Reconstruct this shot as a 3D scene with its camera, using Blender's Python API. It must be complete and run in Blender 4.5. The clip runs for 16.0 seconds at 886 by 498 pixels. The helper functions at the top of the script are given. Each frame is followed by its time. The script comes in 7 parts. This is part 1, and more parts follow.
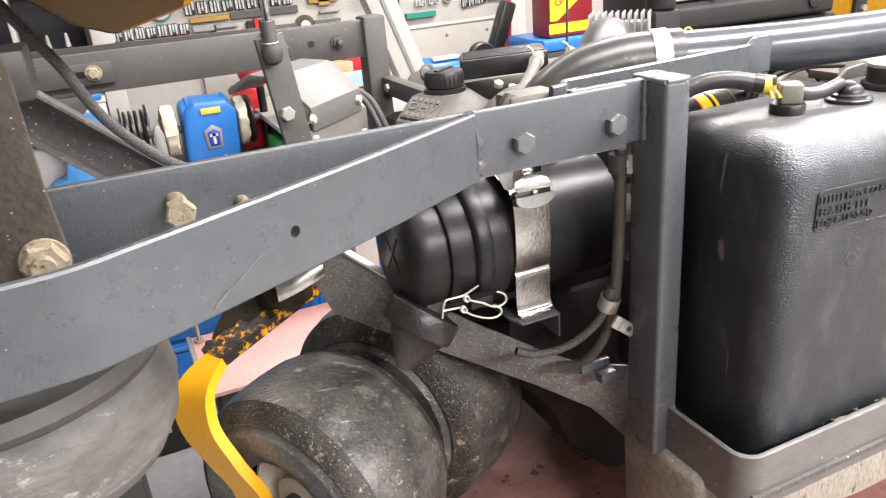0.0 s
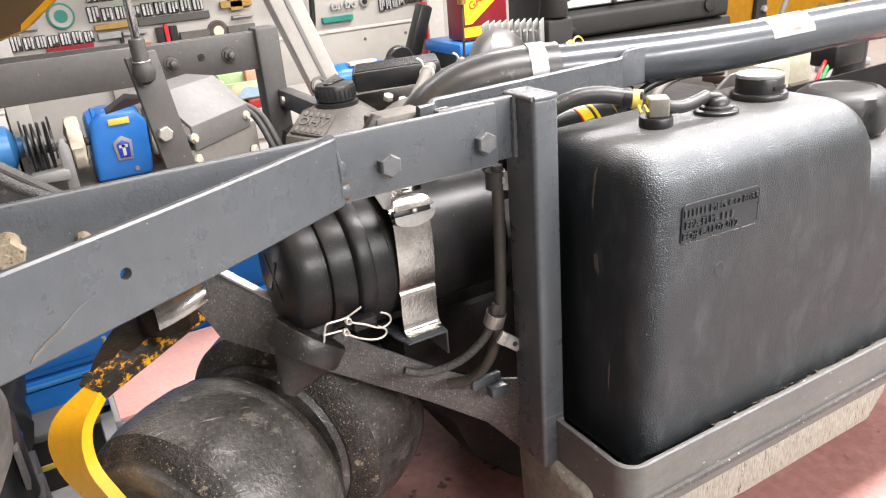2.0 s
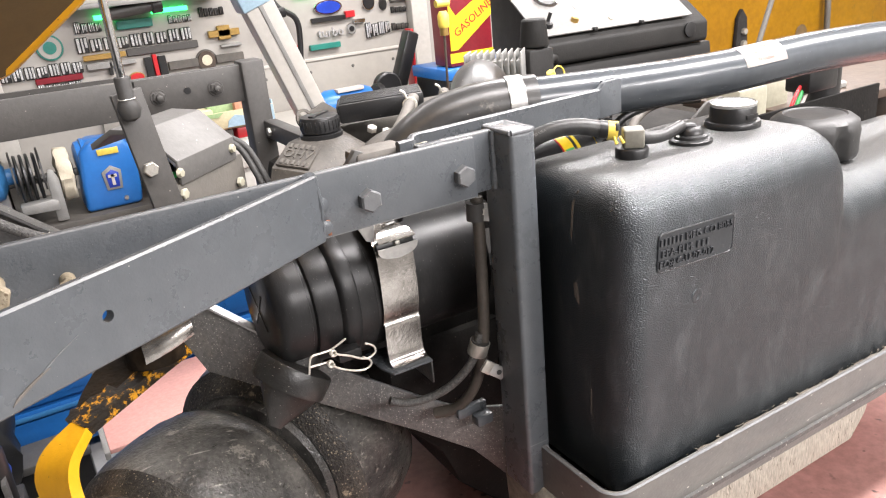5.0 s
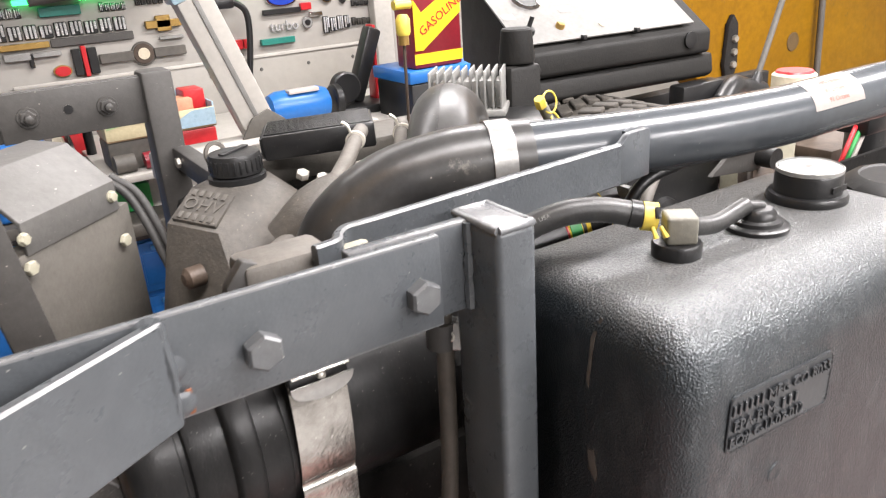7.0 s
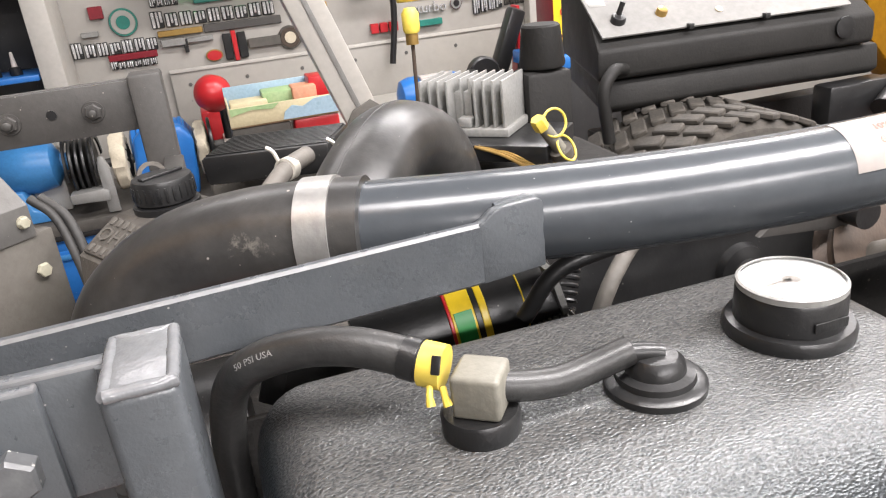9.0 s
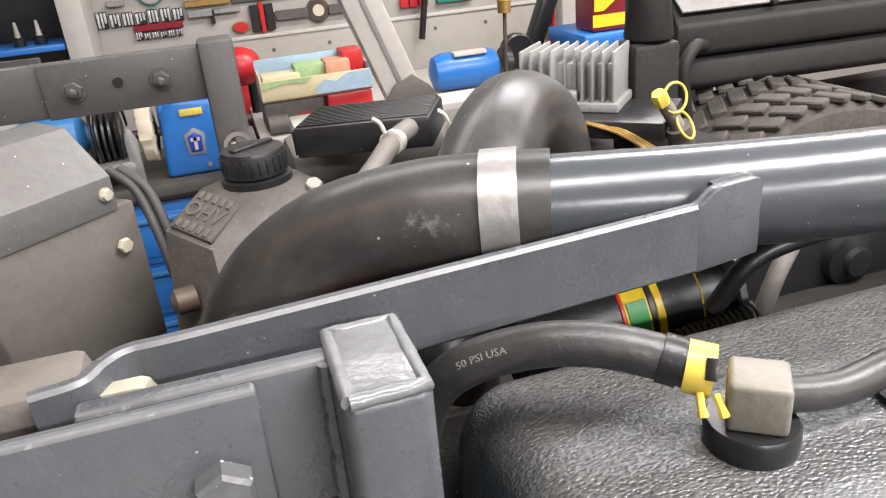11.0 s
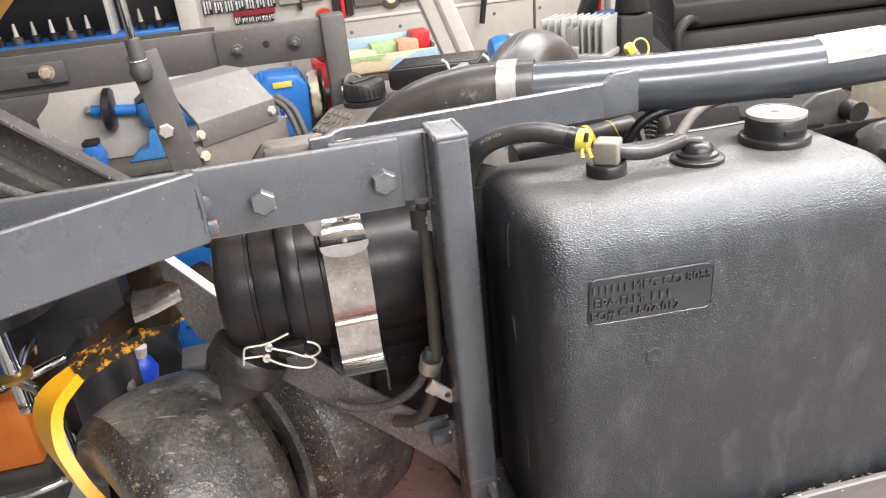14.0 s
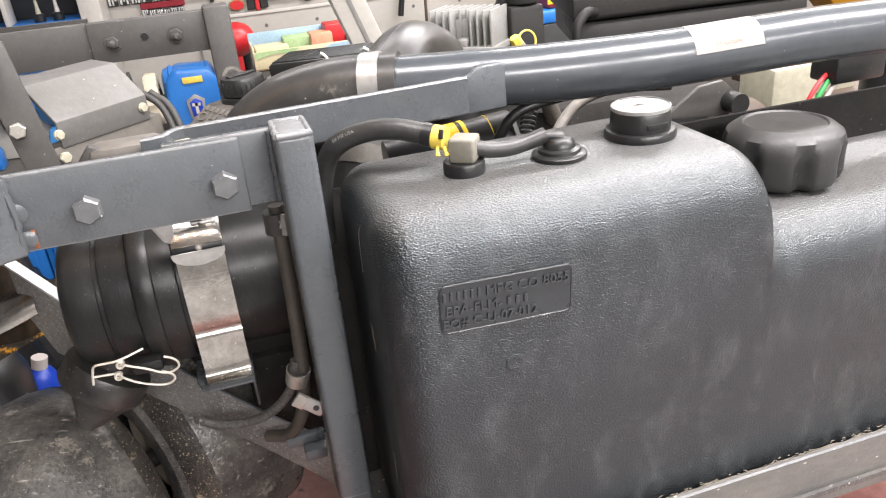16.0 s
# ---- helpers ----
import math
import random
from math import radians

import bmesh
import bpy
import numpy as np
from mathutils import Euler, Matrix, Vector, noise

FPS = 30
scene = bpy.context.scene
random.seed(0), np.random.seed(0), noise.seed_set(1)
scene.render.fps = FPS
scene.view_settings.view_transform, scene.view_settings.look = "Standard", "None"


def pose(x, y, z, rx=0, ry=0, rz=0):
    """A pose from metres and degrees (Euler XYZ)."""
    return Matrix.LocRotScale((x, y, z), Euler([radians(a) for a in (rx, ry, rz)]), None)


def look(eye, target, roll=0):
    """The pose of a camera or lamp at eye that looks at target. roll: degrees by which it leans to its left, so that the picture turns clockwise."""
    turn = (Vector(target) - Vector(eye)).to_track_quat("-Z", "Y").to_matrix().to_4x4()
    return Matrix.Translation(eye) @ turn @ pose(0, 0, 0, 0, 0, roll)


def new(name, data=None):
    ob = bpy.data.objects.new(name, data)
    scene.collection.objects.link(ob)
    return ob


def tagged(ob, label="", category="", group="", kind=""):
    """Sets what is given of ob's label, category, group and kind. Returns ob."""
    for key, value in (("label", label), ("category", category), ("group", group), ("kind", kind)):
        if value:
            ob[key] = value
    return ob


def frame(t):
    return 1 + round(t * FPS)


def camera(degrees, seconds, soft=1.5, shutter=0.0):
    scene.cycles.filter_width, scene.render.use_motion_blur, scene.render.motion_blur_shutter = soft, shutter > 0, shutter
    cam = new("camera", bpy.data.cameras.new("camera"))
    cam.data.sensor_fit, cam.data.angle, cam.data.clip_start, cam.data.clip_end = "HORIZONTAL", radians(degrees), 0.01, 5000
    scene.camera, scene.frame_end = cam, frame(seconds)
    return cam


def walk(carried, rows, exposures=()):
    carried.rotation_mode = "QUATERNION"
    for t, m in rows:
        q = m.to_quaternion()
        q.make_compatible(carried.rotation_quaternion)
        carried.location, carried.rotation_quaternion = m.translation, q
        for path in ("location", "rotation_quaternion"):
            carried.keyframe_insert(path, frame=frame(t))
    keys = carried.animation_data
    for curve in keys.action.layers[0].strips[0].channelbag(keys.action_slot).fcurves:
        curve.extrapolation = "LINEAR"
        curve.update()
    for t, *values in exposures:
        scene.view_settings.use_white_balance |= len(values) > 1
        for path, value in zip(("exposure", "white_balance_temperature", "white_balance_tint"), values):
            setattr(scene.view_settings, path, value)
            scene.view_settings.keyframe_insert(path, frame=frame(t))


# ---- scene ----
cam = camera(61.0, 16.0, soft=1.15, shutter=0.2)
PATH = [
    (0, (0.025, -0.01, 0.741), (0.751, 1.691, -0.021), -4.9),
    (0.5, (0.058, -0.022, 0.739), (0.849, 1.635, -0.055), -5.4),
    (1, (0.072, -0.016, 0.734), (0.904, 1.615, -0.071), -5.1),
    (1.5, (0.081, -0.024, 0.751), (0.934, 1.603, -0.04), -5.0),
    (2, (0.085, -0.021, 0.751), (0.953, 1.604, -0.025), -5.0),
    (2.5, (0.089, -0.02, 0.752), (0.967, 1.608, -0.01), -5.2),
    (3, (0.086, -0.028, 0.756), (0.97, 1.603, 0.007), -5.3),
    (3.5, (0.082, -0.034, 0.76), (0.97, 1.599, 0.022), -5.4),
    (4, (0.084, -0.032, 0.764), (0.979, 1.601, 0.036), -5.5),
    (4.2, (0.086, -0.035, 0.762), (0.981, 1.605, 0.048), -5.6),
    (6.3, (0.123, 0.023, 0.765), (1.059, 1.623, 0.016), -4.9),
    (6.5, (0.138, 0.066, 0.759), (1.093, 1.657, 0.014), -4.3),
    (7, (0.236, 0.192, 0.76), (1.212, 1.767, 0.007), -3.8),
    (7.5, (0.322, 0.258, 0.742), (1.27, 1.847, -0.018), -4.2),
    (8, (0.386, 0.275, 0.741), (1.168, 1.95, -0.023), -5.5),
    (8.5, (0.479, 0.256, 0.751), (1.077, 2.006, -0.011), -5.8),
    (9, (0.52, 0.253, 0.747), (1.019, 2.03, -0.022), -6.2),
    (9.5, (0.509, 0.276, 0.749), (1.021, 2.042, -0.038), -6.6),
    (10, (0.457, 0.308, 0.74), (1.013, 2.053, -0.062), -6.4),
    (10.2, (0.422, 0.323, 0.739), (0.984, 2.065, -0.067), -6.3),
    (12.3, (0.494, 0.226, 0.753), (0.762, 2.024, -0.081), -4.9),
    (12.5, (0.485, 0.186, 0.766), (0.742, 1.985, -0.07), -5.3),
    (13, (0.408, 0.068, 0.769), (0.676, 1.872, -0.052), -5.5),
    (13.5, (0.362, -0.019, 0.776), (0.654, 1.783, -0.042), -6.0),
    (14, (0.362, -0.035, 0.769), (0.691, 1.758, -0.056), -6.1),
    (14.5, (0.373, -0.024, 0.755), (0.736, 1.756, -0.081), -6.0),
    (15, (0.382, -0.021, 0.756), (0.784, 1.743, -0.097), -6.1),
    (15.5, (0.404, -0.023, 0.76), (0.854, 1.728, -0.095), -5.7),
    (16, (0.433, -0.018, 0.756), (0.911, 1.726, -0.098), -5.4),
]
walk(cam, [(t, look(eye, target, roll)) for t, eye, target, roll in PATH], exposures=[(0, 0.32), (2, 0.15), (4, 0.09), (7, -0.08), (8.5, -0.34), (9, -0.30), (10, -0.36), (12.5, -0.13), (14, 0.06), (15, 0.09), (16, 0.02)])

# ---- light ----
world = bpy.data.worlds.new("world")
scene.world = world
world.use_nodes = True
world.node_tree.nodes["Background"].inputs[0].default_value = (0.75, 0.8, 0.9, 1)
world.node_tree.nodes["Background"].inputs[1].default_value = 0.015
TUBES = [(0.45, 1.95, 18), (1.85, 1.95, 64), (3.2, 1.95, 56), (0.2, 0.18, 52), (1.5, 0.18, 88), (2.8, 0.18, 80), (0.6, -2.2, 150), (2.1, -2.2, 140), (3.5, -2.2, 60)]
CEILING, SHOP_FLOOR, DECK, WALL_Y = 1.95, -0.82, 0.02, 3.12
for tx, ty, watts in TUBES:
    lamp = bpy.data.lights.new("tube_light", "AREA")
    lamp.shape, lamp.size, lamp.size_y, lamp.energy, lamp.color = "RECTANGLE", 1.2, 0.26, watts, (1.0, 0.955, 0.955)
    new("tube_light", lamp).matrix_world = pose(tx, ty, CEILING - 0.075)


# ---- materials ----
def material(name, base, rough=0.5, metal=0.0, second=None, patch=6.0, amount=0.5, grain=120.0, fleck=0.25, bump=0.0, bump_size=300.0, rough_vary=0.12, spec=0.5, coat=0.0, speck=None, speck_size=260.0, speck_at=0.72, wear=None, wear_size=30.0, wear_at=0.62, stretch=(1, 1, 1), dust=None, dust_size=110.0, dust_r=0.16, dust_share=0.45, scratch=None, scratch_at=0.70):
    """A surface with large patches of a second colour, fine grain, optional specks, worn patches and relief."""
    m = bpy.data.materials.new(name)
    m.use_nodes = True
    t = m.node_tree
    n, link = t.nodes, t.links.new
    b = n["Principled BSDF"]
    co = n.new("ShaderNodeTexCoord")
    place = n.new("ShaderNodeMapping")
    place.inputs["Scale"].default_value = stretch
    link(co.outputs["Object"], place.inputs[0])

    def cloud(size, detail=4.0, rough_in=0.6):
        x = n.new("ShaderNodeTexNoise")
        x.inputs["Scale"].default_value, x.inputs["Detail"].default_value, x.inputs["Roughness"].default_value = size, detail, rough_in
        link(place.outputs[0], x.inputs["Vector"])
        return x.outputs["Fac"]

    def ramp(fac, lo, hi):
        x = n.new("ShaderNodeMapRange")
        x.inputs[1].default_value, x.inputs[2].default_value = lo, hi
        link(fac, x.inputs[0])
        return x.outputs[0]

    def mix(fac, a, c, kind="MIX"):
        x = n.new("ShaderNodeMix")
        x.data_type, x.blend_type = "RGBA", kind
        for v, s in ((fac, x.inputs[0]), (a, x.inputs[6]), (c, x.inputs[7])):
            if isinstance(v, (int, float)):
                s.default_value = v
            elif isinstance(v, tuple):
                s.default_value = (*v[:3], 1)
            else:
                link(v, s)
        return x.outputs[2]

    second = second or tuple(min(1, v * 1.35 + 0.01) for v in base)
    big = ramp(cloud(patch), 0.5 - 0.5 * amount, 0.5 + 0.5 * amount + 0.05)
    colour = mix(big, base, second)
    fine = ramp(cloud(grain, 3.0), 0.3, 0.75)
    darker = mix(fleck, (1, 1, 1), mix(fine, (0.45, 0.45, 0.45), (1.25, 1.25, 1.25)))
    colour = mix(1.0, colour, darker, "MULTIPLY")
    if wear:
        colour = mix(ramp(cloud(wear_size, 8.0, 0.75), wear_at, wear_at + 0.05), colour, wear)
    if speck:
        colour = mix(ramp(cloud(speck_size, 2.0), speck_at, speck_at + 0.06), colour, speck)
    if scratch:
        turn = n.new("ShaderNodeMapping")
        turn.inputs["Rotation"].default_value, turn.inputs["Scale"].default_value = (0.5, 0.7, 0.4), (7, 160, 160)
        link(co.outputs["Object"], turn.inputs[0])
        x = n.new("ShaderNodeTexNoise")
        x.inputs["Scale"].default_value, x.inputs["Detail"].default_value = 1.0, 3.0
        link(turn.outputs[0], x.inputs["Vector"])
        colour = mix(ramp(x.outputs["Fac"], scratch_at, scratch_at + 0.07), colour, scratch)
    if dust:
        for size, share in ((dust_size, dust_share), (dust_size * 2.7, dust_share * 0.6)):
            x = n.new("ShaderNodeTexVoronoi")
            x.inputs["Scale"].default_value = size
            link(place.outputs[0], x.inputs["Vector"])
            split = n.new("ShaderNodeSeparateColor")
            link(x.outputs["Color"], split.inputs[0])
            pick, both = n.new("ShaderNodeMath"), n.new("ShaderNodeMath")
            pick.operation, pick.inputs[1].default_value, both.operation = "LESS_THAN", share, "MULTIPLY"
            link(split.outputs[0], pick.inputs[0]), link(pick.outputs[0], both.inputs[0])
            link(ramp(x.outputs["Distance"], dust_r, dust_r * 0.6), both.inputs[1])
            colour = mix(both.outputs[0], colour, dust)
    link(colour, b.inputs["Base Color"])
    r = n.new("ShaderNodeMapRange")
    r.inputs[3].default_value, r.inputs[4].default_value = max(0.02, rough - rough_vary), min(1, rough + rough_vary)
    link(cloud(patch * 3.1, 6.0, 0.7), r.inputs[0])
    link(r.outputs[0], b.inputs["Roughness"])
    b.inputs["Metallic"].default_value = metal
    b.inputs["Specular IOR Level"].default_value = spec
    b.inputs["Coat Weight"].default_value = coat
    if bump:
        x = n.new("ShaderNodeBump")
        x.inputs["Strength"].default_value, x.inputs["Distance"].default_value = min(1.0, bump), 0.002
        link(cloud(bump_size, 2.0), x.inputs["Height"])
        link(x.outputs[0], b.inputs["Normal"])
    return m


def lit(name, colour, strength):
    m = bpy.data.materials.new(name)
    m.use_nodes = True
    b = m.node_tree.nodes["Principled BSDF"]
    b.inputs["Base Color"].default_value = (*colour, 1)
    b.inputs["Emission Color"].default_value = (*colour, 1)
    b.inputs["Emission Strength"].default_value = strength
    return m


PLATE_DUSTY = material("dust_strewn_plate", (0.090, 0.090, 0.091), 0.34, second=(0.21, 0.204, 0.192), patch=14, amount=0.4, grain=220, fleck=0.6, bump=0.4, bump_size=320, dust=(0.42, 0.405, 0.37), dust_size=380, dust_r=0.30, dust_share=0.42, wear=(0.22, 0.20, 0.175), wear_size=36, wear_at=0.60)
TRAY = material("dusty_tray_paint", (0.072, 0.071, 0.069), 0.34, second=(0.125, 0.117, 0.104), patch=18, amount=0.45, grain=110, fleck=0.35, bump=0.15, bump_size=380, wear=(0.24, 0.22, 0.19), wear_size=20, wear_at=0.66, dust=(0.42, 0.39, 0.34), dust_size=95, dust_r=0.09, dust_share=0.45, scratch=(0.32, 0.31, 0.30), scratch_at=0.70, stretch=(0.5, 0.5, 1))
FOOT = material("dirt_crusted_foot", (0.15, 0.132, 0.108), 0.9, second=(0.32, 0.285, 0.23), patch=22, amount=0.6, grain=150, fleck=0.6, bump=0.9, bump_size=130, dust=(0.42, 0.37, 0.29), dust_size=110, dust_r=0.15)
CAP = material("dull_black_cap", (0.017, 0.0168, 0.0165), 0.52, second=(0.036, 0.035, 0.034), patch=16, grain=160, fleck=0.3, bump=0.1, dust=(0.3, 0.28, 0.25), dust_size=80, dust_r=0.07)
# Paler than the plate, so the letters carry the light on their relief.
PLATE_LETTER = material("lightened_raised_letters", (0.024, 0.026, 0.029), 0.3, second=(0.036, 0.038, 0.041), patch=60)
PLATE_BLACK = material("smooth_moulded_plate", (0.016, 0.018, 0.021), 0.3, second=(0.024, 0.026, 0.029), patch=30, grain=200, bump=0.05)
GREY_GLOSS = material("glossy_grey_paint", (0.046, 0.052, 0.059), 0.24, second=(0.058, 0.064, 0.070), patch=8, grain=90, fleck=0.15, rough_vary=0.06, bump=0.05, bump_size=200, dust=(0.32, 0.32, 0.31), dust_size=150, dust_r=0.07, dust_share=0.12, scratch=(0.22, 0.22, 0.22), scratch_at=0.76)
GREY = material("grey_machine_paint", (0.063, 0.070, 0.077), 0.29, second=(0.082, 0.088, 0.094), patch=9, grain=90, fleck=0.22, bump=0.12, bump_size=420, wear=(0.15, 0.135, 0.12), wear_size=14, wear_at=0.72, dust=(0.36, 0.35, 0.33), dust_size=150, dust_r=0.08, dust_share=0.25, scratch=(0.26, 0.255, 0.25), scratch_at=0.74)
GREY_DIRTY = material("dusty_grey_paint", (0.040, 0.040, 0.041), 0.45, second=(0.088, 0.081, 0.073), patch=17, amount=0.4, grain=150, fleck=0.6, bump=0.3, bump_size=300, dust=(0.55, 0.52, 0.47), dust_size=130, dust_r=0.16, dust_share=0.5, wear=(0.16, 0.145, 0.125), wear_size=34, wear_at=0.62)
GREY_FAR = material("brownish_grey_paint", (0.043, 0.0405, 0.038), 0.5, second=(0.062, 0.058, 0.053), patch=7, grain=140, fleck=0.3, bump=0.1, dust=(0.24, 0.22, 0.19), dust_size=80, dust_r=0.07, scratch=(0.14, 0.128, 0.11), scratch_at=0.75)
WELD = material("painted_weld_bead", (0.15, 0.157, 0.166), 0.24, second=(0.16, 0.163, 0.167), patch=60, grain=200, bump=0.25, bump_size=220, rough_vary=0.05, spec=0.7)
EDGE = material("lit_rubbed_flange", (0.42, 0.42, 0.43), 0.35, second=(0.55, 0.55, 0.55), patch=40, metal=0.3)
# Near black, so that filler blocks made of it read as shade.
DARK = material("rough_black_casting", (0.014, 0.0135, 0.013), 0.85, second=(0.028, 0.026, 0.024), patch=20, spec=0.2, bump=0.3, dust=(0.09, 0.08, 0.068), dust_size=120, dust_r=0.14)
# Lighter than the paint: worn edges plus the light they catch, in the colour.
EDGE_WORN_LIT = material("rubbed_lit_edge", (0.11, 0.114, 0.12), 0.38, second=(0.15, 0.15, 0.15), patch=28, amount=0.35, grain=160, fleck=0.3, wear=(0.24, 0.237, 0.233), wear_size=45, wear_at=0.60)
TYRE_BAND = material("rough_black_shoulder", (0.011, 0.0105, 0.010), 0.55, second=(0.075, 0.066, 0.054), patch=24, amount=0.35, grain=240, fleck=0.8, bump=0.9, bump_size=230, dust=(0.33, 0.28, 0.20), dust_size=300, dust_r=0.26, dust_share=0.35, wear=(0.30, 0.25, 0.175), wear_size=46, wear_at=0.585)
FLAKED = material("flaking_yellow_edge", (0.66, 0.31, 0.010), 0.5, second=(0.5, 0.22, 0.01), patch=20, bump=0.7, bump_size=110, wear=(0.014, 0.010, 0.006), wear_size=70, wear_at=0.425)
SCUFF = material("brown_scuffed_plastic", (0.075, 0.064, 0.054), 0.7, second=(0.15, 0.13, 0.112), patch=80, bump=0.3)
WORN_RUBBER = material("scraped_grey_rubber", (0.055, 0.052, 0.048), 0.6, second=(0.16, 0.152, 0.142), patch=10, amount=0.35, grain=90, fleck=0.5, bump=0.5, bump_size=80, wear=(0.27, 0.255, 0.24), wear_size=14, wear_at=0.58, stretch=(1, 1, 2.2))
CAKED = material("brown_caked_casting", (0.028, 0.022, 0.017), 0.9, second=(0.075, 0.062, 0.048), patch=14, amount=0.5, grain=120, fleck=0.6, bump=0.9, bump_size=110, dust=(0.3, 0.27, 0.21), dust_size=90, dust_r=0.14)
RUST = material("rust_streak", (0.22, 0.07, 0.03), 0.85, second=(0.33, 0.13, 0.06), patch=90, bump=0.6)
RUSTY = material("rusty_collar", (0.15, 0.085, 0.048), 0.7, 0.2, second=(0.24, 0.19, 0.15), patch=45, grain=200, fleck=0.5, bump=0.4, wear=(0.30, 0.15, 0.06), wear_size=60, wear_at=0.58)
RUSTY_WHITE = material("rust_stained_washer", (0.44, 0.36, 0.29), 0.6, second=(0.36, 0.23, 0.14), patch=50, amount=0.6, grain=160, bump=0.2)
BOLT = material("painted_bolt", (0.085, 0.089, 0.094), 0.34, second=(0.13, 0.133, 0.135), patch=60, bump=0.1, dust=(0.5, 0.48, 0.45), dust_size=150, dust_r=0.12)
ZINC = material("dull_zinc", (0.38, 0.365, 0.335), 0.40, 0.75, second=(0.50, 0.475, 0.42), patch=50, bump=0.2, bump_size=350)
YELLOW_ZINC = material("dusty_yellow_zinc", (0.21, 0.165, 0.10), 0.7, 0.15, second=(0.36, 0.315, 0.235), patch=70, bump=0.5, bump_size=300, dust=(0.14, 0.10, 0.06), dust_size=240, dust_r=0.3)
VALVE_RUBBER = material("dusty_dark_valve", (0.013, 0.0125, 0.012), 0.36, second=(0.05, 0.048, 0.044), patch=26, grain=180, fleck=0.5, bump=0.2, dust=(0.3, 0.28, 0.24), dust_size=300, dust_r=0.16, dust_share=0.25)
STEEL = material("stainless_strap", (0.52, 0.50, 0.47), 0.22, 0.95, second=(0.22, 0.20, 0.18), patch=28, amount=0.5, grain=240, fleck=0.3, bump=0.12, bump_size=260, wear=(0.2, 0.18, 0.16), wear_size=55, wear_at=0.66, dust=(0.8, 0.78, 0.74), dust_size=260, dust_r=0.16, dust_share=0.25, stretch=(1, 1, 0.85))
BRIGHT = material("bright_band", (0.34, 0.336, 0.328), 0.36, 0.6, second=(0.45, 0.44, 0.42), patch=30, bump=0.08)
CHROME = material("chrome", (0.82, 0.82, 0.82), 0.08, 1.0, second=(0.7, 0.7, 0.7), patch=20)
ALU = material("cast_aluminium", (0.30, 0.30, 0.29), 0.5, 0.3, second=(0.23, 0.225, 0.21), patch=30, grain=300, bump=0.2, speck=(0.42, 0.4, 0.37), speck_at=0.72)
SHEET = material("galvanised_sheet", (0.115, 0.111, 0.106), 0.52, 0.15, second=(0.095, 0.091, 0.085), patch=16, grain=120, bump=0.1, speck=(0.15, 0.13, 0.1), speck_size=120, speck_at=0.74, dust=(0.4, 0.37, 0.33), dust_size=90, dust_r=0.08)
SHEET_DIRTY = material("dusty_sheet", (0.085, 0.078, 0.068), 0.6, 0.15, second=(0.125, 0.114, 0.099), patch=12, grain=120, bump=0.2, speck=(0.12, 0.1, 0.08), speck_size=70, speck_at=0.72, dust=(0.1, 0.085, 0.07), dust_size=80, dust_r=0.12)
PLASTIC = material("dusty_black_plastic", (0.011, 0.011, 0.0115), 0.33, second=(0.024, 0.0237, 0.0233), patch=18, grain=160, fleck=0.4, bump=0.1, dust=(0.34, 0.325, 0.30), dust_size=260, dust_r=0.13, dust_share=0.10, wear=(0.06, 0.056, 0.05), wear_size=10, wear_at=0.64, stretch=(2.5, 1, 1), spec=0.24)
PLASTIC_WARM = material("dusty_engine_plastic", (0.048, 0.044, 0.039), 0.6, second=(0.115, 0.10, 0.083), patch=16, grain=160, fleck=0.4, bump=0.3, dust=(0.24, 0.21, 0.17), dust_size=190, dust_r=0.12)
BLACK = material("black_part", (0.008, 0.008, 0.0085), 0.36, second=(0.018, 0.018, 0.018), patch=25, bump=0.1, dust=(0.2, 0.19, 0.17), dust_size=120, dust_r=0.08, dust_share=0.3)
RUBBER = material("black_rubber", (0.017, 0.0165, 0.016), 0.6, second=(0.042, 0.04, 0.037), patch=22, grain=180, fleck=0.3, bump=0.15, bump_size=260)
HOSE = material("dusty_fuel_hose", (0.015, 0.0152, 0.0155), 0.42, second=(0.050, 0.049, 0.047), patch=22, grain=300, fleck=0.5, bump=0.12, bump_size=330)
BROWN_RUBBER = material("brown_dirty_rubber", (0.036, 0.031, 0.025), 0.6, second=(0.072, 0.061, 0.048), patch=22, grain=200, fleck=0.4, bump=0.2)
BRAID = material("braided_sleeve", (0.026, 0.025, 0.024), 0.6, second=(0.10, 0.097, 0.09), patch=420, amount=0.3, grain=600, fleck=0.5, bump=0.6, bump_size=600)
HOSE_GREY = material("grey_rubber_hose", (0.10, 0.092, 0.082), 0.62, second=(0.17, 0.155, 0.135), patch=30, grain=180, bump=0.2)
DUCT = material("rubber_duct", (0.021, 0.021, 0.0215), 0.34, second=(0.060, 0.058, 0.055), patch=14, amount=0.35, grain=120, fleck=0.45, bump=0.06, wear=(0.13, 0.122, 0.108), wear_size=13, wear_at=0.595, dust=(0.3, 0.28, 0.25), dust_size=70, dust_r=0.07)
TYRE = material("dusty_slick_tyre", (0.040, 0.0395, 0.038), 0.31, second=(0.175, 0.166, 0.15), patch=15, amount=0.30, grain=190, fleck=0.8, bump=0.7, bump_size=190, wear=(0.22, 0.205, 0.18), wear_size=26, wear_at=0.585, dust=(0.34, 0.31, 0.26), dust_size=240, dust_r=0.17, dust_share=0.3, scratch=(0.30, 0.285, 0.26), scratch_at=0.66)
TYRE_TREAD = material("dusty_tread_tyre", (0.024, 0.022, 0.019), 0.8, second=(0.075, 0.065, 0.053), patch=20, grain=160, fleck=0.4, bump=0.3)
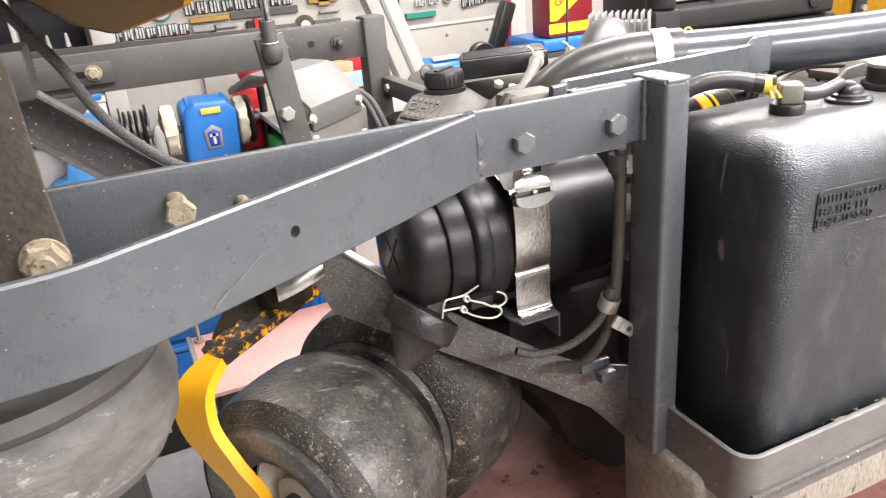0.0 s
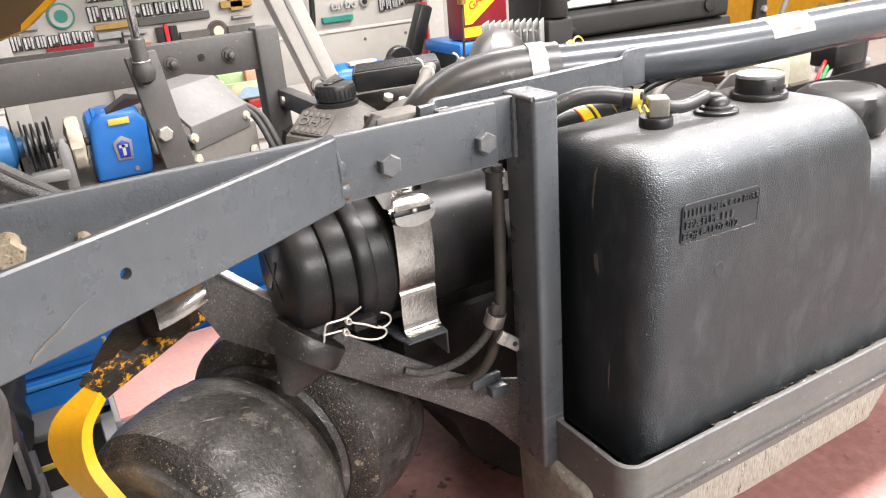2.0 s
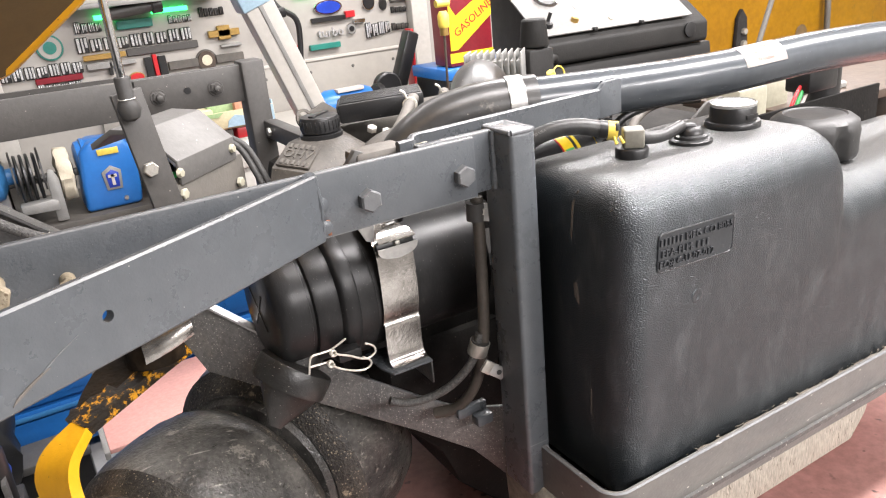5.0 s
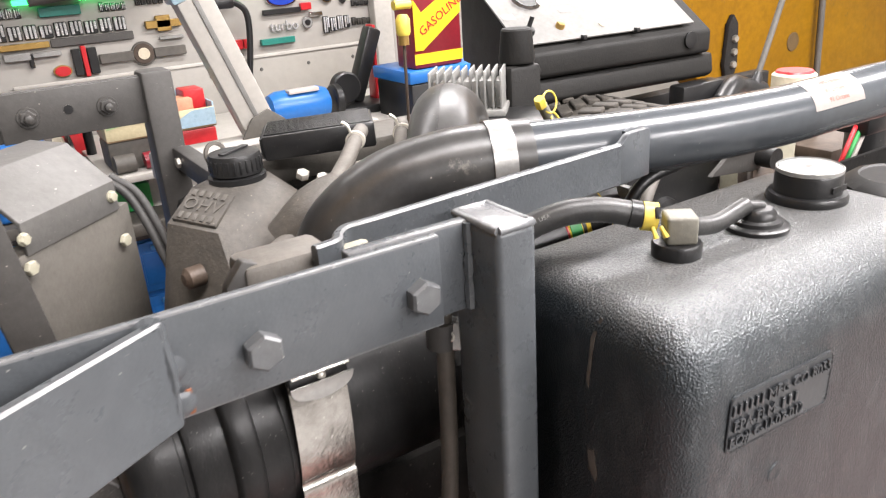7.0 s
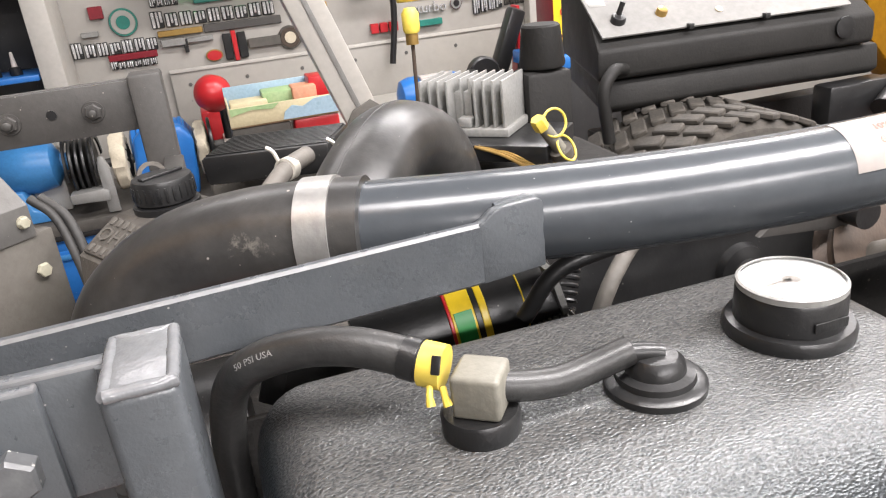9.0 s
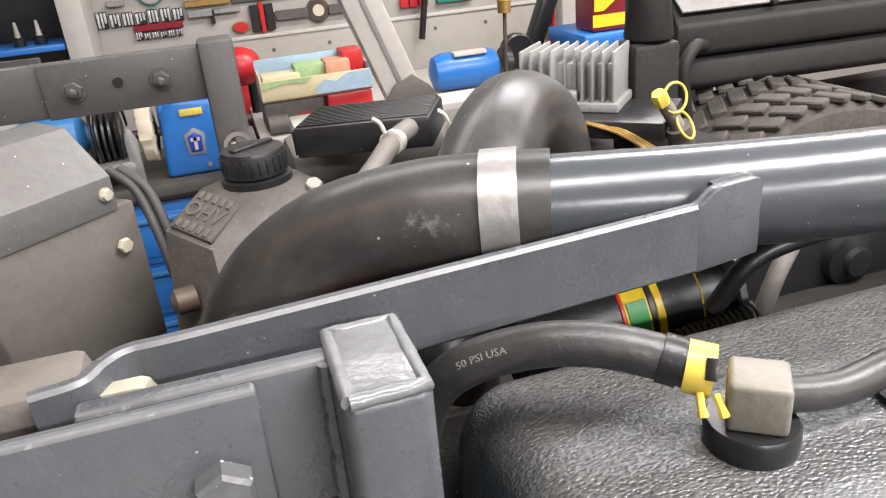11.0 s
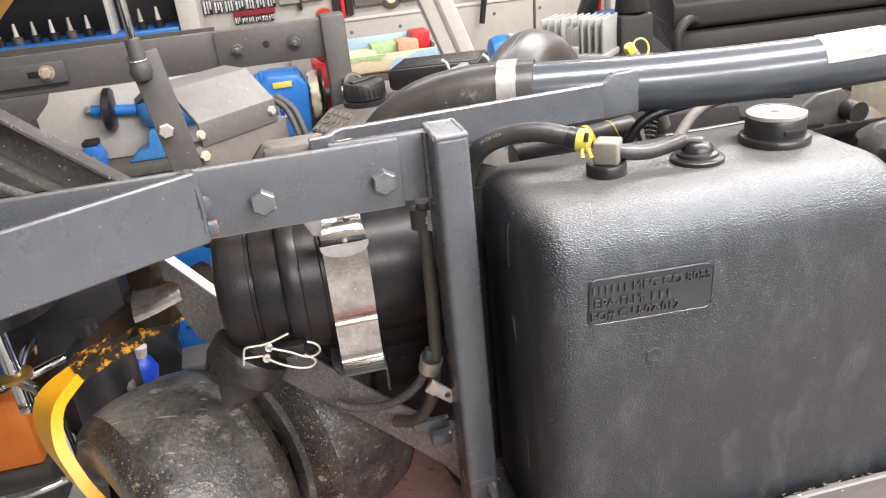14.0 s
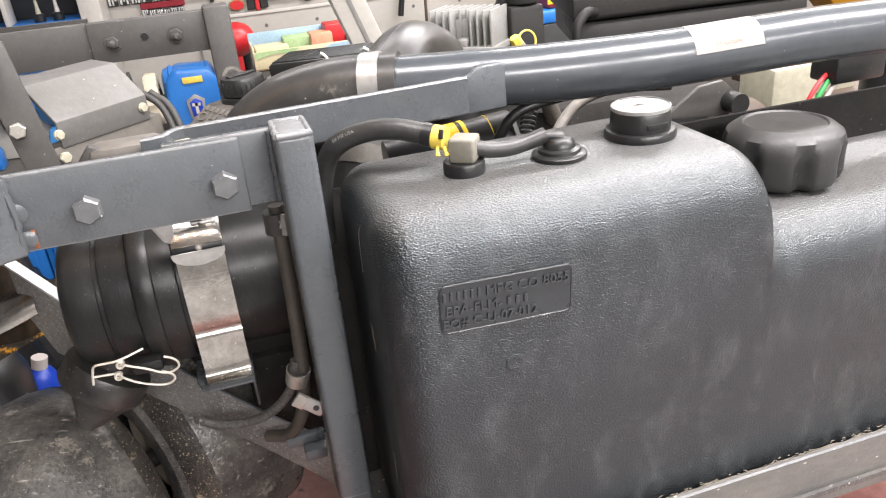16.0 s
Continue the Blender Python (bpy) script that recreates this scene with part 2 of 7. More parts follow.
YELLOW = material("chipped_yellow_paint", (0.72, 0.36, 0.010), 0.38, second=(0.66, 0.31, 0.010), patch=10, grain=90, fleck=0.15, bump=0.12, wear=(0.09, 0.06, 0.03), wear_size=22, wear_at=0.68, dust=(0.2, 0.11, 0.02), dust_size=60, dust_r=0.12)
YELLOW_WORN = material("grease_over_yellow_paint", (0.010, 0.0075, 0.005), 0.75, second=(0.030, 0.018, 0.008), patch=26, grain=120, fleck=0.6, bump=1.0, bump_size=90, wear=(0.45, 0.19, 0.008), wear_size=30, wear_at=0.65, spec=0.2)
# Deeper yellow than the fork's paint, mottled in large patches.
YELLOW_DEEP = material("deep_yellow_body", (0.25, 0.122, 0.002), 0.6, spec=0.15, second=(0.19, 0.088, 0.003), patch=4, amount=0.5, grain=60, fleck=0.3, bump=0.1, wear=(0.12, 0.07, 0.02), wear_size=6, wear_at=0.62)
CLIP_YELLOW = material("yellow_clamp", (0.70, 0.55, 0.09), 0.4, second=(0.60, 0.45, 0.07), patch=80)
KHAKI = material("khaki_nylon_nut", (0.16, 0.152, 0.125), 0.5, second=(0.20, 0.19, 0.158), patch=60, grain=250, bump=0.12)
WIRE = material("white_zinc_wire", (0.75, 0.72, 0.64), 0.35, 0.5, second=(0.6, 0.57, 0.5), patch=80)
IVORY = material("greenish_ivory", (0.36, 0.345, 0.265), 0.45, second=(0.28, 0.262, 0.20), patch=50)
PAPER = material("white_sticker", (0.52, 0.475, 0.445), 0.5, second=(0.46, 0.415, 0.385), patch=40, grain=200, fleck=0.1)
RED_INK = material("red_print", (0.55, 0.17, 0.14), 0.5)
WHITE_INK = material("white_print", (0.17, 0.17, 0.165), 0.6)
WHITE_PAINT = material("white_paint", (0.50, 0.480, 0.442), 0.42, second=(0.42, 0.400, 0.366), patch=4, grain=60, fleck=0.15, bump=0.06, speck=(0.3, 0.28, 0.25), speck_size=30, speck_at=0.78)
WALL = material("white_wall_board", (0.36, 0.343, 0.313), 0.55, second=(0.31, 0.294, 0.268), patch=2, grain=30, fleck=0.1, bump=0.05, bump_size=60)
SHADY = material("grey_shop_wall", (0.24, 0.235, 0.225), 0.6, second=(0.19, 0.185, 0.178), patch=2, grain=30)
UNSEEN_WEST = material("dark_shop_wall", (0.22, 0.214, 0.205), 0.7, second=(0.18, 0.175, 0.167), patch=2, grain=30)
CEIL = material("dull_ceiling", (0.30, 0.297, 0.292), 0.6, second=(0.25, 0.247, 0.243), patch=2, grain=30)
WALL_GREY = material("grey_wall_board", (0.33, 0.313, 0.283), 0.5, second=(0.275, 0.260, 0.233), patch=2, grain=30, fleck=0.12, bump=0.05, dust=(0.2, 0.19, 0.18), dust_size=14, dust_r=0.05)
CONCRETE = material("worn_grey_concrete", (0.38, 0.374, 0.365), 0.5, second=(0.30, 0.294, 0.286), patch=2.2, grain=25, fleck=0.25, bump=0.2, bump_size=70, speck=(0.14, 0.13, 0.12), speck_size=22, speck_at=0.72)
RED_DECK = material("worn_red_platform", (0.27, 0.115, 0.098), 0.5, second=(0.36, 0.19, 0.165), patch=5, grain=70, fleck=0.45, bump=0.25, bump_size=90, speck=(0.08, 0.045, 0.04), speck_size=40, speck_at=0.66)
BLUE = material("blue_enamel", (0.018, 0.13, 0.42), 0.32, second=(0.022, 0.16, 0.48), patch=12, grain=80, fleck=0.12, bump=0.06, speck=(0.2, 0.25, 0.3), speck_size=60, speck_at=0.78)
BLUE_LIGHT = material("light_blue_enamel", (0.05, 0.21, 0.46), 0.35, second=(0.04, 0.17, 0.40), patch=12, bump=0.06)
BLUE_DARK = material("dark_blue_plastic", (0.012, 0.05, 0.42), 0.35, second=(0.01, 0.035, 0.3), patch=20)
BENCH = material("oily_bench_top", (0.055, 0.05, 0.045), 0.6, second=(0.11, 0.10, 0.085), patch=5, grain=60, fleck=0.4, bump=0.2)
RED = material("red_enamel", (0.50, 0.02, 0.025), 0.35, second=(0.38, 0.015, 0.02), patch=14, grain=90, fleck=0.15)
CAN_RED = material("maroon_can", (0.22, 0.012, 0.022), 0.35, second=(0.17, 0.01, 0.018), patch=14)
CAN_YELLOW = material("can_yellow", (0.78, 0.55, 0.02), 0.35, second=(0.7, 0.48, 0.02), patch=14)
GREEN = material("green_plastic", (0.03, 0.32, 0.07), 0.4, second=(0.02, 0.22, 0.05), patch=20)
GREEN_GLOW = lit("green_sign_light", (0.05, 0.9, 0.2), 4.5)
PALE_BLUE = material("pale_blue_plastic", (0.30, 0.44, 0.54), 0.3, second=(0.36, 0.48, 0.56), patch=10)
CHROME_PLATE = material("bright_badge_chrome", (0.78, 0.78, 0.77), 0.25, 0.55, second=(0.6, 0.6, 0.6), patch=40)
YELLOW_GRIME_SHADE = material("shaded_grimy_yellow", (0.125, 0.072, 0.020), 0.65, second=(0.075, 0.046, 0.017), patch=7, grain=60, fleck=0.3, bump=0.15)
PALE_YELLOW = material("faded_cream_print", (0.60, 0.53, 0.34), 0.55, second=(0.52, 0.45, 0.28), patch=30)
PALE_GREEN = material("faded_green_print", (0.27, 0.42, 0.19), 0.55, second=(0.36, 0.46, 0.24), patch=30)
SALMON = material("faded_salmon_print", (0.62, 0.24, 0.14), 0.55, second=(0.58, 0.32, 0.2), patch=30)
ORANGE = material("orange_plastic", (0.72, 0.20, 0.03), 0.4, second=(0.6, 0.15, 0.02), patch=14)
CREAM = material("cream_cloth", (0.60, 0.54, 0.42), 0.85, second=(0.48, 0.42, 0.32), patch=25, grain=200, bump=0.5, bump_size=150)
TEAL = material("teal_enamel", (0.03, 0.22, 0.17), 0.35, second=(0.02, 0.16, 0.13), patch=14)
TAN = material("grass_caked_metal", (0.31, 0.285, 0.235), 0.8, second=(0.40, 0.37, 0.31), patch=16, amount=0.7, grain=160, fleck=0.6, bump=0.8, bump_size=150, speck=(0.10, 0.085, 0.06), speck_size=120, speck_at=0.64, stretch=(2.5, 1, 0.6))
GRASS = material("dry_clippings", (0.085, 0.072, 0.055), 0.9, second=(0.15, 0.13, 0.10), patch=120)
PANEL_WHITE = material("white_control_panel", (0.20, 0.196, 0.188), 0.35, second=(0.25, 0.244, 0.233), patch=6)
CONSOLE = material("black_console_plastic", (0.0085, 0.0082, 0.0078), 0.6, second=(0.018, 0.017, 0.0157), spec=0.28, patch=8, grain=120, fleck=0.25, bump=0.2, bump_size=260)
DIAL = material("frosted_dial", (0.22, 0.224, 0.217), 0.6, second=(0.21, 0.213, 0.205), patch=60, grain=120, fleck=0.15)
BRASS = material("old_brass", (0.50, 0.33, 0.11), 0.35, 0.8, second=(0.40, 0.25, 0.08), patch=30)
COPPER_BROWN = material("brown_pulley", (0.045, 0.031, 0.022), 0.55, 0.2, second=(0.085, 0.06, 0.044), patch=30, bump=0.2)
CARDBOARD = material("cardboard", (0.42, 0.29, 0.17), 0.8, second=(0.36, 0.24, 0.14), patch=12)
PINK = material("pinkish_plate", (0.62, 0.34, 0.30), 0.5, second=(0.55, 0.28, 0.25), patch=7)


def clear_plastic(name):
    m = bpy.data.materials.new(name)
    m.use_nodes = True
    b = m.node_tree.nodes["Principled BSDF"]
    b.inputs["Base Color"].default_value = (0.95, 0.95, 0.95, 1)
    b.inputs["Roughness"].default_value = 0.18
    b.inputs["Transmission Weight"].default_value = 1.0
    b.inputs["IOR"].default_value = 1.2
    return m


CLEAR = clear_plastic("clear_lens")


def pebbled():
    """Moulded black plastic with a fine leathery grain drawn out sideways and faint dusty smears."""
    m = material("pebbled_black_plastic", (0.0030, 0.0048, 0.0066), 0.38, second=(0.007, 0.0095, 0.0120), patch=7, amount=0.4, spec=0.72, stretch=(1, 1, 0.55), grain=420, fleck=0.5, rough_vary=0.05, dust=(0.30, 0.29, 0.27), dust_size=150, dust_r=0.06, dust_share=0.2, scratch=(0.10, 0.10, 0.10), scratch_at=0.75)
    n, link = m.node_tree.nodes, m.node_tree.links.new
    b = n["Principled BSDF"]
    co, wide, cloud, cell, bump = n.new("ShaderNodeTexCoord"), n.new("ShaderNodeMapping"), n.new("ShaderNodeTexNoise"), n.new("ShaderNodeTexVoronoi"), n.new("ShaderNodeBump")
    wide.inputs["Scale"].default_value = (0.55, 0.85, 1.0)
    link(co.outputs["Object"], wide.inputs[0])
    cloud.inputs["Scale"].default_value, cloud.inputs["Detail"].default_value, cloud.inputs["Distortion"].default_value = 760, 1.5, 0.6
    cell.inputs["Scale"].default_value = 980
    add = n.new("ShaderNodeMath")
    link(wide.outputs[0], cloud.inputs["Vector"]), link(wide.outputs[0], cell.inputs["Vector"])
    link(cloud.outputs["Fac"], add.inputs[0]), link(cell.outputs["Distance"], add.inputs[1])
    bump.inputs["Strength"].default_value, bump.inputs["Distance"].default_value = 0.62, 0.0008
    link(add.outputs[0], bump.inputs["Height"]), link(bump.outputs[0], b.inputs["Normal"])
    # rubbed ridges inside large smears that run down the walls
    smear, run, ridge, where, both, mixed = n.new("ShaderNodeTexNoise"), n.new("ShaderNodeMapping"), n.new("ShaderNodeMapRange"), n.new("ShaderNodeMapRange"), n.new("ShaderNodeMath"), n.new("ShaderNodeMix")
    run.inputs["Scale"].default_value, run.inputs["Rotation"].default_value = (1.0, 1.0, 0.45), (0, 0.35, 0)
    link(co.outputs["Object"], run.inputs[0]), link(run.outputs[0], smear.inputs["Vector"])
    smear.inputs["Scale"].default_value, smear.inputs["Detail"].default_value, smear.inputs["Roughness"].default_value = 44.0, 9.0, 0.72
    where.inputs[1].default_value, where.inputs[2].default_value, where.inputs[3].default_value = 0.50, 0.70, 0.0
    ridge.inputs[1].default_value, ridge.inputs[2].default_value, ridge.inputs[3].default_value = 0.8, 1.15, 0.25
    link(smear.outputs["Fac"], where.inputs[0]), link(add.outputs[0], ridge.inputs[0])
    both.operation = "MULTIPLY"
    link(where.outputs[0], both.inputs[0]), link(ridge.outputs[0], both.inputs[1])
    mixed.data_type = "RGBA"
    link(both.outputs[0], mixed.inputs[0]), link(b.inputs["Base Color"].links[0].from_socket, mixed.inputs[6])
    mixed.inputs[7].default_value = (0.050, 0.053, 0.055, 1)
    b.inputs["Specular Tint"].default_value = (0.90, 0.965, 1.0, 1)
    # settled grey dust in patches, with the top's bright sheen put into its colour
    split, up, patchy, film, dusted_sheen = n.new("ShaderNodeSeparateXYZ"), n.new("ShaderNodeMapRange"), n.new("ShaderNodeMapRange"), n.new("ShaderNodeMath"), n.new("ShaderNodeMix")
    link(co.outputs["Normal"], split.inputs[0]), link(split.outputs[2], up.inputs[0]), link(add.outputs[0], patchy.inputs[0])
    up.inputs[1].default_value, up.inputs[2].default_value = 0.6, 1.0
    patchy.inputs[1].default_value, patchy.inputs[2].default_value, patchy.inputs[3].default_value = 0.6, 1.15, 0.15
    film.operation, dusted_sheen.data_type = "MULTIPLY", "RGBA"
    link(up.outputs[0], film.inputs[0]), link(patchy.outputs[0], film.inputs[1]), link(film.outputs[0], dusted_sheen.inputs[0])
    link(mixed.outputs[2], dusted_sheen.inputs[6])
    dusted_sheen.inputs[7].default_value = (0.080, 0.078, 0.075, 1)
    link(dusted_sheen.outputs[2], b.inputs["Base Color"])
    return m


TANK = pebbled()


# ---- shape helpers ----
def finish(bm, name, mat, angle=38):
    bmesh.ops.recalc_face_normals(bm, faces=bm.faces[:])
    me = bpy.data.meshes.new(name)
    bm.to_mesh(me)
    bm.free()
    me.shade_smooth()
    me.set_sharp_from_angle(angle=radians(angle))
    me.materials.append(mat)
    return me


def thing(name, at, label, category, group="", kind=""):
    """An Empty at the base of a thing made of parts."""
    ob = new(name)
    ob.location = at
    ob.empty_display_size = 0.02
    return tagged(ob, label, category, group, kind)


def base_of(ob):
    p = Vector((0, 0, 0))
    while ob:
        p += ob.location
        ob = ob.parent
    return p


def part(name, bm, mat, parent, label=""):
    """A bmesh in world places as one mesh object under a thing or a part."""
    if parent is not None:
        bmesh.ops.translate(bm, vec=-base_of(parent), verts=bm.verts[:])
    ob = new(name, finish(bm, name, mat))
    ob.parent = parent
    return tagged(ob, label)


def brighten_edges(ob, mat, top_only=True):
    """Give a part's narrow slanting edge faces a material for wear and caught light."""
    ob.data.materials.append(mat)
    for f in ob.data.polygons:
        k = sum(abs(c) > 0.25 for c in f.normal)
        if k >= 2 and (f.normal.z > 0.25 or not top_only) and 0.25 < abs(f.normal.z) < 0.97:
            f.material_index = 1
    return ob


def single(name, bm, mat, label, category="", group="", kind=""):
    return tagged(part(name, bm, mat, None), label, category, group, kind)


def box(lo, hi, bev=0.002, seg=2, m=None):
    bm = bmesh.new()
    v = [bm.verts.new((x, y, z)) for x in (lo[0], hi[0]) for y in (lo[1], hi[1]) for z in (lo[2], hi[2])]
    for f in ((0, 1, 3, 2), (4, 6, 7, 5), (0, 4, 5, 1), (2, 3, 7, 6), (0, 2, 6, 4), (1, 5, 7, 3)):
        bm.faces.new([v[i] for i in f])
    if bev:
        bmesh.ops.bevel(bm, geom=bm.edges[:], offset=bev, segments=seg, profile=0.5, affect="EDGES")
    if m is not None:
        bmesh.ops.transform(bm, matrix=m, verts=bm.verts[:])
    return bm


def join(*bms):
    out = bms[0]
    for b in bms[1:]:
        me = bpy.data.meshes.new("join")
        b.to_mesh(me)
        b.free()
        out.from_mesh(me)
        bpy.data.meshes.remove(me)
    return out


def prism(points, d0, d1, plane="xz", bev=0.0, seg=2):
    """A polygon of the plane, pushed along the third axis from d0 to d1."""
    bm = bmesh.new()
    put = {"xz": lambda a, b, d: (a, d, b), "xy": lambda a, b, d: (a, b, d), "yz": lambda a, b, d: (d, a, b)}[plane]
    lo = [bm.verts.new(put(a, b, d0)) for a, b in points]
    hi = [bm.verts.new(put(a, b, d1)) for a, b in points]
    k = len(points)
    bm.faces.new(lo)
    bm.faces.new(hi[::-1])
    for i in range(k):
        bm.faces.new((lo[i], hi[i], hi[(i + 1) % k], lo[(i + 1) % k]))
    if bev:
        bmesh.ops.recalc_face_normals(bm, faces=bm.faces[:])
        bmesh.ops.bevel(bm, geom=bm.edges[:], offset=bev, segments=seg, profile=0.5, affect="EDGES")
    return bm


def smooth_path(points, steps=8):
    """Catmull-Rom through the points."""
    p = [Vector(a) for a in points]
    p = [2 * p[0] - p[1], *p, 2 * p[-1] - p[-2]]
    out = []
    for i in range(1, len(p) - 2):
        for s in range(steps):
            t = s / steps
            a, b, c, d = p[i - 1], p[i], p[i + 1], p[i + 2]
            out.append(0.5 * (2 * b + (c - a) * t + (2 * a - 5 * b + 4 * c - d) * t * t + (3 * b - a - 3 * c + d) * t**3))
    return [*out, p[-2]]


def frames(path):
    path = [Vector(a) for a in path]
    side = None
    for i, a in enumerate(path):
        ahead = (path[min(i + 1, len(path) - 1)] - path[max(i - 1, 0)]).normalized()
        if side is None:
            side = ahead.cross(Vector((0, 0, 1)) if abs(ahead.z) < 0.9 else Vector((1, 0, 0))).normalized()
        side = (side - ahead * side.dot(ahead)).normalized()
        yield a, ahead, side, side.cross(ahead)


def sweep(path, outline, closed_ends=True, scales=None):
    """An outline of (side, up) pairs along a path."""
    bm, rings = bmesh.new(), []
    for i, (a, _, s, u) in enumerate(frames(path)):
        k = scales[i] if scales else 1
        rings.append([bm.verts.new(a + s * x * k + u * y * k) for x, y in outline])
    n = len(outline)
    for r, q in zip(rings, rings[1:]):
        for i in range(n):
            bm.faces.new((r[i], r[(i + 1) % n], q[(i + 1) % n], q[i]))
    if closed_ends:
        bm.faces.new(rings[0]), bm.faces.new(rings[-1][::-1])
    return bm


def tube(path, r, seg=16, scales=None, ends=True):
    return sweep(path, [(r * math.cos(2 * math.pi * i / seg), r * math.sin(2 * math.pi * i / seg)) for i in range(seg)], ends, scales)


def pipe(path, r, wall, seg=24):
    """An open tube with a wall."""
    out = tube(path, r, seg, ends=False)
    inn = tube(path, r - wall, seg, ends=False)
    bm = join(out, inn)
    return bm


def lathe(profile, at, axis=(0, 0, 1), seg=32, caps=True):
    """Profile of (radius, height) turned about an axis through at."""
    bm = bmesh.new()
    turn = Vector(axis).normalized().to_track_quat("Z", "Y").to_matrix()
    rings = []
    for r, h in profile:
        rings.append([bm.verts.new(Vector(at) + turn @ Vector((r * math.cos(2 * math.pi * i / seg), r * math.sin(2 * math.pi * i / seg), h))) for i in range(seg)])
    for a, b in zip(rings, rings[1:]):
        for i in range(seg):
            bm.faces.new((a[i], a[(i + 1) % seg], b[(i + 1) % seg], b[i]))
    if caps:
        bm.faces.new(rings[0]), bm.faces.new(rings[-1][::-1])
    return bm


def bar(path, height, thick, bev=0.0015):
    """A flat bar on edge along a level path, its height upright."""
    h, t, c = height / 2, thick / 2, bev
    return sweep(path, [(-t + c, -h), (t - c, -h), (t, -h + c), (t, h - c), (t - c, h), (-t + c, h), (-t, h - c), (-t, -h + c)])


def hexagon(at, axis, across, height, washer=0.0, turn=0.0):
    """A hex head with a chamfered top, on an optional washer."""
    r = across / math.sqrt(3)
    bm, q = bmesh.new(), Vector(axis).normalized().to_track_quat("Z", "Y").to_matrix()
    rings = []
    for k, h in ((1, 0), (1, height * 0.82), (0.86, height)):
        rings.append([bm.verts.new(Vector(at) + q @ Vector((k * r * math.cos(turn + i * math.pi / 3), k * r * math.sin(turn + i * math.pi / 3), h))) for i in range(6)])
    for a, b in zip(rings, rings[1:]):
        for i in range(6):
            bm.faces.new((a[i], a[(i + 1) % 6], b[(i + 1) % 6], b[i]))
    bm.faces.new(rings[0]), bm.faces.new(rings[-1][::-1])
    if washer:
        bm = join(bm, lathe([(washer * 0.97, -0.0002), (washer, 0.0006), (washer * 0.96, 0.0018)], at, axis, 24))
    return bm


def bead(path, r, seed=1):
    """A lumpy weld bead."""
    rng = random.Random(seed)
    p = []
    for a, b in zip(path, path[1:]):
        a, b = Vector(a), Vector(b)
        k = max(2, int((b - a).length / 0.003))
        p += [a.lerp(b, i / k) for i in range(k)]
    p.append(Vector(path[-1]))
    return tube(p, r, 8, [0.75 + 0.5 * rng.random() for _ in p])


def writing(text, size, m, depth=0.0004):
    """Letters of the built-in font as a bmesh."""
    cu = bpy.data.curves.new("letters", "FONT")
    cu.body, cu.size, cu.extrude, cu.resolution_u = text, size, depth, 2
    cu.align_x, cu.align_y = "CENTER", "CENTER"
    ob = new("letters", cu)
    me = bpy.data.meshes.new_from_object(ob.evaluated_get(bpy.context.evaluated_depsgraph_get()))
    bpy.data.objects.remove(ob)
    bpy.data.curves.remove(cu)
    bm = bmesh.new()
    bm.from_mesh(me)
    bpy.data.meshes.remove(me)
    bmesh.ops.transform(bm, matrix=m, verts=bm.verts[:])
    return bm


def basis(at, right, up):
    """A pose whose x runs along right and y along up."""
    r = Vector(right).normalized()
    n = r.cross(Vector(up)).normalized()
    u = n.cross(r)
    return Matrix.Translation(at) @ Matrix((r, u, n)).transposed().to_4x4()


def bore(ob, bm):
    """Cut a hole of the given shape through a mesh."""
    if ob.parent is not None:
        bmesh.ops.translate(bm, vec=-base_of(ob), verts=bm.verts[:])
    me = bpy.data.meshes.new("cutter")
    bmesh.ops.recalc_face_normals(bm, faces=bm.faces[:])
    bm.to_mesh(me)
    bm.free()
    tool = new("cutter", me)
    tool.parent = ob.parent
    b = ob.modifiers.new("hole", "BOOLEAN")
    b.object, b.operation, b.solver = tool, "DIFFERENCE", "EXACT"
    bpy.context.view_layer.update()
    done = bpy.data.meshes.new_from_object(ob.evaluated_get(bpy.context.evaluated_depsgraph_get()))
    ob.modifiers.remove(b)
    ob.data = done
    bpy.data.objects.remove(tool)


# ---- the shop ----
def shell(name, lo, hi, mat, label):
    return single(name, box(lo, hi, 0), mat, label, "room", kind="structure")


shell("floor", (-3.2, -3.0, SHOP_FLOOR - 0.1), (4.6, WALL_Y, SHOP_FLOOR), CONCRETE, "worn light grey concrete shop floor")
# Ceiling and south, west and east walls are unseen; their tones shape bounced light.
shell("ceiling", (-3.2, -3.0, CEILING), (4.6, WALL_Y + 0.1, CEILING + 0.1), CEIL, "unseen dull shop ceiling")
shell("wall_north", (-3.2, WALL_Y, SHOP_FLOOR), (4.6, WALL_Y + 0.1, CEILING), WALL, "white boarded wall behind the workbench")
shell("wall_south", (-3.2, -3.1, SHOP_FLOOR - 0.1), (4.6, -3.0, CEILING + 0.1), SHADY, "unseen dark wall closing the shop")
shell("wall_west", (-3.3, -3.1, SHOP_FLOOR - 0.1), (-3.2, WALL_Y + 0.1, CEILING + 0.1), UNSEEN_WEST, "unseen dark wall closing the shop")
shell("wall_east", (4.6, -3.1, SHOP_FLOOR - 0.1), (4.7, WALL_Y + 0.1, CEILING + 0.1), WALL, "unseen white wall that throws light back")
for tx, ty, watts in TUBES:
    lampbody = thing("ceiling_light", (tx, ty, CEILING), "long white tube light fixed to the ceiling", "lamp", "ceiling tube lights")
    part("housing", box((tx - 0.64, ty - 0.07, CEILING - 0.06), (tx + 0.64, ty + 0.07, CEILING), 0.006), WHITE_PAINT, lampbody)

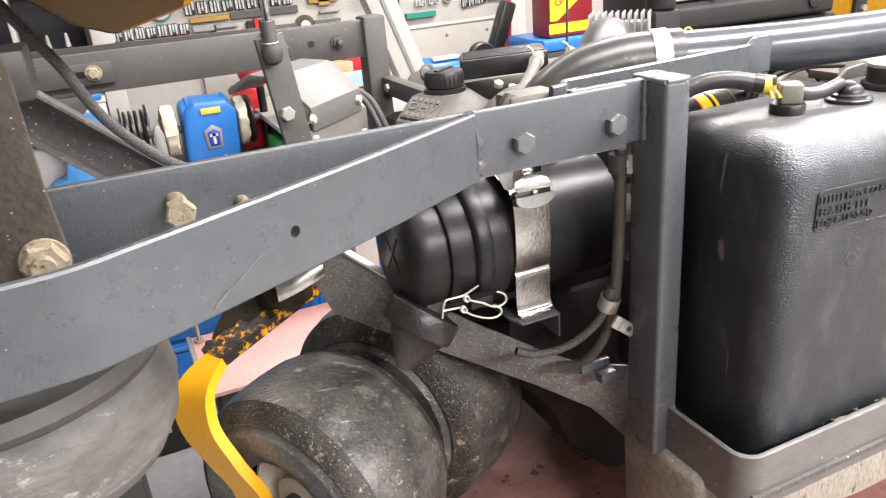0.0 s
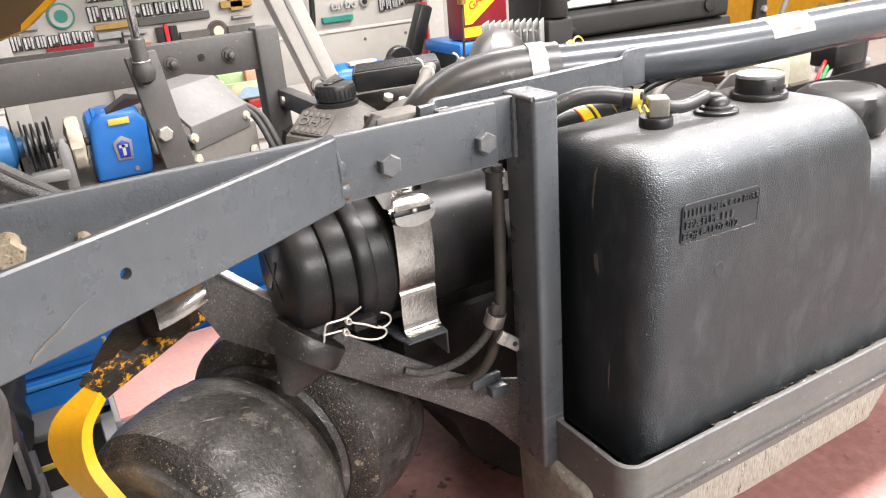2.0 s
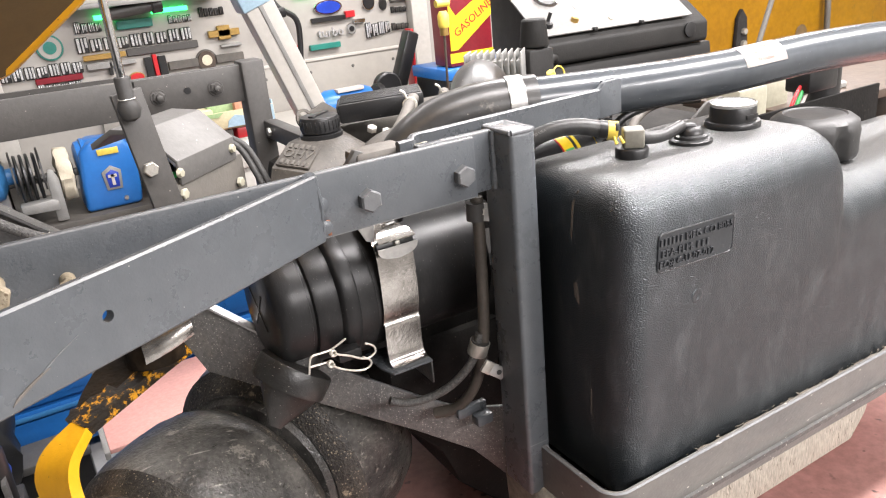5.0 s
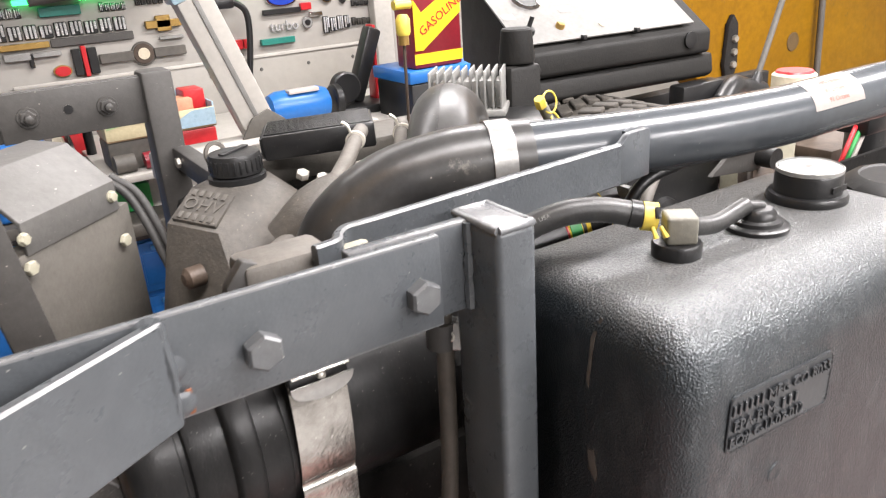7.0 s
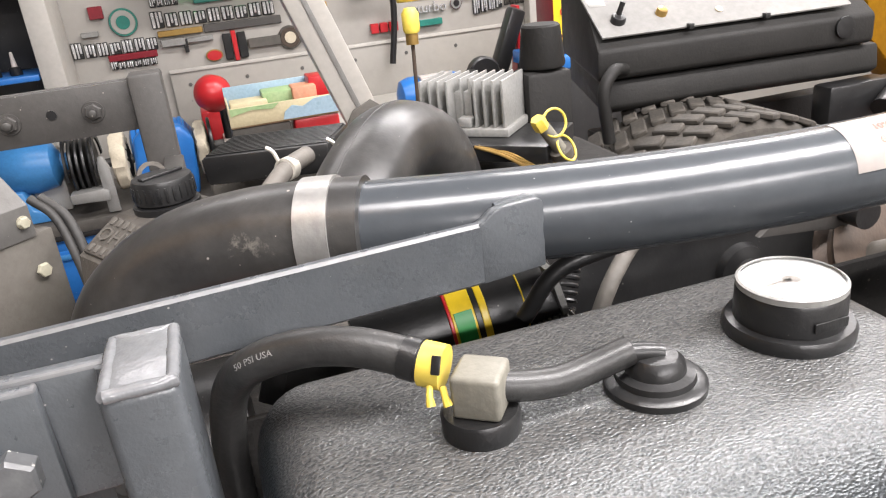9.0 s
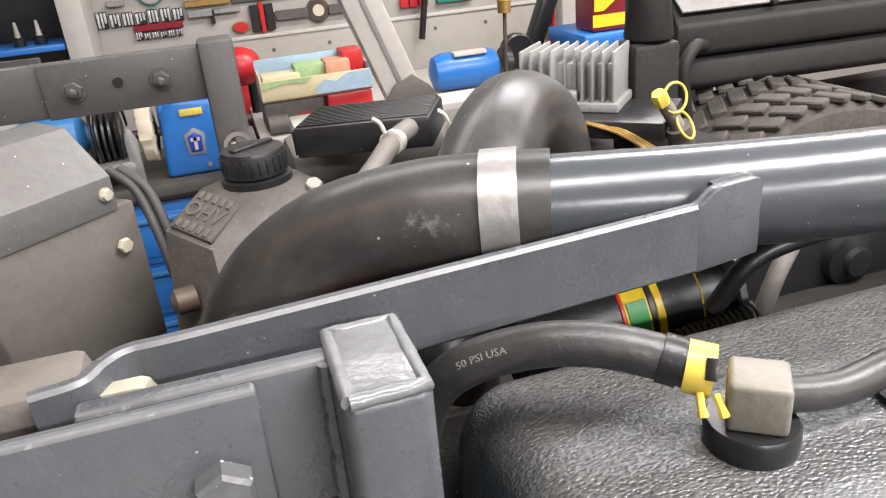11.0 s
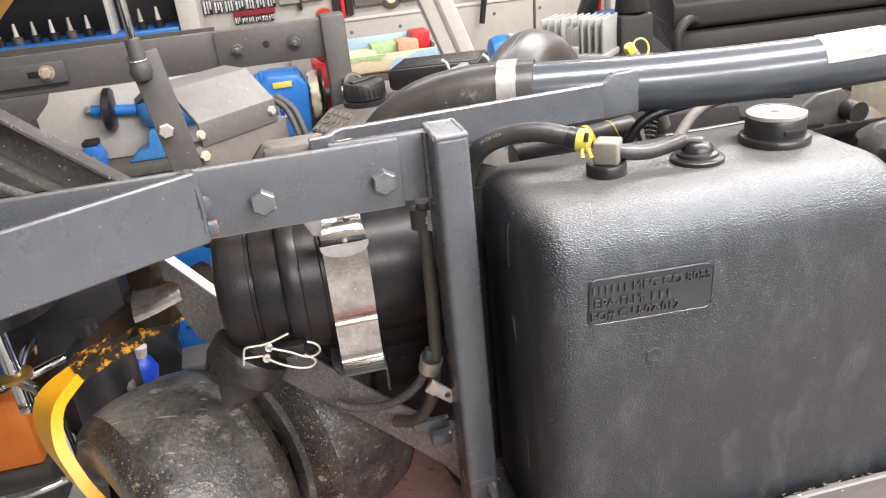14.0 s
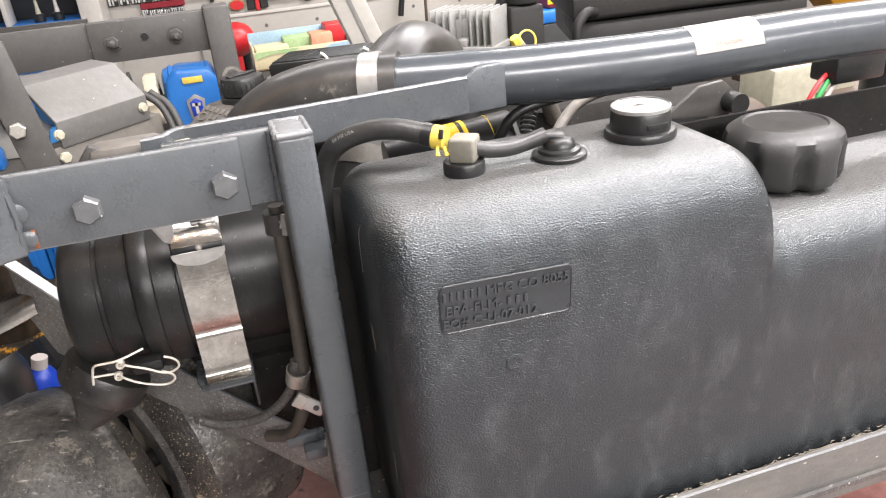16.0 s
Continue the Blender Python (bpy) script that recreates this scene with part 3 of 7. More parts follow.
# the raised platform on which the machine stands
lift = thing("lift_platform", (0.6, 0.9, SHOP_FLOOR), "worn red painted lift platform under the mower", "lift")
part("deck", prism([(0.095, 0.25), (2.3, 0.25), (2.3, 1.5), (0.62, 1.5), (0.62, 1.15), (0.095, 1.15)], DECK - 0.04, DECK, "xy", 0.003), RED_DECK, lift)
part("base", box((0.5, 0.5, SHOP_FLOOR), (1.9, 1.3, DECK - 0.042), 0.01), GREY_DIRTY, lift, "dark dusty scissor base")


# ---- the mower's frame ----
frame_thing = thing("mower_frame", (0.47, 0.52, 0.222), "dark grey painted steel bar frame of a mower", "mower frame")
BEAM_LO, BEAM_HI = 0.556, 0.612
MID, TALL = (BEAM_LO + BEAM_HI) / 2, BEAM_HI - BEAM_LO
inner = part("straight_beam", box((-0.32, 0.5205, BEAM_LO), (0.438, 0.527, BEAM_HI), 0.0016), GREY, frame_thing, "straight dark grey flat bar")
bent = part("bent_beam", bar(smooth_path([(-0.34, 0.40, MID), (-0.2, 0.362, MID), (-0.10, 0.357, MID), (-0.05, 0.3575, MID), (-0.01, 0.362, MID), (0.02, 0.3755, MID), (0.06, 0.395, MID), (0.17, 0.452, MID), (0.284, 0.5165, MID)], 6), TALL, 0.007), GREY, frame_thing, "flat bar bent outwards and welded on")
brighten_edges(inner, EDGE_WORN_LIT, False)
brighten_edges(bent, EDGE_WORN_LIT, False)
bore(bent, lathe([(0.0038, -0.03), (0.0038, 0.03)], (0.11, 0.421, 0.5845), (0.46, -0.89, 0), 20))
part("weld_seam", bead([(0.284, 0.5155, BEAM_LO + 0.001), (0.286, 0.5145, MID), (0.284, 0.5155, BEAM_HI - 0.001)], 0.0026, 3), GREY, bent)
for k, (lx, lz, lr) in enumerate(((0.280, 0.607, 0.0060), (0.2865, 0.586, 0.0052), (0.289, 0.567, 0.0042))):
    part("weld_blob", lathe([(0.0006, lr * 0.16), (lr * 0.5, lr * 0.14), (lr * 0.95, lr * 0.07), (lr * 1.4, -0.0006)], (lx, 0.5158, lz), (0.1, -1, 0.1 * (k - 1)), 14), GREY, bent)
SC = basis((0.054, 0.3878, 0.561), (0.89, 0.456, 0), (0, 0, 1))
gouges = (([(0.0, 0.0), (0.006, 0.0028), (0.016, 0.0075), (0.025, 0.0110), (0.022, 0.0112), (0.011, 0.0072), (0.003, 0.0032)], SCUFF), ([(0.020, 0.0098), (0.030, 0.0152), (0.0445, 0.0212), (0.030, 0.0158), (0.020, 0.0106)], EDGE_WORN_LIT),)
for pts, m in gouges:
    g = prism(pts, -0.0002, 0.0006, "xy")
    bmesh.ops.transform(g, matrix=SC, verts=g.verts[:])
    part("gouge", g, m, bent, "scraped mark in the paint")
part("rust_streak", box((0.2905, 0.5180, 0.559), (0.2935, 0.5204, 0.572), 0.0005), RUST, inner)
for bx in (0.33, 0.423):
    part("hex_bolt", hexagon((bx, 0.5205, 0.58), (0, -1, 0), 0.0175, 0.0085, turn=0.5), BOLT, inner, "grey painted hex bolt head")
for bx, by, bz, a in ((0.054, 0.490, 0.587, 0.0185), (0.098, 0.494, 0.578, 0.0130)):
    part("zinc_bolt", join(hexagon((bx, by + 0.007, bz), (0, -1, 0), a, 0.008, turn=0.2), lathe([(a * 0.42, 0), (a * 0.42, 0.03)], (bx, by + 0.010, bz), (0, 1, 0), 16)), YELLOW_ZINC, inner, "dusty yellow zinc hex bolt")
brighten_edges(part("gusset", box((0.385, 0.5275, BEAM_LO + 0.001), (0.4625, 0.5365, BEAM_HI + 0.001), 0.0018), GREY, frame_thing), EDGE_WORN_LIT)
part("end_weld", bead([(0.4605, 0.5265, BEAM_LO + 0.002), (0.4605, 0.5265, BEAM_HI)], 0.0032, 5), GREY, frame_thing)

post = part("post", box((0.461, 0.4985, 0.222), (0.489, 0.5455, 0.6125), 0.0042, 3), GREY, frame_thing, "upright rectangular steel tube")
cap_loop = [(0.4635, 0.501, 0.6125), (0.4865, 0.501, 0.6125), (0.4865, 0.543, 0.6125), (0.4635, 0.543, 0.6125), (0.4635, 0.501, 0.6125)]
cap_ring = [Vector(a).lerp(Vector(b), i / 6) for a, b in zip(cap_loop, cap_loop[1:]) for i in range(6)] + [Vector(cap_loop[0])]
part("cap_weld", tube(cap_ring, 0.0027, 10, [1 + 0.06 * math.sin(i * 2.3) for i in range(len(cap_ring))]), WELD, post, "shiny weld bead round the capped top")
part("cap_plate", box((0.4645, 0.502, 0.611), (0.4855, 0.542, 0.6142), 0.0008), WELD, post)
part("foot_weld", bead([(0.4838, 0.4982, 0.222), (0.4838, 0.4982, 0.279)], 0.0024, 4), WELD, post)

rear = part("rear_bracket", bar(smooth_path([(0.372, 0.5395, 0.6015), (0.386, 0.5425, 0.6015), (0.3915, 0.551, 0.6015), (0.400, 0.5575, 0.6015), (0.42, 0.5585, 0.6015), (0.53, 0.567, 0.6015), (0.6315, 0.5745, 0.6015)], 5), 0.032, 0.006), GREY, frame_thing, "flat bar bracket carrying the intake pipe")
brighten_edges(rear, EDGE_WORN_LIT, False)
tab = prism([(-0.003, 0.5857), (0.034, 0.5857), (0.034, 0.620), (0.0325, 0.6222), (0.029, 0.6230), (0.010, 0.6232), (0.006, 0.6225), (0.003, 0.6205), (0.0, 0.6182), (-0.003, 0.6173)], -0.0031, 0.0031, "xz", 0.0012)
bmesh.ops.transform(tab, matrix=pose(0.631, 0.5745, 0, 0, 0, 9), verts=tab.verts[:])
part("bracket_tab", tab, GREY, rear)
weld_line = bead([(0.640, 0.5800, 0.6215), (0.646, 0.5808, 0.6225), (0.656, 0.5822, 0.6225), (0.663, 0.5835, 0.6205), (0.6660, 0.584, 0.614), (0.6665, 0.584, 0.606), (0.6660, 0.583, 0.595)], 0.0022, 9)
part("tab_weld", weld_line, GREY, rear, "rough weld round the pipe tab")

tray_way = [(0.4800, 0.500, 0.2485), (0.4800, 0.45, 0.2485)] + [(0.5000 - 0.020 * math.cos(radians(a)), 0.4155 - 0.020 * math.sin(radians(a)), 0.2485) for a in range(0, 91, 6)] + [(0.60, 0.3955, 0.2485), (1.30, 0.3955, 0.2485)]
tray = part("tray_rail", bar(tray_way, 0.063, 0.0055), TRAY, frame_thing, "bent flat bar rail round the fuel tank")
brighten_edges(tray, EDGE_WORN_LIT, False)
part("tray_plate", box((0.489, 0.389, 0.231), (1.30, 0.64, 0.2365), 0), GREY_DIRTY, frame_thing)

# Added dark sheet that stands for the shade behind the tank.
part("gap_filler", box((0.491, 0.577, 0.2375), (1.15, 0.582, 0.540), 0.001), DARK, frame_thing, "dark filler sheet for the shade behind the tank")

# side plate that drops from the pivot to the foot of the post
leaf = prism([(0.190, 0.460), (0.205, 0.4475), (0.250, 0.409), (0.300, 0.368), (0.345, 0.338), (0.418, 0.297), (0.448, 0.284), (0.488, 0.284), (0.488, 0.186), (0.470, 0.208), (0.455, 0.226), (0.400, 0.257), (0.350, 0.281), (0.300, 0.305), (0.250, 0.329), (0.212, 0.348), (0.190, 0.40)], 0.0, 0.006, "xz", 0.0012)
for v in leaf.verts:
    v.co.y += 0.772 - (v.co.x - 0.20) * 0.68
brighten_edges(part("side_plate", leaf, PLATE_DUSTY, frame_thing, "dusty steel side plate"), EDGE_WORN_LIT)
# The flange's pale colour holds the bright light along its top.
part("plate_flange", sweep([(0.186, 0.775, 0.464), (0.205, 0.762, 0.4485), (0.300, 0.698, 0.3705), (0.318, 0.686, 0.3575)], [(-0.0075, -0.0012), (0.0045, -0.0012), (0.0045, 0.0012), (-0.0075, 0.0012)]), EDGE, frame_thing, "rubbed upper flange, coloured bright as if lit from above")
part("inner_channel", box((0.425, 0.575, 0.292), (0.462, 0.583, 0.304), 0.002), GREY, frame_thing)
part("inner_channel", box((0.44, 0.56, 0.284), (0.4605, 0.574, 0.296), 0.002), GREY, frame_thing)

# ---- fuel tank ----
tank = thing("fuel_tank", (0.78, 0.485, 0.2365), "pebbled black plastic fuel tank in a bar tray", "fuel tank")
def tank_slice(inset, top):
    """One upright slice of the tank as (y, z), its front shoulder widely rounded."""
    y0, y1, z0, z1 = 0.404 + inset, 0.568 - inset, 0.238 + inset, top - inset
    out = []
    for cy, cz, r, a0 in ((y0, z0, 0.020, 180), (y1, z0, 0.020, 270), (y1, z1, 0.020, 0), (y0, z1, 0.044, 90)):
        r = max(0.003, r - inset * 0.7)
        sy, sz = (1 if cy == y0 else -1), (1 if cz == z0 else -1)
        for k in range(9):
            a = radians(a0 + 90 * k / 8)
            out.append((cy + sy * r + r * math.cos(a), cz + sz * r + r * math.sin(a)))
    return out + [(y0, 0.40), (y0, 0.32)]


TANK_END = 0.028
slices = [(0.506 + TANK_END * (1 - math.cos(radians(a))), TANK_END * (1 - math.sin(radians(a))), 0.567) for a in range(0, 91, 10)]
slices += [(0.62, 0.0, 0.567), (0.70, 0.0, 0.567), (0.776, 0.0, 0.567)]
slices += [(0.782 + 0.024 * math.sin(radians(a)), 0.0, 0.543 + 0.024 * math.cos(radians(a))) for a in range(0, 91, 10)]
slices += [(0.808, 0.0, 0.528)] + [(0.824 - 0.016 * math.cos(radians(a)), 0.0, 0.519 - 0.016 * math.sin(radians(a))) for a in range(0, 91, 15)]
slices += [(0.90, 0.0, 0.503), (1.0, 0.0, 0.503), (1.10, 0.0, 0.503)] + [(1.122 + 0.028 * math.sin(radians(a)), 0.028 * (1 - math.cos(radians(a))), 0.503) for a in range(0, 91, 10)]
shape = bmesh.new()
loops = [[shape.verts.new((x, y, z)) for y, z in tank_slice(d, top)] for x, d, top in slices]
for r, q in zip(loops, loops[1:]):
    for i in range(len(r)):
        shape.faces.new((r[i], r[(i + 1) % len(r)], q[(i + 1) % len(r)], q[i]))
shape.faces.new(loops[0]), shape.faces.new(loops[-1][::-1])
bmesh.ops.recalc_face_normals(shape, faces=shape.faces[:])
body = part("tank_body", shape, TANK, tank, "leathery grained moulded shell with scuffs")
PLATE = Matrix.Translation((0.5905, 0.4036, 0.5025)) @ Matrix.Rotation(radians(2.5), 4, "Y")
outline = [(cx + 0.005 * math.cos(radians(a)), cz + 0.005 * math.sin(radians(a))) for cx, cz, a0 in ((0.0435, 0.0135, 0), (-0.0435, 0.0135, 90), (-0.0435, -0.0135, 180), (0.0435, -0.0135, 270)) for a in range(a0, a0 + 91, 18)]
plaque = prism(outline, -0.0006, 0.003, "xz")
bmesh.ops.transform(plaque, matrix=PLATE, verts=plaque.verts[:])
plate = part("name_plate", plaque, PLATE_BLACK, tank, "smooth moulded plate with raised lettering")
FACE = PLATE @ Matrix.Rotation(radians(90), 4, "X")


def on_plate(dx, dz):
    return FACE @ Matrix.Translation((dx, dz, 0.0009))


part("plate_rim", tube([PLATE @ Vector((a * 0.985, -0.0004, b * 0.97)) for a, b in outline + outline[:1]], 0.0007, 6), PLATE_BLACK, plate)
part("raised_lettering", join(writing("MFG CO 8055", 0.0102, on_plate(0.0150, 0.0095), 0.0012), writing("EPA-FLM-", 0.0100, on_plate(-0.0245, -0.0012), 0.0012), writing("EO# C-U-07-012", 0.0098, on_plate(-0.0125, -0.0112), 0.0012)), PLATE_LETTER, plate)
for k in range(6):
    part("raised_bar", box((-0.0462 + k * 0.0049, -0.0019, 0.0064), (-0.0442 + k * 0.0049, -0.0005, 0.0130), 0.0004, m=PLATE), PLATE_LETTER, plate)
for k in range(3):
    part("raised_bar", box((-0.0005 + k * 0.0062, -0.0019, -0.0044), (0.0022 + k * 0.0062, -0.0005, 0.0020), 0.0004, m=PLATE), PLATE_LETTER, plate)
part("mould_dimple", lathe([(0.0082, -0.0004), (0.0068, 0.0005), (0.0052, 0.0008), (0.0040, 0.0004), (0.001, 0.0003)], (0.594, 0.4040, 0.449), (0, -1, 0), 20), TANK, tank)

for pts in ([(0.4705, 0.556), (0.4685, 0.556), (0.4695, 0.545), (0.4705, 0.535), (0.4735, 0.510), (0.4755, 0.514), (0.4725, 0.545)], [(0.4735, 0.466), (0.4680, 0.468), (0.4650, 0.452), (0.4660, 0.446), (0.4720, 0.452)], [(0.452, 0.36), (0.4505, 0.36), (0.4512, 0.33), (0.453, 0.335)]):
    scuff = prism(pts, 0.5054, 0.5057, "yz")
    for v in scuff.verts:
        over = max(0.0, v.co.z - (0.567 - TANK_END))
        v.co.x += TANK_END - math.sqrt(max(0.0, TANK_END**2 - over**2))
    part("scuff", scuff, SCUFF, body, "pale scraped mark")

TOP = 0.567
gauge = part("gauge_cap", lathe([(0.027, -0.002), (0.0283, 0.0), (0.0285, 0.004), (0.0272, 0.0062), (0.0238, 0.0066), (0.0236, 0.020), (0.0228, 0.0215)], (0.7465, 0.497, TOP), seg=48), BLACK, tank, "black gauge cap with a clear round lens")
part("gauge_dial", lathe([(0.0215, 0), (0.0215, 0.0006)], (0.7465, 0.497, TOP + 0.0215), seg=40), DIAL, gauge)
lens = part("gauge_lens", lathe([(0.0228, 0), (0.0230, 0.0022), (0.0215, 0.0036), (0.012, 0.0042), (0.001, 0.0043)], (0.7465, 0.497, TOP + 0.0223), seg=40), CLEAR, gauge)
lens.visible_shadow = False
part("gauge_needle", join(box((0.733, 0.4957, TOP + 0.0221), (0.7465, 0.4983, TOP + 0.0223), 0), lathe([(0.0045, 0), (0.0042, 0.0003)], (0.7465, 0.497, TOP + 0.0220), seg=16)), HOSE_GREY, gauge)
part("gauge_rim", lathe([(0.0228, 0.0), (0.0234, 0.0004), (0.0234, 0.0030), (0.0222, 0.0036), (0.0218, 0.0024)], (0.7465, 0.497, TOP + 0.0216), seg=48, caps=False), ALU, gauge, "thin bright rim")
part("latch_slot", box((0.739, 0.4728, TOP + 0.010), (0.756, 0.4738, TOP + 0.0145), 0.0003), PLASTIC, gauge)

LOW = 0.505
lobes, prof = bmesh.new(), [(0.043, 0.0), (0.0475, 0.003), (0.0495, 0.009), (0.0495, 0.026), (0.0500, 0.034), (0.0470, 0.043), (0.0400, 0.0485), (0.0345, 0.0500), (0.0330, 0.0485), (0.001, 0.0478)]
rings = []
for r, hgt in prof:
    ring = []
    for i in range(96):
        a = 2 * math.pi * i / 96
        dent = max(0.0, math.cos(7 * a + 0.6)) ** 1.4 * (0.0085 if hgt < 0.03 else 0.003 if hgt < 0.036 else 0.0)
        ring.append(lobes.verts.new((0.887 + (r - dent) * math.cos(a), 0.497 + (r - dent) * math.sin(a), LOW + hgt)))
    rings.append(ring)
for p0, p1 in zip(rings, rings[1:]):
    for i in range(96):
        lobes.faces.new((p0[i], p0[(i + 1) % 96], p1[(i + 1) % 96], p1[i]))
lobes.faces.new(rings[-1])
part("filler_cap", lobes, CAP, tank, "large black lobed screw cap")

# fittings on top of the tank
grommet = part("rubber_grommet", lathe([(0.0155, -0.001), (0.0158, 0.001), (0.0158, 0.008), (0.0148, 0.0095), (0.002, 0.0095)], (0.594, 0.488, TOP), seg=36), BLACK, tank)
part("elbow_nut", box((-0.0098, -0.0098, 0.0), (0.0098, 0.0098, 0.0185), 0.0022, 3, m=pose(0.595, 0.4875, TOP + 0.0092, 0, 0, -36)), KHAKI, grommet, "khaki nylon elbow block")
nipple = part("rollover_valve", lathe([(0.0205, -0.001), (0.021, 0.0), (0.021, 0.003), (0.0195, 0.0042), (0.0165, 0.0045), (0.016, 0.007), (0.0125, 0.0082), (0.0118, 0.012), (0.009, 0.0148), (0.003, 0.0155)], (0.669, 0.4835, TOP), seg=40), BLACK, tank, "round black vent valve")
part("barb", tube(smooth_path([(0.672, 0.4835, TOP + 0.0145), (0.666, 0.485, TOP + 0.0158), (0.657, 0.4868, TOP + 0.0165), (0.645, 0.489, TOP + 0.0160)], 5), 0.0042, 14), BLACK, nipple)
vent_hose = single("vent_hose", tube(smooth_path([(0.600, 0.4872, 0.5850), (0.613, 0.4865, 0.5815), (0.628, 0.4862, 0.5798), (0.643, 0.487, 0.5812), (0.659, 0.4868, 0.5845)], 6), 0.0062, 18), HOSE, "short grey rubber vent hose on the tank", "hose")

fuel_line = thing("fuel_hose", (0.49, 0.55, 0.52), "dusty black rubber fuel hose arching over the tank", "hose")
hose_way = smooth_path([(0.493, 0.566, 0.50), (0.495, 0.562, 0.54), (0.501, 0.552, 0.572), (0.512, 0.539, 0.590), (0.532, 0.528, 0.5985), (0.552, 0.518, 0.5995), (0.570, 0.508, 0.5955), (0.583, 0.4978, 0.5918)], 8)
mid_ring = list(frames(hose_way))[len(hose_way) // 2]
HOSE_TURN = math.degrees(math.atan2(mid_ring[3].dot(Vector((-0.1, -0.8, 0.6))), mid_ring[2].dot(Vector((-0.1, -0.8, 0.6)))))
hose_body = part("rubber_hose", tube(hose_way, 0.0081, 24), HOSE, fuel_line)
part("hose_cuff", tube([(0.5705, 0.5076, 0.5955), (0.5758, 0.5036, 0.5940)], 0.0089, 28), BLACK, fuel_line)
clampy = part("spring_clamp", tube([Vector((0.5805, 0.4997, 0.5928)) + d for d in (Vector((-0.0036, 0.0028, 0.0006)), Vector((0.0036, -0.0028, -0.0006)))], 0.0092, 28), CLIP_YELLOW, fuel_line, "yellow spring clamp with two ears")
part("clamp_slot", box((-0.0022, -0.0045, -0.0006), (0.0016, 0.0030, 0.0005), 0.0005, m=basis((0.5795, 0.4912, 0.5985), (0.79, -0.61, 0), (0.3, 0.4, 0.86))), BLACK, clampy)
for dx, lean in ((-0.0034, -0.0005), (0.0010, 0.0006)):
    part("clamp_ear", tube(smooth_path([(0.5795 + dx, 0.4905 - dx * 0.6, 0.5885), (0.5787 + dx + lean, 0.4875 - dx * 0.6, 0.5858), (0.5787 + dx + lean * 1.6, 0.4856 - dx * 0.6, 0.5828)], 4), 0.0014, 8, [1, 1, 1, 1, 1, 1.1, 1.2, 1.3, 1.35]), CLIP_YELLOW, clampy)


def lettered(text, size, way, radius, start, turn):
    """Letters laid along a round hose."""
    bm = writing(text, size, Matrix.Identity(4), 0.00008)
    fr = list(frames(way))
    run = [0.0]
    for a, b in zip(fr, fr[1:]):
        run.append(run[-1] + (b[0] - a[0]).length)
    for v in bm.verts:
        d = start + v.co.x
        j = max(i for i in range(len(run) - 1) if run[i] <= max(d, 0))
        t = (d - run[j]) / (run[j + 1] - run[j])
        a, s, u = (fr[j][k].lerp(fr[j + 1][k], t) for k in (0, 2, 3))
        w = radians(turn) + v.co.y / radius
        v.co = a + (radius + 0.0001 + v.co.z) * (s * math.cos(w) + u * math.sin(w))
    return bm


part("hose_print", lettered("50 PSI USA", 0.0038, hose_way, 0.0081, 0.108, HOSE_TURN), WHITE_INK, hose_body)

# ---- intake pipe and ducts ----
intake = thing("intake_pipe", (0.7, 0.59, 0.58), "long grey painted steel intake pipe with a white sticker", "pipe")
pipe_way = smooth_path([(0.552, 0.640, 0.606), (0.60, 0.623, 0.606), (0.65, 0.607, 0.6055), (0.715, 0.590, 0.605), (0.775, 0.579, 0.605), (0.833, 0.5733, 0.605), (0.90, 0.5708, 0.606), (1.0, 0.568, 0.606), (1.15, 0.565, 0.60), (1.4, 0.56, 0.58)], 10)
part("steel_tube", tube(pipe_way, 0.0255, 48), GREY_GLOSS, intake)
rubber_elbow = part("rubber_elbow", tube(smooth_path([(0.585, 0.624, 0.606), (0.56, 0.6355, 0.6055), (0.525, 0.651, 0.603), (0.485, 0.667, 0.592), (0.452, 0.680, 0.566), (0.438, 0.686, 0.53), (0.435, 0.688, 0.48)], 8), 0.0295, 36), DUCT, intake, "smooth black rubber elbow")
part("band_clamp", tube([(0.5555, 0.6375, 0.6055), (0.5715, 0.6305, 0.606)], 0.0309, 40), BRIGHT, intake, "bright steel band clamp")
rear_elbow = thing("rear_duct", (0.54, 0.70, 0.46), "fat black rubber duct bend over the engine", "duct")
bend_way = smooth_path([(0.54, 0.70, 0.46), (0.57, 0.735, 0.525), (0.61, 0.785, 0.575), (0.65, 0.838, 0.592), (0.69, 0.878, 0.575), (0.712, 0.90, 0.53), (0.72, 0.91, 0.45)], 8)
bend = part("rubber_bend", tube(bend_way, 0.035, 36), DUCT, rear_elbow)
part("mould_seam", tube([a + u * 0.0346 for a, _, s, u in frames(bend_way)], 0.0009, 6), DUCT, bend)
part("band_clamp", tube(bend_way[5:8], 0.0362, 36), SHEET_DIRTY, rear_elbow, "dull band clamp")

# ---- air cleaner ----
AX_Y, AX_Z, AR = 0.682, 0.440, 0.073
cleaner = thing("air_cleaner", (0.38, AX_Y, 0.36), "dusty black canister air cleaner strapped to the frame", "air cleaner")
canister = part("canister", lathe([(0.020, 0.0), (0.052, 0.001), (0.060, 0.004), (0.0645, 0.010), (0.0660, 0.022), (0.0662, 0.0330), (0.0645, 0.0338), (0.0645, 0.0372), (0.0690, 0.0385), (0.0704, 0.0425), (0.0708, 0.0625), (0.0765, 0.0642), (0.0782, 0.0665), (0.0785, 0.0790), (0.0775, 0.0812), (0.0752, 0.0822), (0.0756, 0.0990), (0.0750, 0.1010), (0.0732, 0.1018), (0.0730, 0.240)], (0.262, AX_Y, AX_Z), (1, 0, 0), 56), PLASTIC, cleaner)
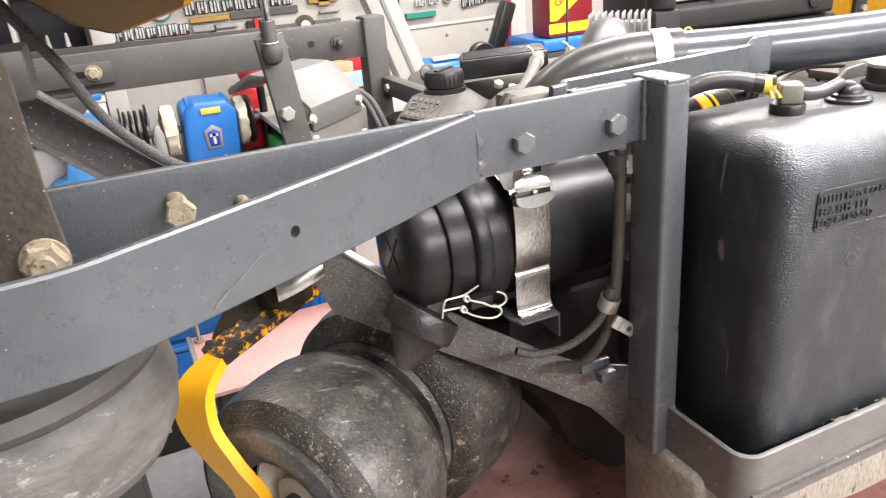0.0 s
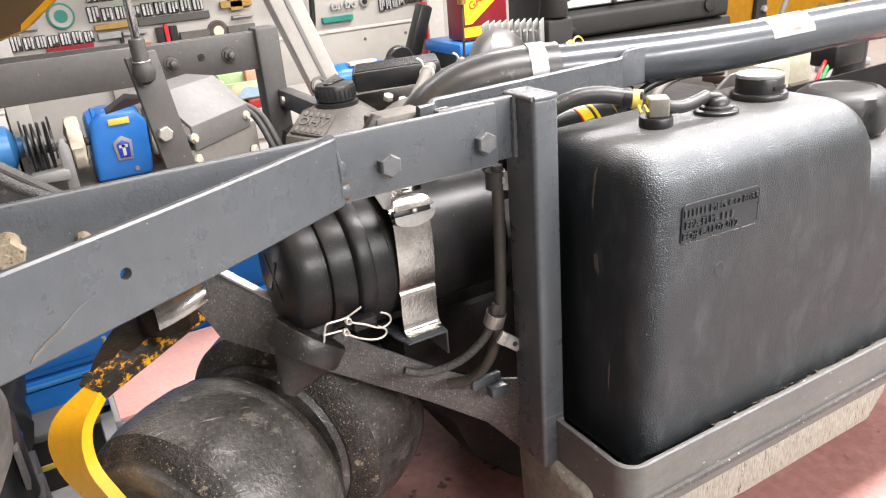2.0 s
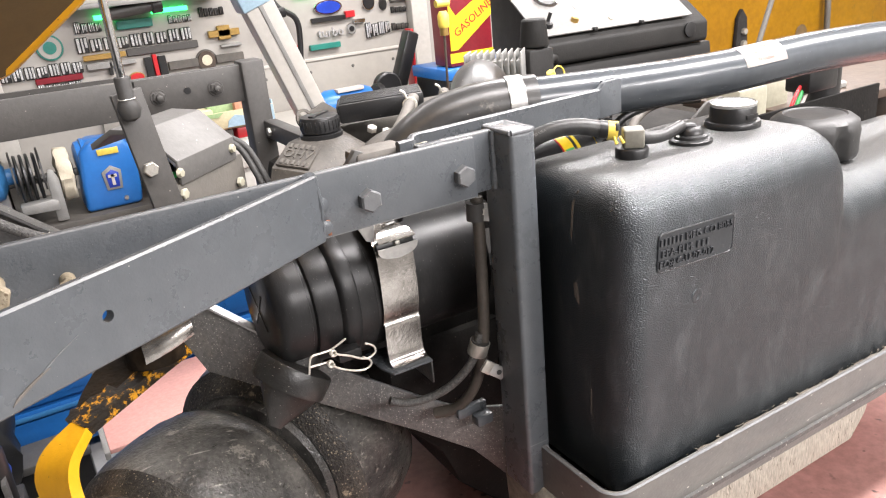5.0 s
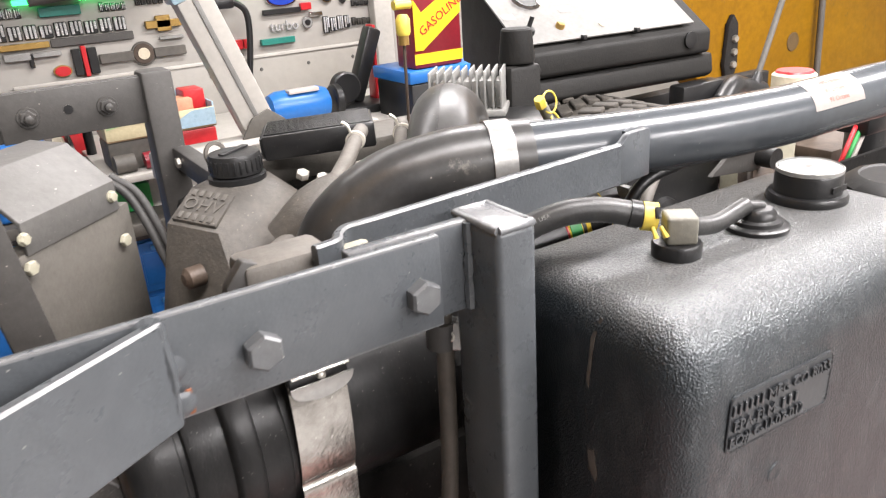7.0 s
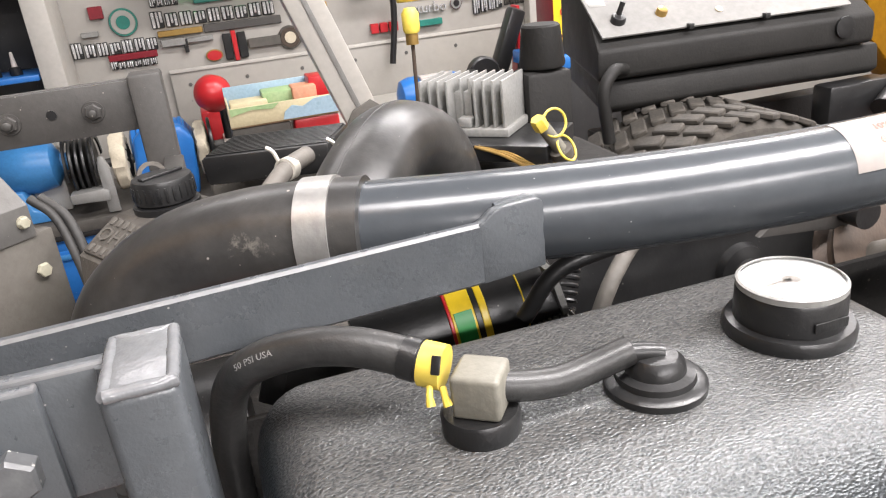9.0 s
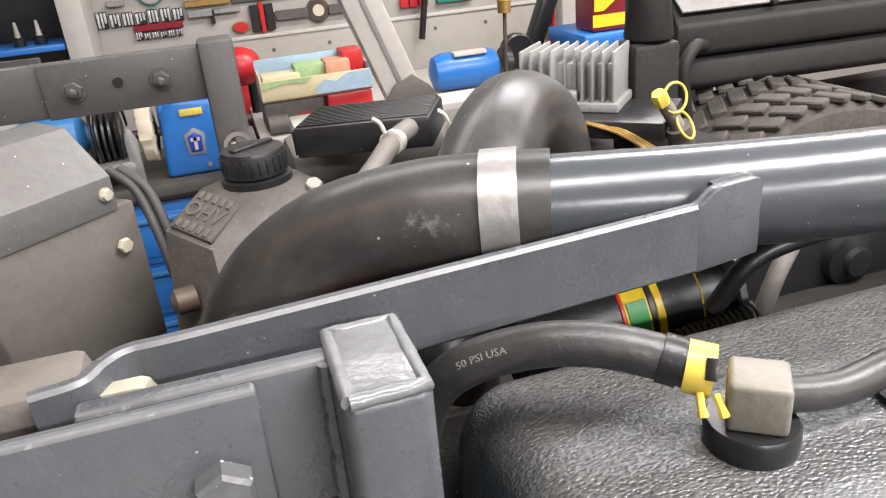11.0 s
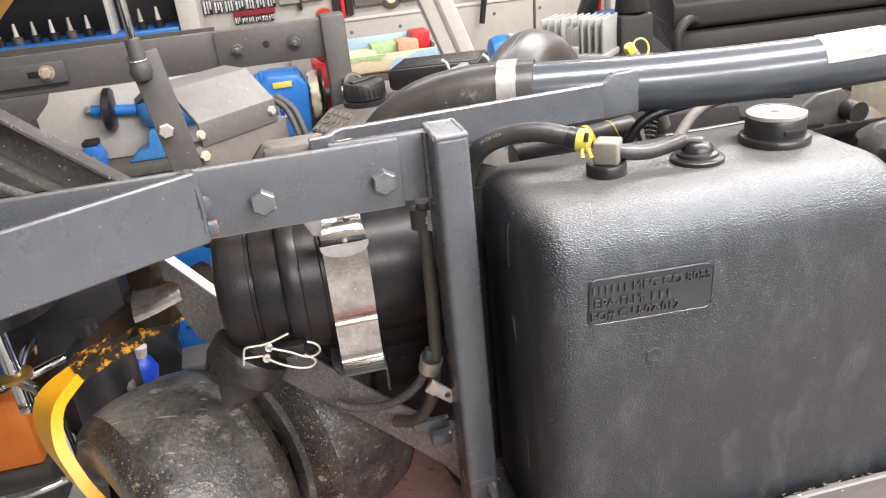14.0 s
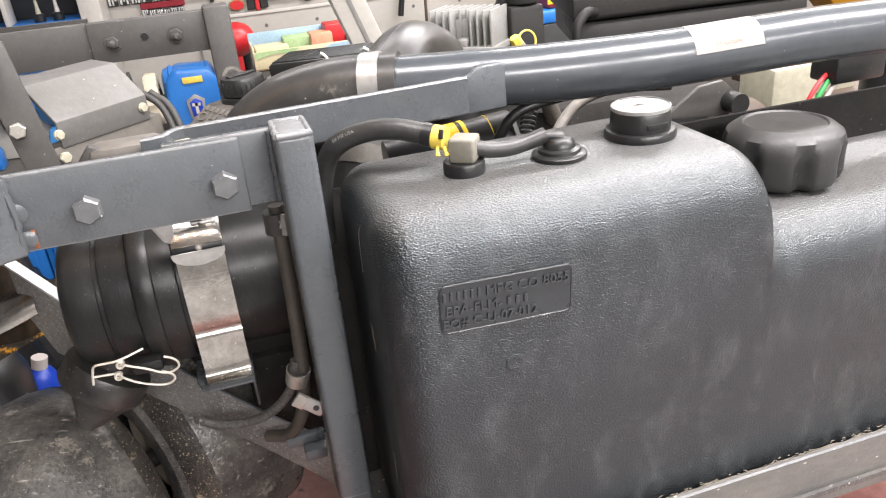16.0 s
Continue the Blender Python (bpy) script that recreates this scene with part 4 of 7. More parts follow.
for a in (40, 130):
    part("end_rib", box((-0.0008, -0.0016, -0.028), (0.0012, 0.0016, 0.028), 0.0004, m=pose(0.2618, AX_Y, AX_Z, a)), PLASTIC, canister)


SX = 0.388


def strap_path():
    return smooth_path([(SX, 0.675, 0.5165), (SX, 0.640, 0.5125), (SX, 0.618, 0.505), (SX, 0.6085, 0.494), (SX, 0.6055, 0.47), (SX, 0.6055, 0.44), (SX, 0.608, 0.424), (SX, 0.6105, 0.4165), (SX, 0.6085, 0.4125), (SX, 0.609, 0.404), (SX, 0.6095, 0.39), (SX, 0.6085, 0.375), (SX, 0.6045, 0.3695), (SX, 0.598, 0.3685)], 3)


band = bmesh.new()
rows, way = [], strap_path()
for i, p in enumerate(way):
    p = Vector(p)
    d = (Vector(way[min(i + 1, len(way) - 1)]) - Vector(way[max(i - 1, 0)])).normalized()
    nrm = Vector((1, 0, 0)).cross(d).normalized() * 0.0007
    w = 0.0205
    rows.append([band.verts.new(p + Vector((s * w, 0, 0)) + k * nrm) for s, k in ((-1, -1), (1, -1), (1, 1), (-1, 1))])
for r, q in zip(rows, rows[1:]):
    for i in range(4):
        band.faces.new((r[i], r[(i + 1) % 4], q[(i + 1) % 4], q[i]))
band.faces.new(rows[0]), band.faces.new(rows[-1][::-1])
strap = part("steel_strap", band, STEEL, cleaner, "worn stainless strap")
LATCH = basis((SX, 0.6005, 0.5015), (1, 0, 0), (0, 0.30, 1))


def half_moon(rx, rz, z0, depth, bulge):
    """A rounded lip as a thin curved plate, its straight edge at z0."""
    bm, rows = bmesh.new(), []
    for j in range(7):
        k = j / 6
        w = rx * math.sqrt(max(0.02, 1 - k**2.6))
        rows.append([bm.verts.new(LATCH @ Vector((w * i / 6, z0 + rz * k, depth + bulge * math.sin(k * 1.45)))) for i in range(-6, 7)])
    for r, q in zip(rows, rows[1:]):
        for i in range(12):
            bm.faces.new((r[i], r[i + 1], q[i + 1], q[i]))
    bmesh.ops.recalc_face_normals(bm, faces=bm.faces[:])
    bmesh.ops.solidify(bm, geom=bm.faces[:], thickness=0.0011)
    return bm


part("lower_lip", half_moon(0.0222, -0.0125, -0.001, 0.003, -0.004), BRIGHT, strap, "bright half-round lip")
part("latch_roll", half_moon(0.0205, 0.0145, 0.004, 0.004, -0.009), STEEL, strap, "rounded steel latch roll")
part("latch_slot", box((-0.0205, -0.002, -0.007), (0.0205, 0.0055, -0.002), 0.0004, m=LATCH), BLACK, strap)
part("slot_screw", lathe([(0.0028, 0), (0.0028, 0.004), (0.0012, 0.005)], LATCH @ Vector((0.001, 0.0015, -0.002)), (0, -1, 0.3), 14), ZINC, strap)
part("latch_bolt", lathe([(0.0035, 0), (0.0035, 0.045)], (0.395, 0.622, 0.49), (0, 0, 1), 12), ZINC, strap)
part("back_plate", prism([(0.384, 0.534), (0.408, 0.534), (0.406, 0.517), (0.386, 0.517)], 0.616, 0.6175, "xz", 0.0004), CHROME, strap)
part("back_plate", prism([(0.350, 0.532), (0.373, 0.532), (0.370, 0.505), (0.362, 0.508)], 0.612, 0.6135, "xz", 0.0004), BRIGHT, strap)
part("strap_foot", prism([(0.358, 0.612), (0.364, 0.592), (0.410, 0.592), (0.410, 0.65), (0.358, 0.65)], 0.3640, 0.3668, "xy", 0.0008), GREY, cleaner, "bent steel foot plate")
part("foot_leg", box((0.4078, 0.5925, 0.338), (0.4102, 0.648, 0.3645), 0.0008), GREY_DIRTY, cleaner)
CY = 0.597
clip = part("wire_clip", tube(smooth_path([(0.2772, CY, 0.397), (0.2795, CY, 0.4085), (0.2825, CY, 0.4148), (0.292, CY, 0.4150), (0.303, CY, 0.4153), (0.3225, 0.606, 0.4165)], 5), 0.0011, 8), WIRE, cleaner, "bent white wire spring clip")
part("clip_bow", tube(smooth_path([(0.3025, CY, 0.4112), (0.311, CY, 0.4065), (0.322, CY, 0.4010), (0.333, CY, 0.3940), (0.341, CY, 0.3922), (0.348, CY, 0.3955), (0.3487, CY, 0.4010), (0.3445, CY, 0.4060), (0.3385, CY, 0.4090)], 5), 0.0011, 8), WIRE, clip)
part("clip_arm", tube(smooth_path([(0.2785, CY, 0.4045), (0.288, CY, 0.4038), (0.2985, CY, 0.4030)], 4), 0.0011, 8), WIRE, clip)
part("clip_bow", tube(smooth_path([(0.2985, CY, 0.4015), (0.304, CY, 0.3955), (0.313, CY, 0.3890), (0.326, CY, 0.3828), (0.336, CY, 0.3810), (0.342, CY, 0.3838), (0.342, CY, 0.3890), (0.334, CY, 0.3955)], 5), 0.0011, 8), WIRE, clip)
for cx, cz in ((0.3033, 0.4125), (0.2993, 0.4018)):
    part("clip_coil", tube([(cx + 0.0026 * math.cos(a * 0.6), CY - 0.0005 - 0.00025 * a, cz + 0.0026 * math.sin(a * 0.6)) for a in range(22)], 0.0011, 8), WIRE, clip)
part("clip_hook", box((0.310, 0.599, 0.394), (0.336, 0.618, 0.406), 0.003), PLASTIC, clip)
VA = Vector((0.62, 0.10, 0.78)).normalized()
VC = Vector((0.272, 0.652, 0.367))
valve = part("dust_valve", lathe([(0.022, 0.048), (0.023, 0.0215), (0.031, 0.0190), (0.0385, 0.0175), (0.0400, 0.0150), (0.0402, -0.0045), (0.0388, -0.0075), (0.0330, -0.0085), (0.026, -0.009)], VC, VA, 40), VALVE_RUBBER, cleaner, "soft rubber dust valve")
lip, lip_rows = bmesh.new(), []
LS = Vector((0.75, -0.25, -0.6)).normalized()
LT = VA.cross(LS).normalized()
for k, w, t in ((0.006, 0.034, 0.026), (0.018, 0.028, 0.016), (0.034, 0.018, 0.007), (0.050, 0.007, 0.003)):
    c = VC - VA * k + LS * (0.002 + k * 0.08)
    lip_rows.append([lip.verts.new(c + LS * w * math.cos(2 * math.pi * i / 20) + LT * t * math.sin(2 * math.pi * i / 20)) for i in range(20)])
for r, q in zip(lip_rows, lip_rows[1:]):
    for i in range(20):
        lip.faces.new((r[i], r[(i + 1) % 20], q[(i + 1) % 20], q[i]))
lip.faces.new(lip_rows[0]), lip.faces.new(lip_rows[-1][::-1])
part("valve_lip", lip, VALVE_RUBBER, valve)

# ---- pipes and clamps beside the post ----
drain = thing("drain_pipe", (0.44, 0.57, 0.29), "dirty brown rubber drain pipe clipped to the post", "pipe")
part("rubber_pipe", tube(smooth_path([(0.456, 0.553, 0.545), (0.456, 0.553, 0.50), (0.4545, 0.554, 0.43), (0.4515, 0.557, 0.38), (0.444, 0.566, 0.335), (0.43, 0.582, 0.305), (0.41, 0.60, 0.295)], 7), 0.0060, 16), BROWN_RUBBER, drain)
part("rubber_loop", tube([(0.4545, 0.554, 0.522), (0.4548, 0.5535, 0.540)], 0.0098, 22), RUBBER, drain)
upper_tab = basis((0.4565, 0.5475, 0.5305), (0.62, -0.78, 0.05), (0.05, 0.03, 1))
ear = part("clamp_tab", box((-0.0075, -0.0092, -0.0012), (0.0075, 0.0092, 0.0012), 0.0011, m=upper_tab), BRIGHT, drain, "zinc clamp tab with a riveted hole")
part("rivet", lathe([(0.0042, 0), (0.0042, 0.0010), (0.0030, 0.0016), (0.0018, 0.0008)], upper_tab @ Vector((0.0005, 0.001, 0.0012)), upper_tab.to_3x3() @ Vector((0, 0, 1)), 18), ZINC, ear)
LOOP_AT, LOOP_AIM = Vector((0.4475, 0.5585, 0.382)), Vector((0.18, -0.25, 0.95)).normalized()
cushion = part("cushion_clamp", tube([LOOP_AT - LOOP_AIM * 0.0075, LOOP_AT + LOOP_AIM * 0.0075], 0.0106, 26), ZINC, drain, "zinc pipe clamp round the hose")
part("rubber_lining", tube([LOOP_AT - LOOP_AIM * 0.0088, LOOP_AT + LOOP_AIM * 0.0088], 0.0097, 24), RUBBER, cushion)
lower_tab = basis((0.4520, 0.5395, 0.362), (0.78, -0.15, -0.62), (0.60, -0.1, 0.78))
part("clamp_tab", box((-0.0145, -0.0068, -0.0011), (0.0145, 0.0068, 0.0011), 0.001, m=lower_tab), BRIGHT, cushion, "bright tab with a bolt hole")
part("tab_fold", box((-0.0145, -0.0068, 0.0012), (-0.004, 0.0068, 0.0030), 0.0008, m=lower_tab), ZINC, cushion)
part("tab_hole", lathe([(0.0028, 0), (0.0028, 0.0004)], lower_tab @ Vector((0.0065, 0, 0.0011)), lower_tab.to_3x3() @ Vector((0, 0, 1)), 16), BLACK, cushion)
single("braided_hose", tube(smooth_path([(0.355, 0.592, 0.338), (0.37, 0.588, 0.331), (0.39, 0.583, 0.3295), (0.41, 0.574, 0.337), (0.427, 0.565, 0.352), (0.44, 0.558, 0.372), (0.448, 0.555, 0.40)], 7), 0.0044, 16), BRAID, "thin grey braided hose on the side plate", "hose")

# ---- tail wheels and fork ----
AXLE = Vector((0.83, 0.56, 0)).normalized()
HUB = Vector((0.108, 0.690, DECK + 0.142))


def tyre_mesh(centre, r=0.142, half=0.084):
    prof = [(0.062, -half * 0.80), (0.070, -half * 0.92), (0.088, -half * 1.0), (0.108, -half * 0.98), (0.114, -half * 0.90), (0.117, -half * 0.92), (0.126, -half * 0.86), (r - 0.007, -half * 0.68), (r - 0.0015, -half * 0.40), (r, 0.0)]
    prof = prof + [(a, -b) for a, b in prof[-2::-1]]
    return lathe(prof, centre, AXLE, 72, caps=False)


tail = thing("caster", (HUB.x + 0.09, HUB.y + 0.06, DECK), "pair of smooth dusty tail wheels in a yellow fork", "caster")
for k, lift_up in ((0.067, 0.0), (0.246, 0.010)):
    c = HUB + AXLE * k + Vector((0, 0, lift_up))
    w = part("tyre", tyre_mesh(c, 0.142 + lift_up), TYRE, tail, "smooth worn black tyre caked with dust")
    for sg in (-1, 1):
        part("shoulder_band", lathe([(0.1185, sg * 0.0780), (0.1262, sg * 0.0732), (0.1316 + 0.8 * lift_up, sg * 0.0652), (0.1356 + lift_up, sg * 0.0572)], c, AXLE, 72, caps=False), TYRE_BAND, w, "rough black shoulder with dry dirt")
    part("rim", lathe([(0.015, -0.052), (0.03, -0.05), (0.034, -0.03), (0.055, -0.028), (0.0625, -0.048), (0.066, -0.047), (0.066, 0.047), (0.0625, 0.048), (0.055, 0.028), (0.015, 0.03)], c, AXLE, 40), CREAM, w, "pale dusty steel rim")
    part("valve_stem", tube([c - AXLE * 0.03 + Vector((0, 0, 0.045)), c - AXLE * 0.055 + Vector((0, 0, 0.05))], 0.004, 10), BLACK, w)
part("axle", tube([HUB - AXLE * 0.04, HUB + AXLE * 0.30], 0.012, 16), GREY_DIRTY, tail)
SIDE = Vector((-AXLE.y, AXLE.x, 0))
leg_way = [HUB - AXLE * 0.035 + Vector((0, 0, -0.02)), HUB - AXLE * 0.035 + Vector((0, 0, 0.03)), HUB - AXLE * 0.045 + SIDE * 0.02 + Vector((0, 0, 0.075)), HUB - AXLE * 0.048 + SIDE * 0.045 + Vector((0, 0, 0.115)), HUB - AXLE * 0.035 + SIDE * 0.06 + Vector((0, 0, 0.150)), HUB + AXLE * 0.0 + SIDE * 0.07 + Vector((0, 0, 0.172))]
arm_way = [leg_way[-1], HUB + AXLE * 0.04 + SIDE * 0.066 + Vector((0, 0, 0.185)), HUB + AXLE * 0.12 + SIDE * 0.056 + Vector((0, 0, 0.205)), HUB + AXLE * 0.2 + SIDE * 0.052 + Vector((0, 0, 0.21))]
LEG_SHIFT = Vector((-0.004, 0.034, -0.004))
leg_way, arm_way = [p + LEG_SHIFT for p in leg_way], [p + LEG_SHIFT for p in arm_way]


def flat_sweep(path, widths, thick, neck=lambda t: 1.0):
    """A flat strap whose breadth runs along the wheel's rolling direction, drawn in on one side by neck."""
    bm, rs = bmesh.new(), []
    path = smooth_path(path, 6)
    for i, p in enumerate(path):
        d = (path[min(i + 1, len(path) - 1)] - path[max(i - 1, 0)]).normalized()
        s = (SIDE - d * SIDE.dot(d)).normalized()
        u = d.cross(s) * thick / 2
        t = i / (len(path) - 1)
        w = (widths[0] + (widths[1] - widths[0]) * t) / 2
        k = neck(t)
        rs.append([bm.verts.new(p + s * a * w + u * b) for a, b in ((-1, -1), (k, -1), (k, 1), (-1, 1))])
    for r, q in zip(rs, rs[1:]):
        for i in range(4):
            bm.faces.new((r[i], r[(i + 1) % 4], q[(i + 1) % 4], q[i]))
    bm.faces.new(rs[0]), bm.faces.new(rs[-1][::-1])
    bmesh.ops.recalc_face_normals(bm, faces=bm.faces[:])
    return bm


fork = part("fork_leg", flat_sweep(leg_way, (0.045, 0.055), 0.013, lambda t: 1 - 1.15 * max(0, (t - 0.7) / 0.3) ** 1.5), YELLOW, tail, "bright yellow painted fork leg with chips")
fork_arm = part("fork_arm", flat_sweep(arm_way, (0.055, 0.105), 0.013, lambda t: min(1, -0.15 + 2.4 * t)), YELLOW_WORN, tail, "greasy fork arm with flaking yellow paint")
PIV = Vector((0.168, 0.815, 0.0))
part("pivot_boss", lathe([(0.034, 0.2), (0.034, 0.232), (0.024, 0.236), (0.024, 0.30)], (PIV.x, PIV.y, HUB.z), seg=28), YELLOW_WORN, tail, "greasy pivot boss")
part("pivot_shaft", lathe([(0.015, 0), (0.015, 0.042)], (0.160, 0.838, 0.445), seg=24), YELLOW_WORN, tail)
part("pivot_washer", lathe([(0.018, 0), (0.0375, 0.0), (0.0385, 0.0015), (0.0375, 0.003), (0.018, 0.003)], (0.160, 0.842, 0.4855), (0.05, -0.04, 1), 36, caps=False), RUSTY_WHITE, tail, "rust-stained pale washer")
part("pivot_collar", lathe([(0.0235, 0), (0.0238, 0.002), (0.0238, 0.0205), (0.0225, 0.0225), (0.0175, 0.0228), (0.0160, 0.0215), (0.001, 0.0212)], (0.160, 0.842, 0.4886), (0.05, -0.04, 1), 36), RUSTY, tail, "rusty brown collar nut")
hood_rows, hood_bm = [], bmesh.new()
for k in range(9):
    a = radians(-15 + 150 * k / 8)
    hood_rows.append([hood_bm.verts.new((0.181 + 0.030 * u, 0.790 - 0.030 * math.cos(a) * (1 - 0.15 * u * u), 0.395 + 0.022 * math.sin(a) + 0.010 * u)) for u in (-1, -0.5, 0, 0.5, 0.85)])
for r, q in zip(hood_rows, hood_rows[1:]):
    for i in range(4):
        hood_bm.faces.new((r[i], r[i + 1], q[i + 1], q[i]))
bmesh.ops.recalc_face_normals(hood_bm, faces=hood_bm.faces[:])
bmesh.ops.solidify(hood_bm, geom=hood_bm.faces[:], thickness=0.003)
part("pivot_hood", hood_bm, STEEL, tail, "worn bright bent plate over the pivot")


def edge_strip(path, widths, side, breadth, thick, trim=(0.0, 1.0)):
    """A narrow strip along one edge of the flat fork arm."""
    bm, rs = bmesh.new(), []
    path = smooth_path(path, 6)
    n0, n1 = int(trim[0] * (len(path) - 1)), int(trim[1] * (len(path) - 1))
    rng = random.Random(11)
    for i in range(n0, n1 + 1):
        p = path[i]
        d = (path[min(i + 1, len(path) - 1)] - path[max(i - 1, 0)]).normalized()
        s = (SIDE - d * SIDE.dot(d)).normalized()
        u = d.cross(s) * thick / 2
        w = (widths[0] + (widths[1] - widths[0]) * i / (len(path) - 1)) / 2
        bw = breadth * rng.uniform(0.7, 1.2)
        rs.append([bm.verts.new(p + s * (side * (w - a)) + u * b) for a, b in ((bw, -1), (-0.0006, -1), (-0.0006, 1), (bw, 1))])
    for r, q in zip(rs, rs[1:]):
        for i in range(4):
            bm.faces.new((r[i], r[(i + 1) % 4], q[(i + 1) % 4], q[i]))
    bm.faces.new(rs[0]), bm.faces.new(rs[-1][::-1])
    return bm


part("flaked_edge", edge_strip(arm_way, (0.055, 0.105), -1, 0.019, 0.0142), FLAKED, fork_arm, "flaking yellow paint along the edge")
part("flaked_patch", edge_strip(arm_way[:2] + [arm_way[2]], (0.055, 0.085), -1, 0.036, 0.0146, (0.0, 0.6)), FLAKED, fork_arm, "flaking yellow paint over the bend")

# ---- far side of the mower ----
far = thing("far_frame", (0.2, 1.21, 0.35), "brownish grey steel beam frame on the far side", "mower frame")
far_beam = part("far_beam", box((-0.75, 1.206, 0.572), (0.436, 1.214, 0.630), 0.0015), GREY_FAR, far)
part("lap_plate", box((0.268, 1.2005, 0.571), (0.436, 1.2055, 0.6285), 0.0012), GREY_FAR, far)
part("upper_bar", sweep([(-0.75, 1.32, 0.640), (0.27, 1.225, 0.634)], [(-0.004, -0.03), (0.004, -0.03), (0.004, 0.0), (-0.004, 0.0)]), GREY_FAR, far)
part("far_post", box((0.432, 1.190, 0.36), (0.470, 1.232, 0.634), 0.004), GREY_FAR, far)
for bx in (0.299, 0.388):
    nut = part("far_bolt", hexagon((bx, 1.2003, 0.599), (0, -1, 0), 0.017, 0.006, 0.0125, turn=0.3), GREY_FAR, far_beam)
    part("stud", lathe([(0.0048, 0), (0.0048, 0.009), (0.003, 0.010)], (bx, 1.1945, 0.599), (0, -1, 0), 12), GREY_FAR, nut)
part("bolt_hole", lathe([(0.0055, 0), (0.0055, 0.0012)], (0.344, 1.2006, 0.602), (0, -1, 0), 16), BLACK, far_beam)
slot = part("slotted_plate", box((-0.09, 1.1995, 0.585), (0.048, 1.2055, 0.617), 0.002), GREY_FAR, far)
part("slot_gap", box((-0.006, 1.1985, 0.597), (0.030, 1.1998, 0.606), 0.0005), BLACK, slot)
part("slot_bolt", hexagon((0.021, 1.199, 0.602), (0, -1, 0), 0.015, 0.008, 0.0115), YELLOW_ZINC, slot)
part("hanger", prism([(-0.30, 0.572), (0.012, 0.572), (0.005, 0.555), (-0.018, 0.533), (-0.3, 0.52)], 1.207, 1.213, "xz", 0.001), GREY_FAR, far)
part("cross_bar", box((0.452, 0.985, 0.508), (0.474, 1.19, 0.536), 0.002), GREY_FAR, far)
part("cross_bolt", hexagon((0.4515, 1.16, 0.522), (-1, 0, 0), 0.012, 0.005), ZINC, far)

lever = thing("strut_bracket", (0.23, 0.87, 0.42), "grey flat steel arm carrying a gas strut", "bracket")
arm = part("flat_arm", box((-0.0175, -0.004, -0.24), (0.0175, 0.004, 0.0), 0.0015, m=pose(0.2115, 0.8815, 0.654, 0, 0, 10) @ pose(0, 0, 0, 0, -7.5, 0)), GREY_FAR, lever)
part("arm_bolt", hexagon((0.2175, 0.876, 0.564), (0.17, -0.98, 0), 0.0155, 0.007, turn=0.2), ZINC, arm, "bright hex bolt head")
strut = thing("gas_strut", (0.209, 0.866, 0.63), "slim gas strut with a ball socket end", "gas strut")
part("socket", join(lathe([(0.004, -0.013), (0.010, -0.009), (0.0128, 0.0), (0.0105, 0.008), (0.0085, 0.012), (0.0085, 0.034), (0.0075, 0.036)], (0.2095, 0.864, 0.636), (-0.02, -0.05, 1), 24)), RUBBER, strut)
part("socket_ring", lathe([(0.0092, 0), (0.0096, 0.0006), (0.0092, 0.0012)], (0.2093, 0.8635, 0.6475), (-0.02, -0.05, 1), 24), ZINC, strut)
part("rod", tube([(0.2088, 0.862, 0.67), (0.206, 0.84, 1.02)], 0.0046, 16), CHROME, strut)

guard = thing("sheet_guard", (0.30, 0.95, 0.42), "bent dusty sheet metal guard box with bolts", "guard")
GX = Vector((0.74, 0.67, 0)).normalized()
GY = Vector((-0.67, 0.74, 0)).normalized()
G = Matrix.Translation((0.2485, 0.894, 0)) @ Matrix((GX, GY, (0, 0, 1))).transposed().to_4x4()


def turned(bm):
    bmesh.ops.transform(bm, matrix=G, verts=bm.verts[:])
    return bm


part("lower_box", turned(box((-0.012, 0.001, 0.40), (0.145, 0.028, 0.534), 0.002)), SHEET_DIRTY, guard)
hood = part("hood", turned(prism([(-0.0015, 0.532), (-0.0015, 0.562), (0.042, 0.600), (0.085, 0.603), (0.12, 0.585), (0.12, 0.577), (0.085, 0.596), (0.044, 0.594), (0.002, 0.559), (0.002, 0.532)], 0.004, 0.128, "yz", 0.0008)), SHEET, guard, "folded bright sheet hood")
for gx, gz in ((0.003, 0.548), (0.119, 0.548), (0.002, 0.522), (0.1235, 0.500)):
    part("hex_screw", turned(hexagon((gx, -0.0015, gz), (0, -1, 0), 0.0095 if gz > 0.53 else 0.0118, 0.0048, 0.0062 if gz > 0.53 else 0)), IVORY, guard)
for k, dx in enumerate((0.0, 0.009)):
    single("engine_cable", tube(smooth_path([(0.338 + dx, 1.02, 0.556), (0.358 + dx, 1.005, 0.538), (0.370 + dx, 0.985, 0.50), (0.380 + dx, 0.962, 0.45), (0.398 + dx, 0.94, 0.38)], 6), 0.0046, 12), RUBBER, "dusty black cable running beside the guard", "cable", "cables beside the guard")

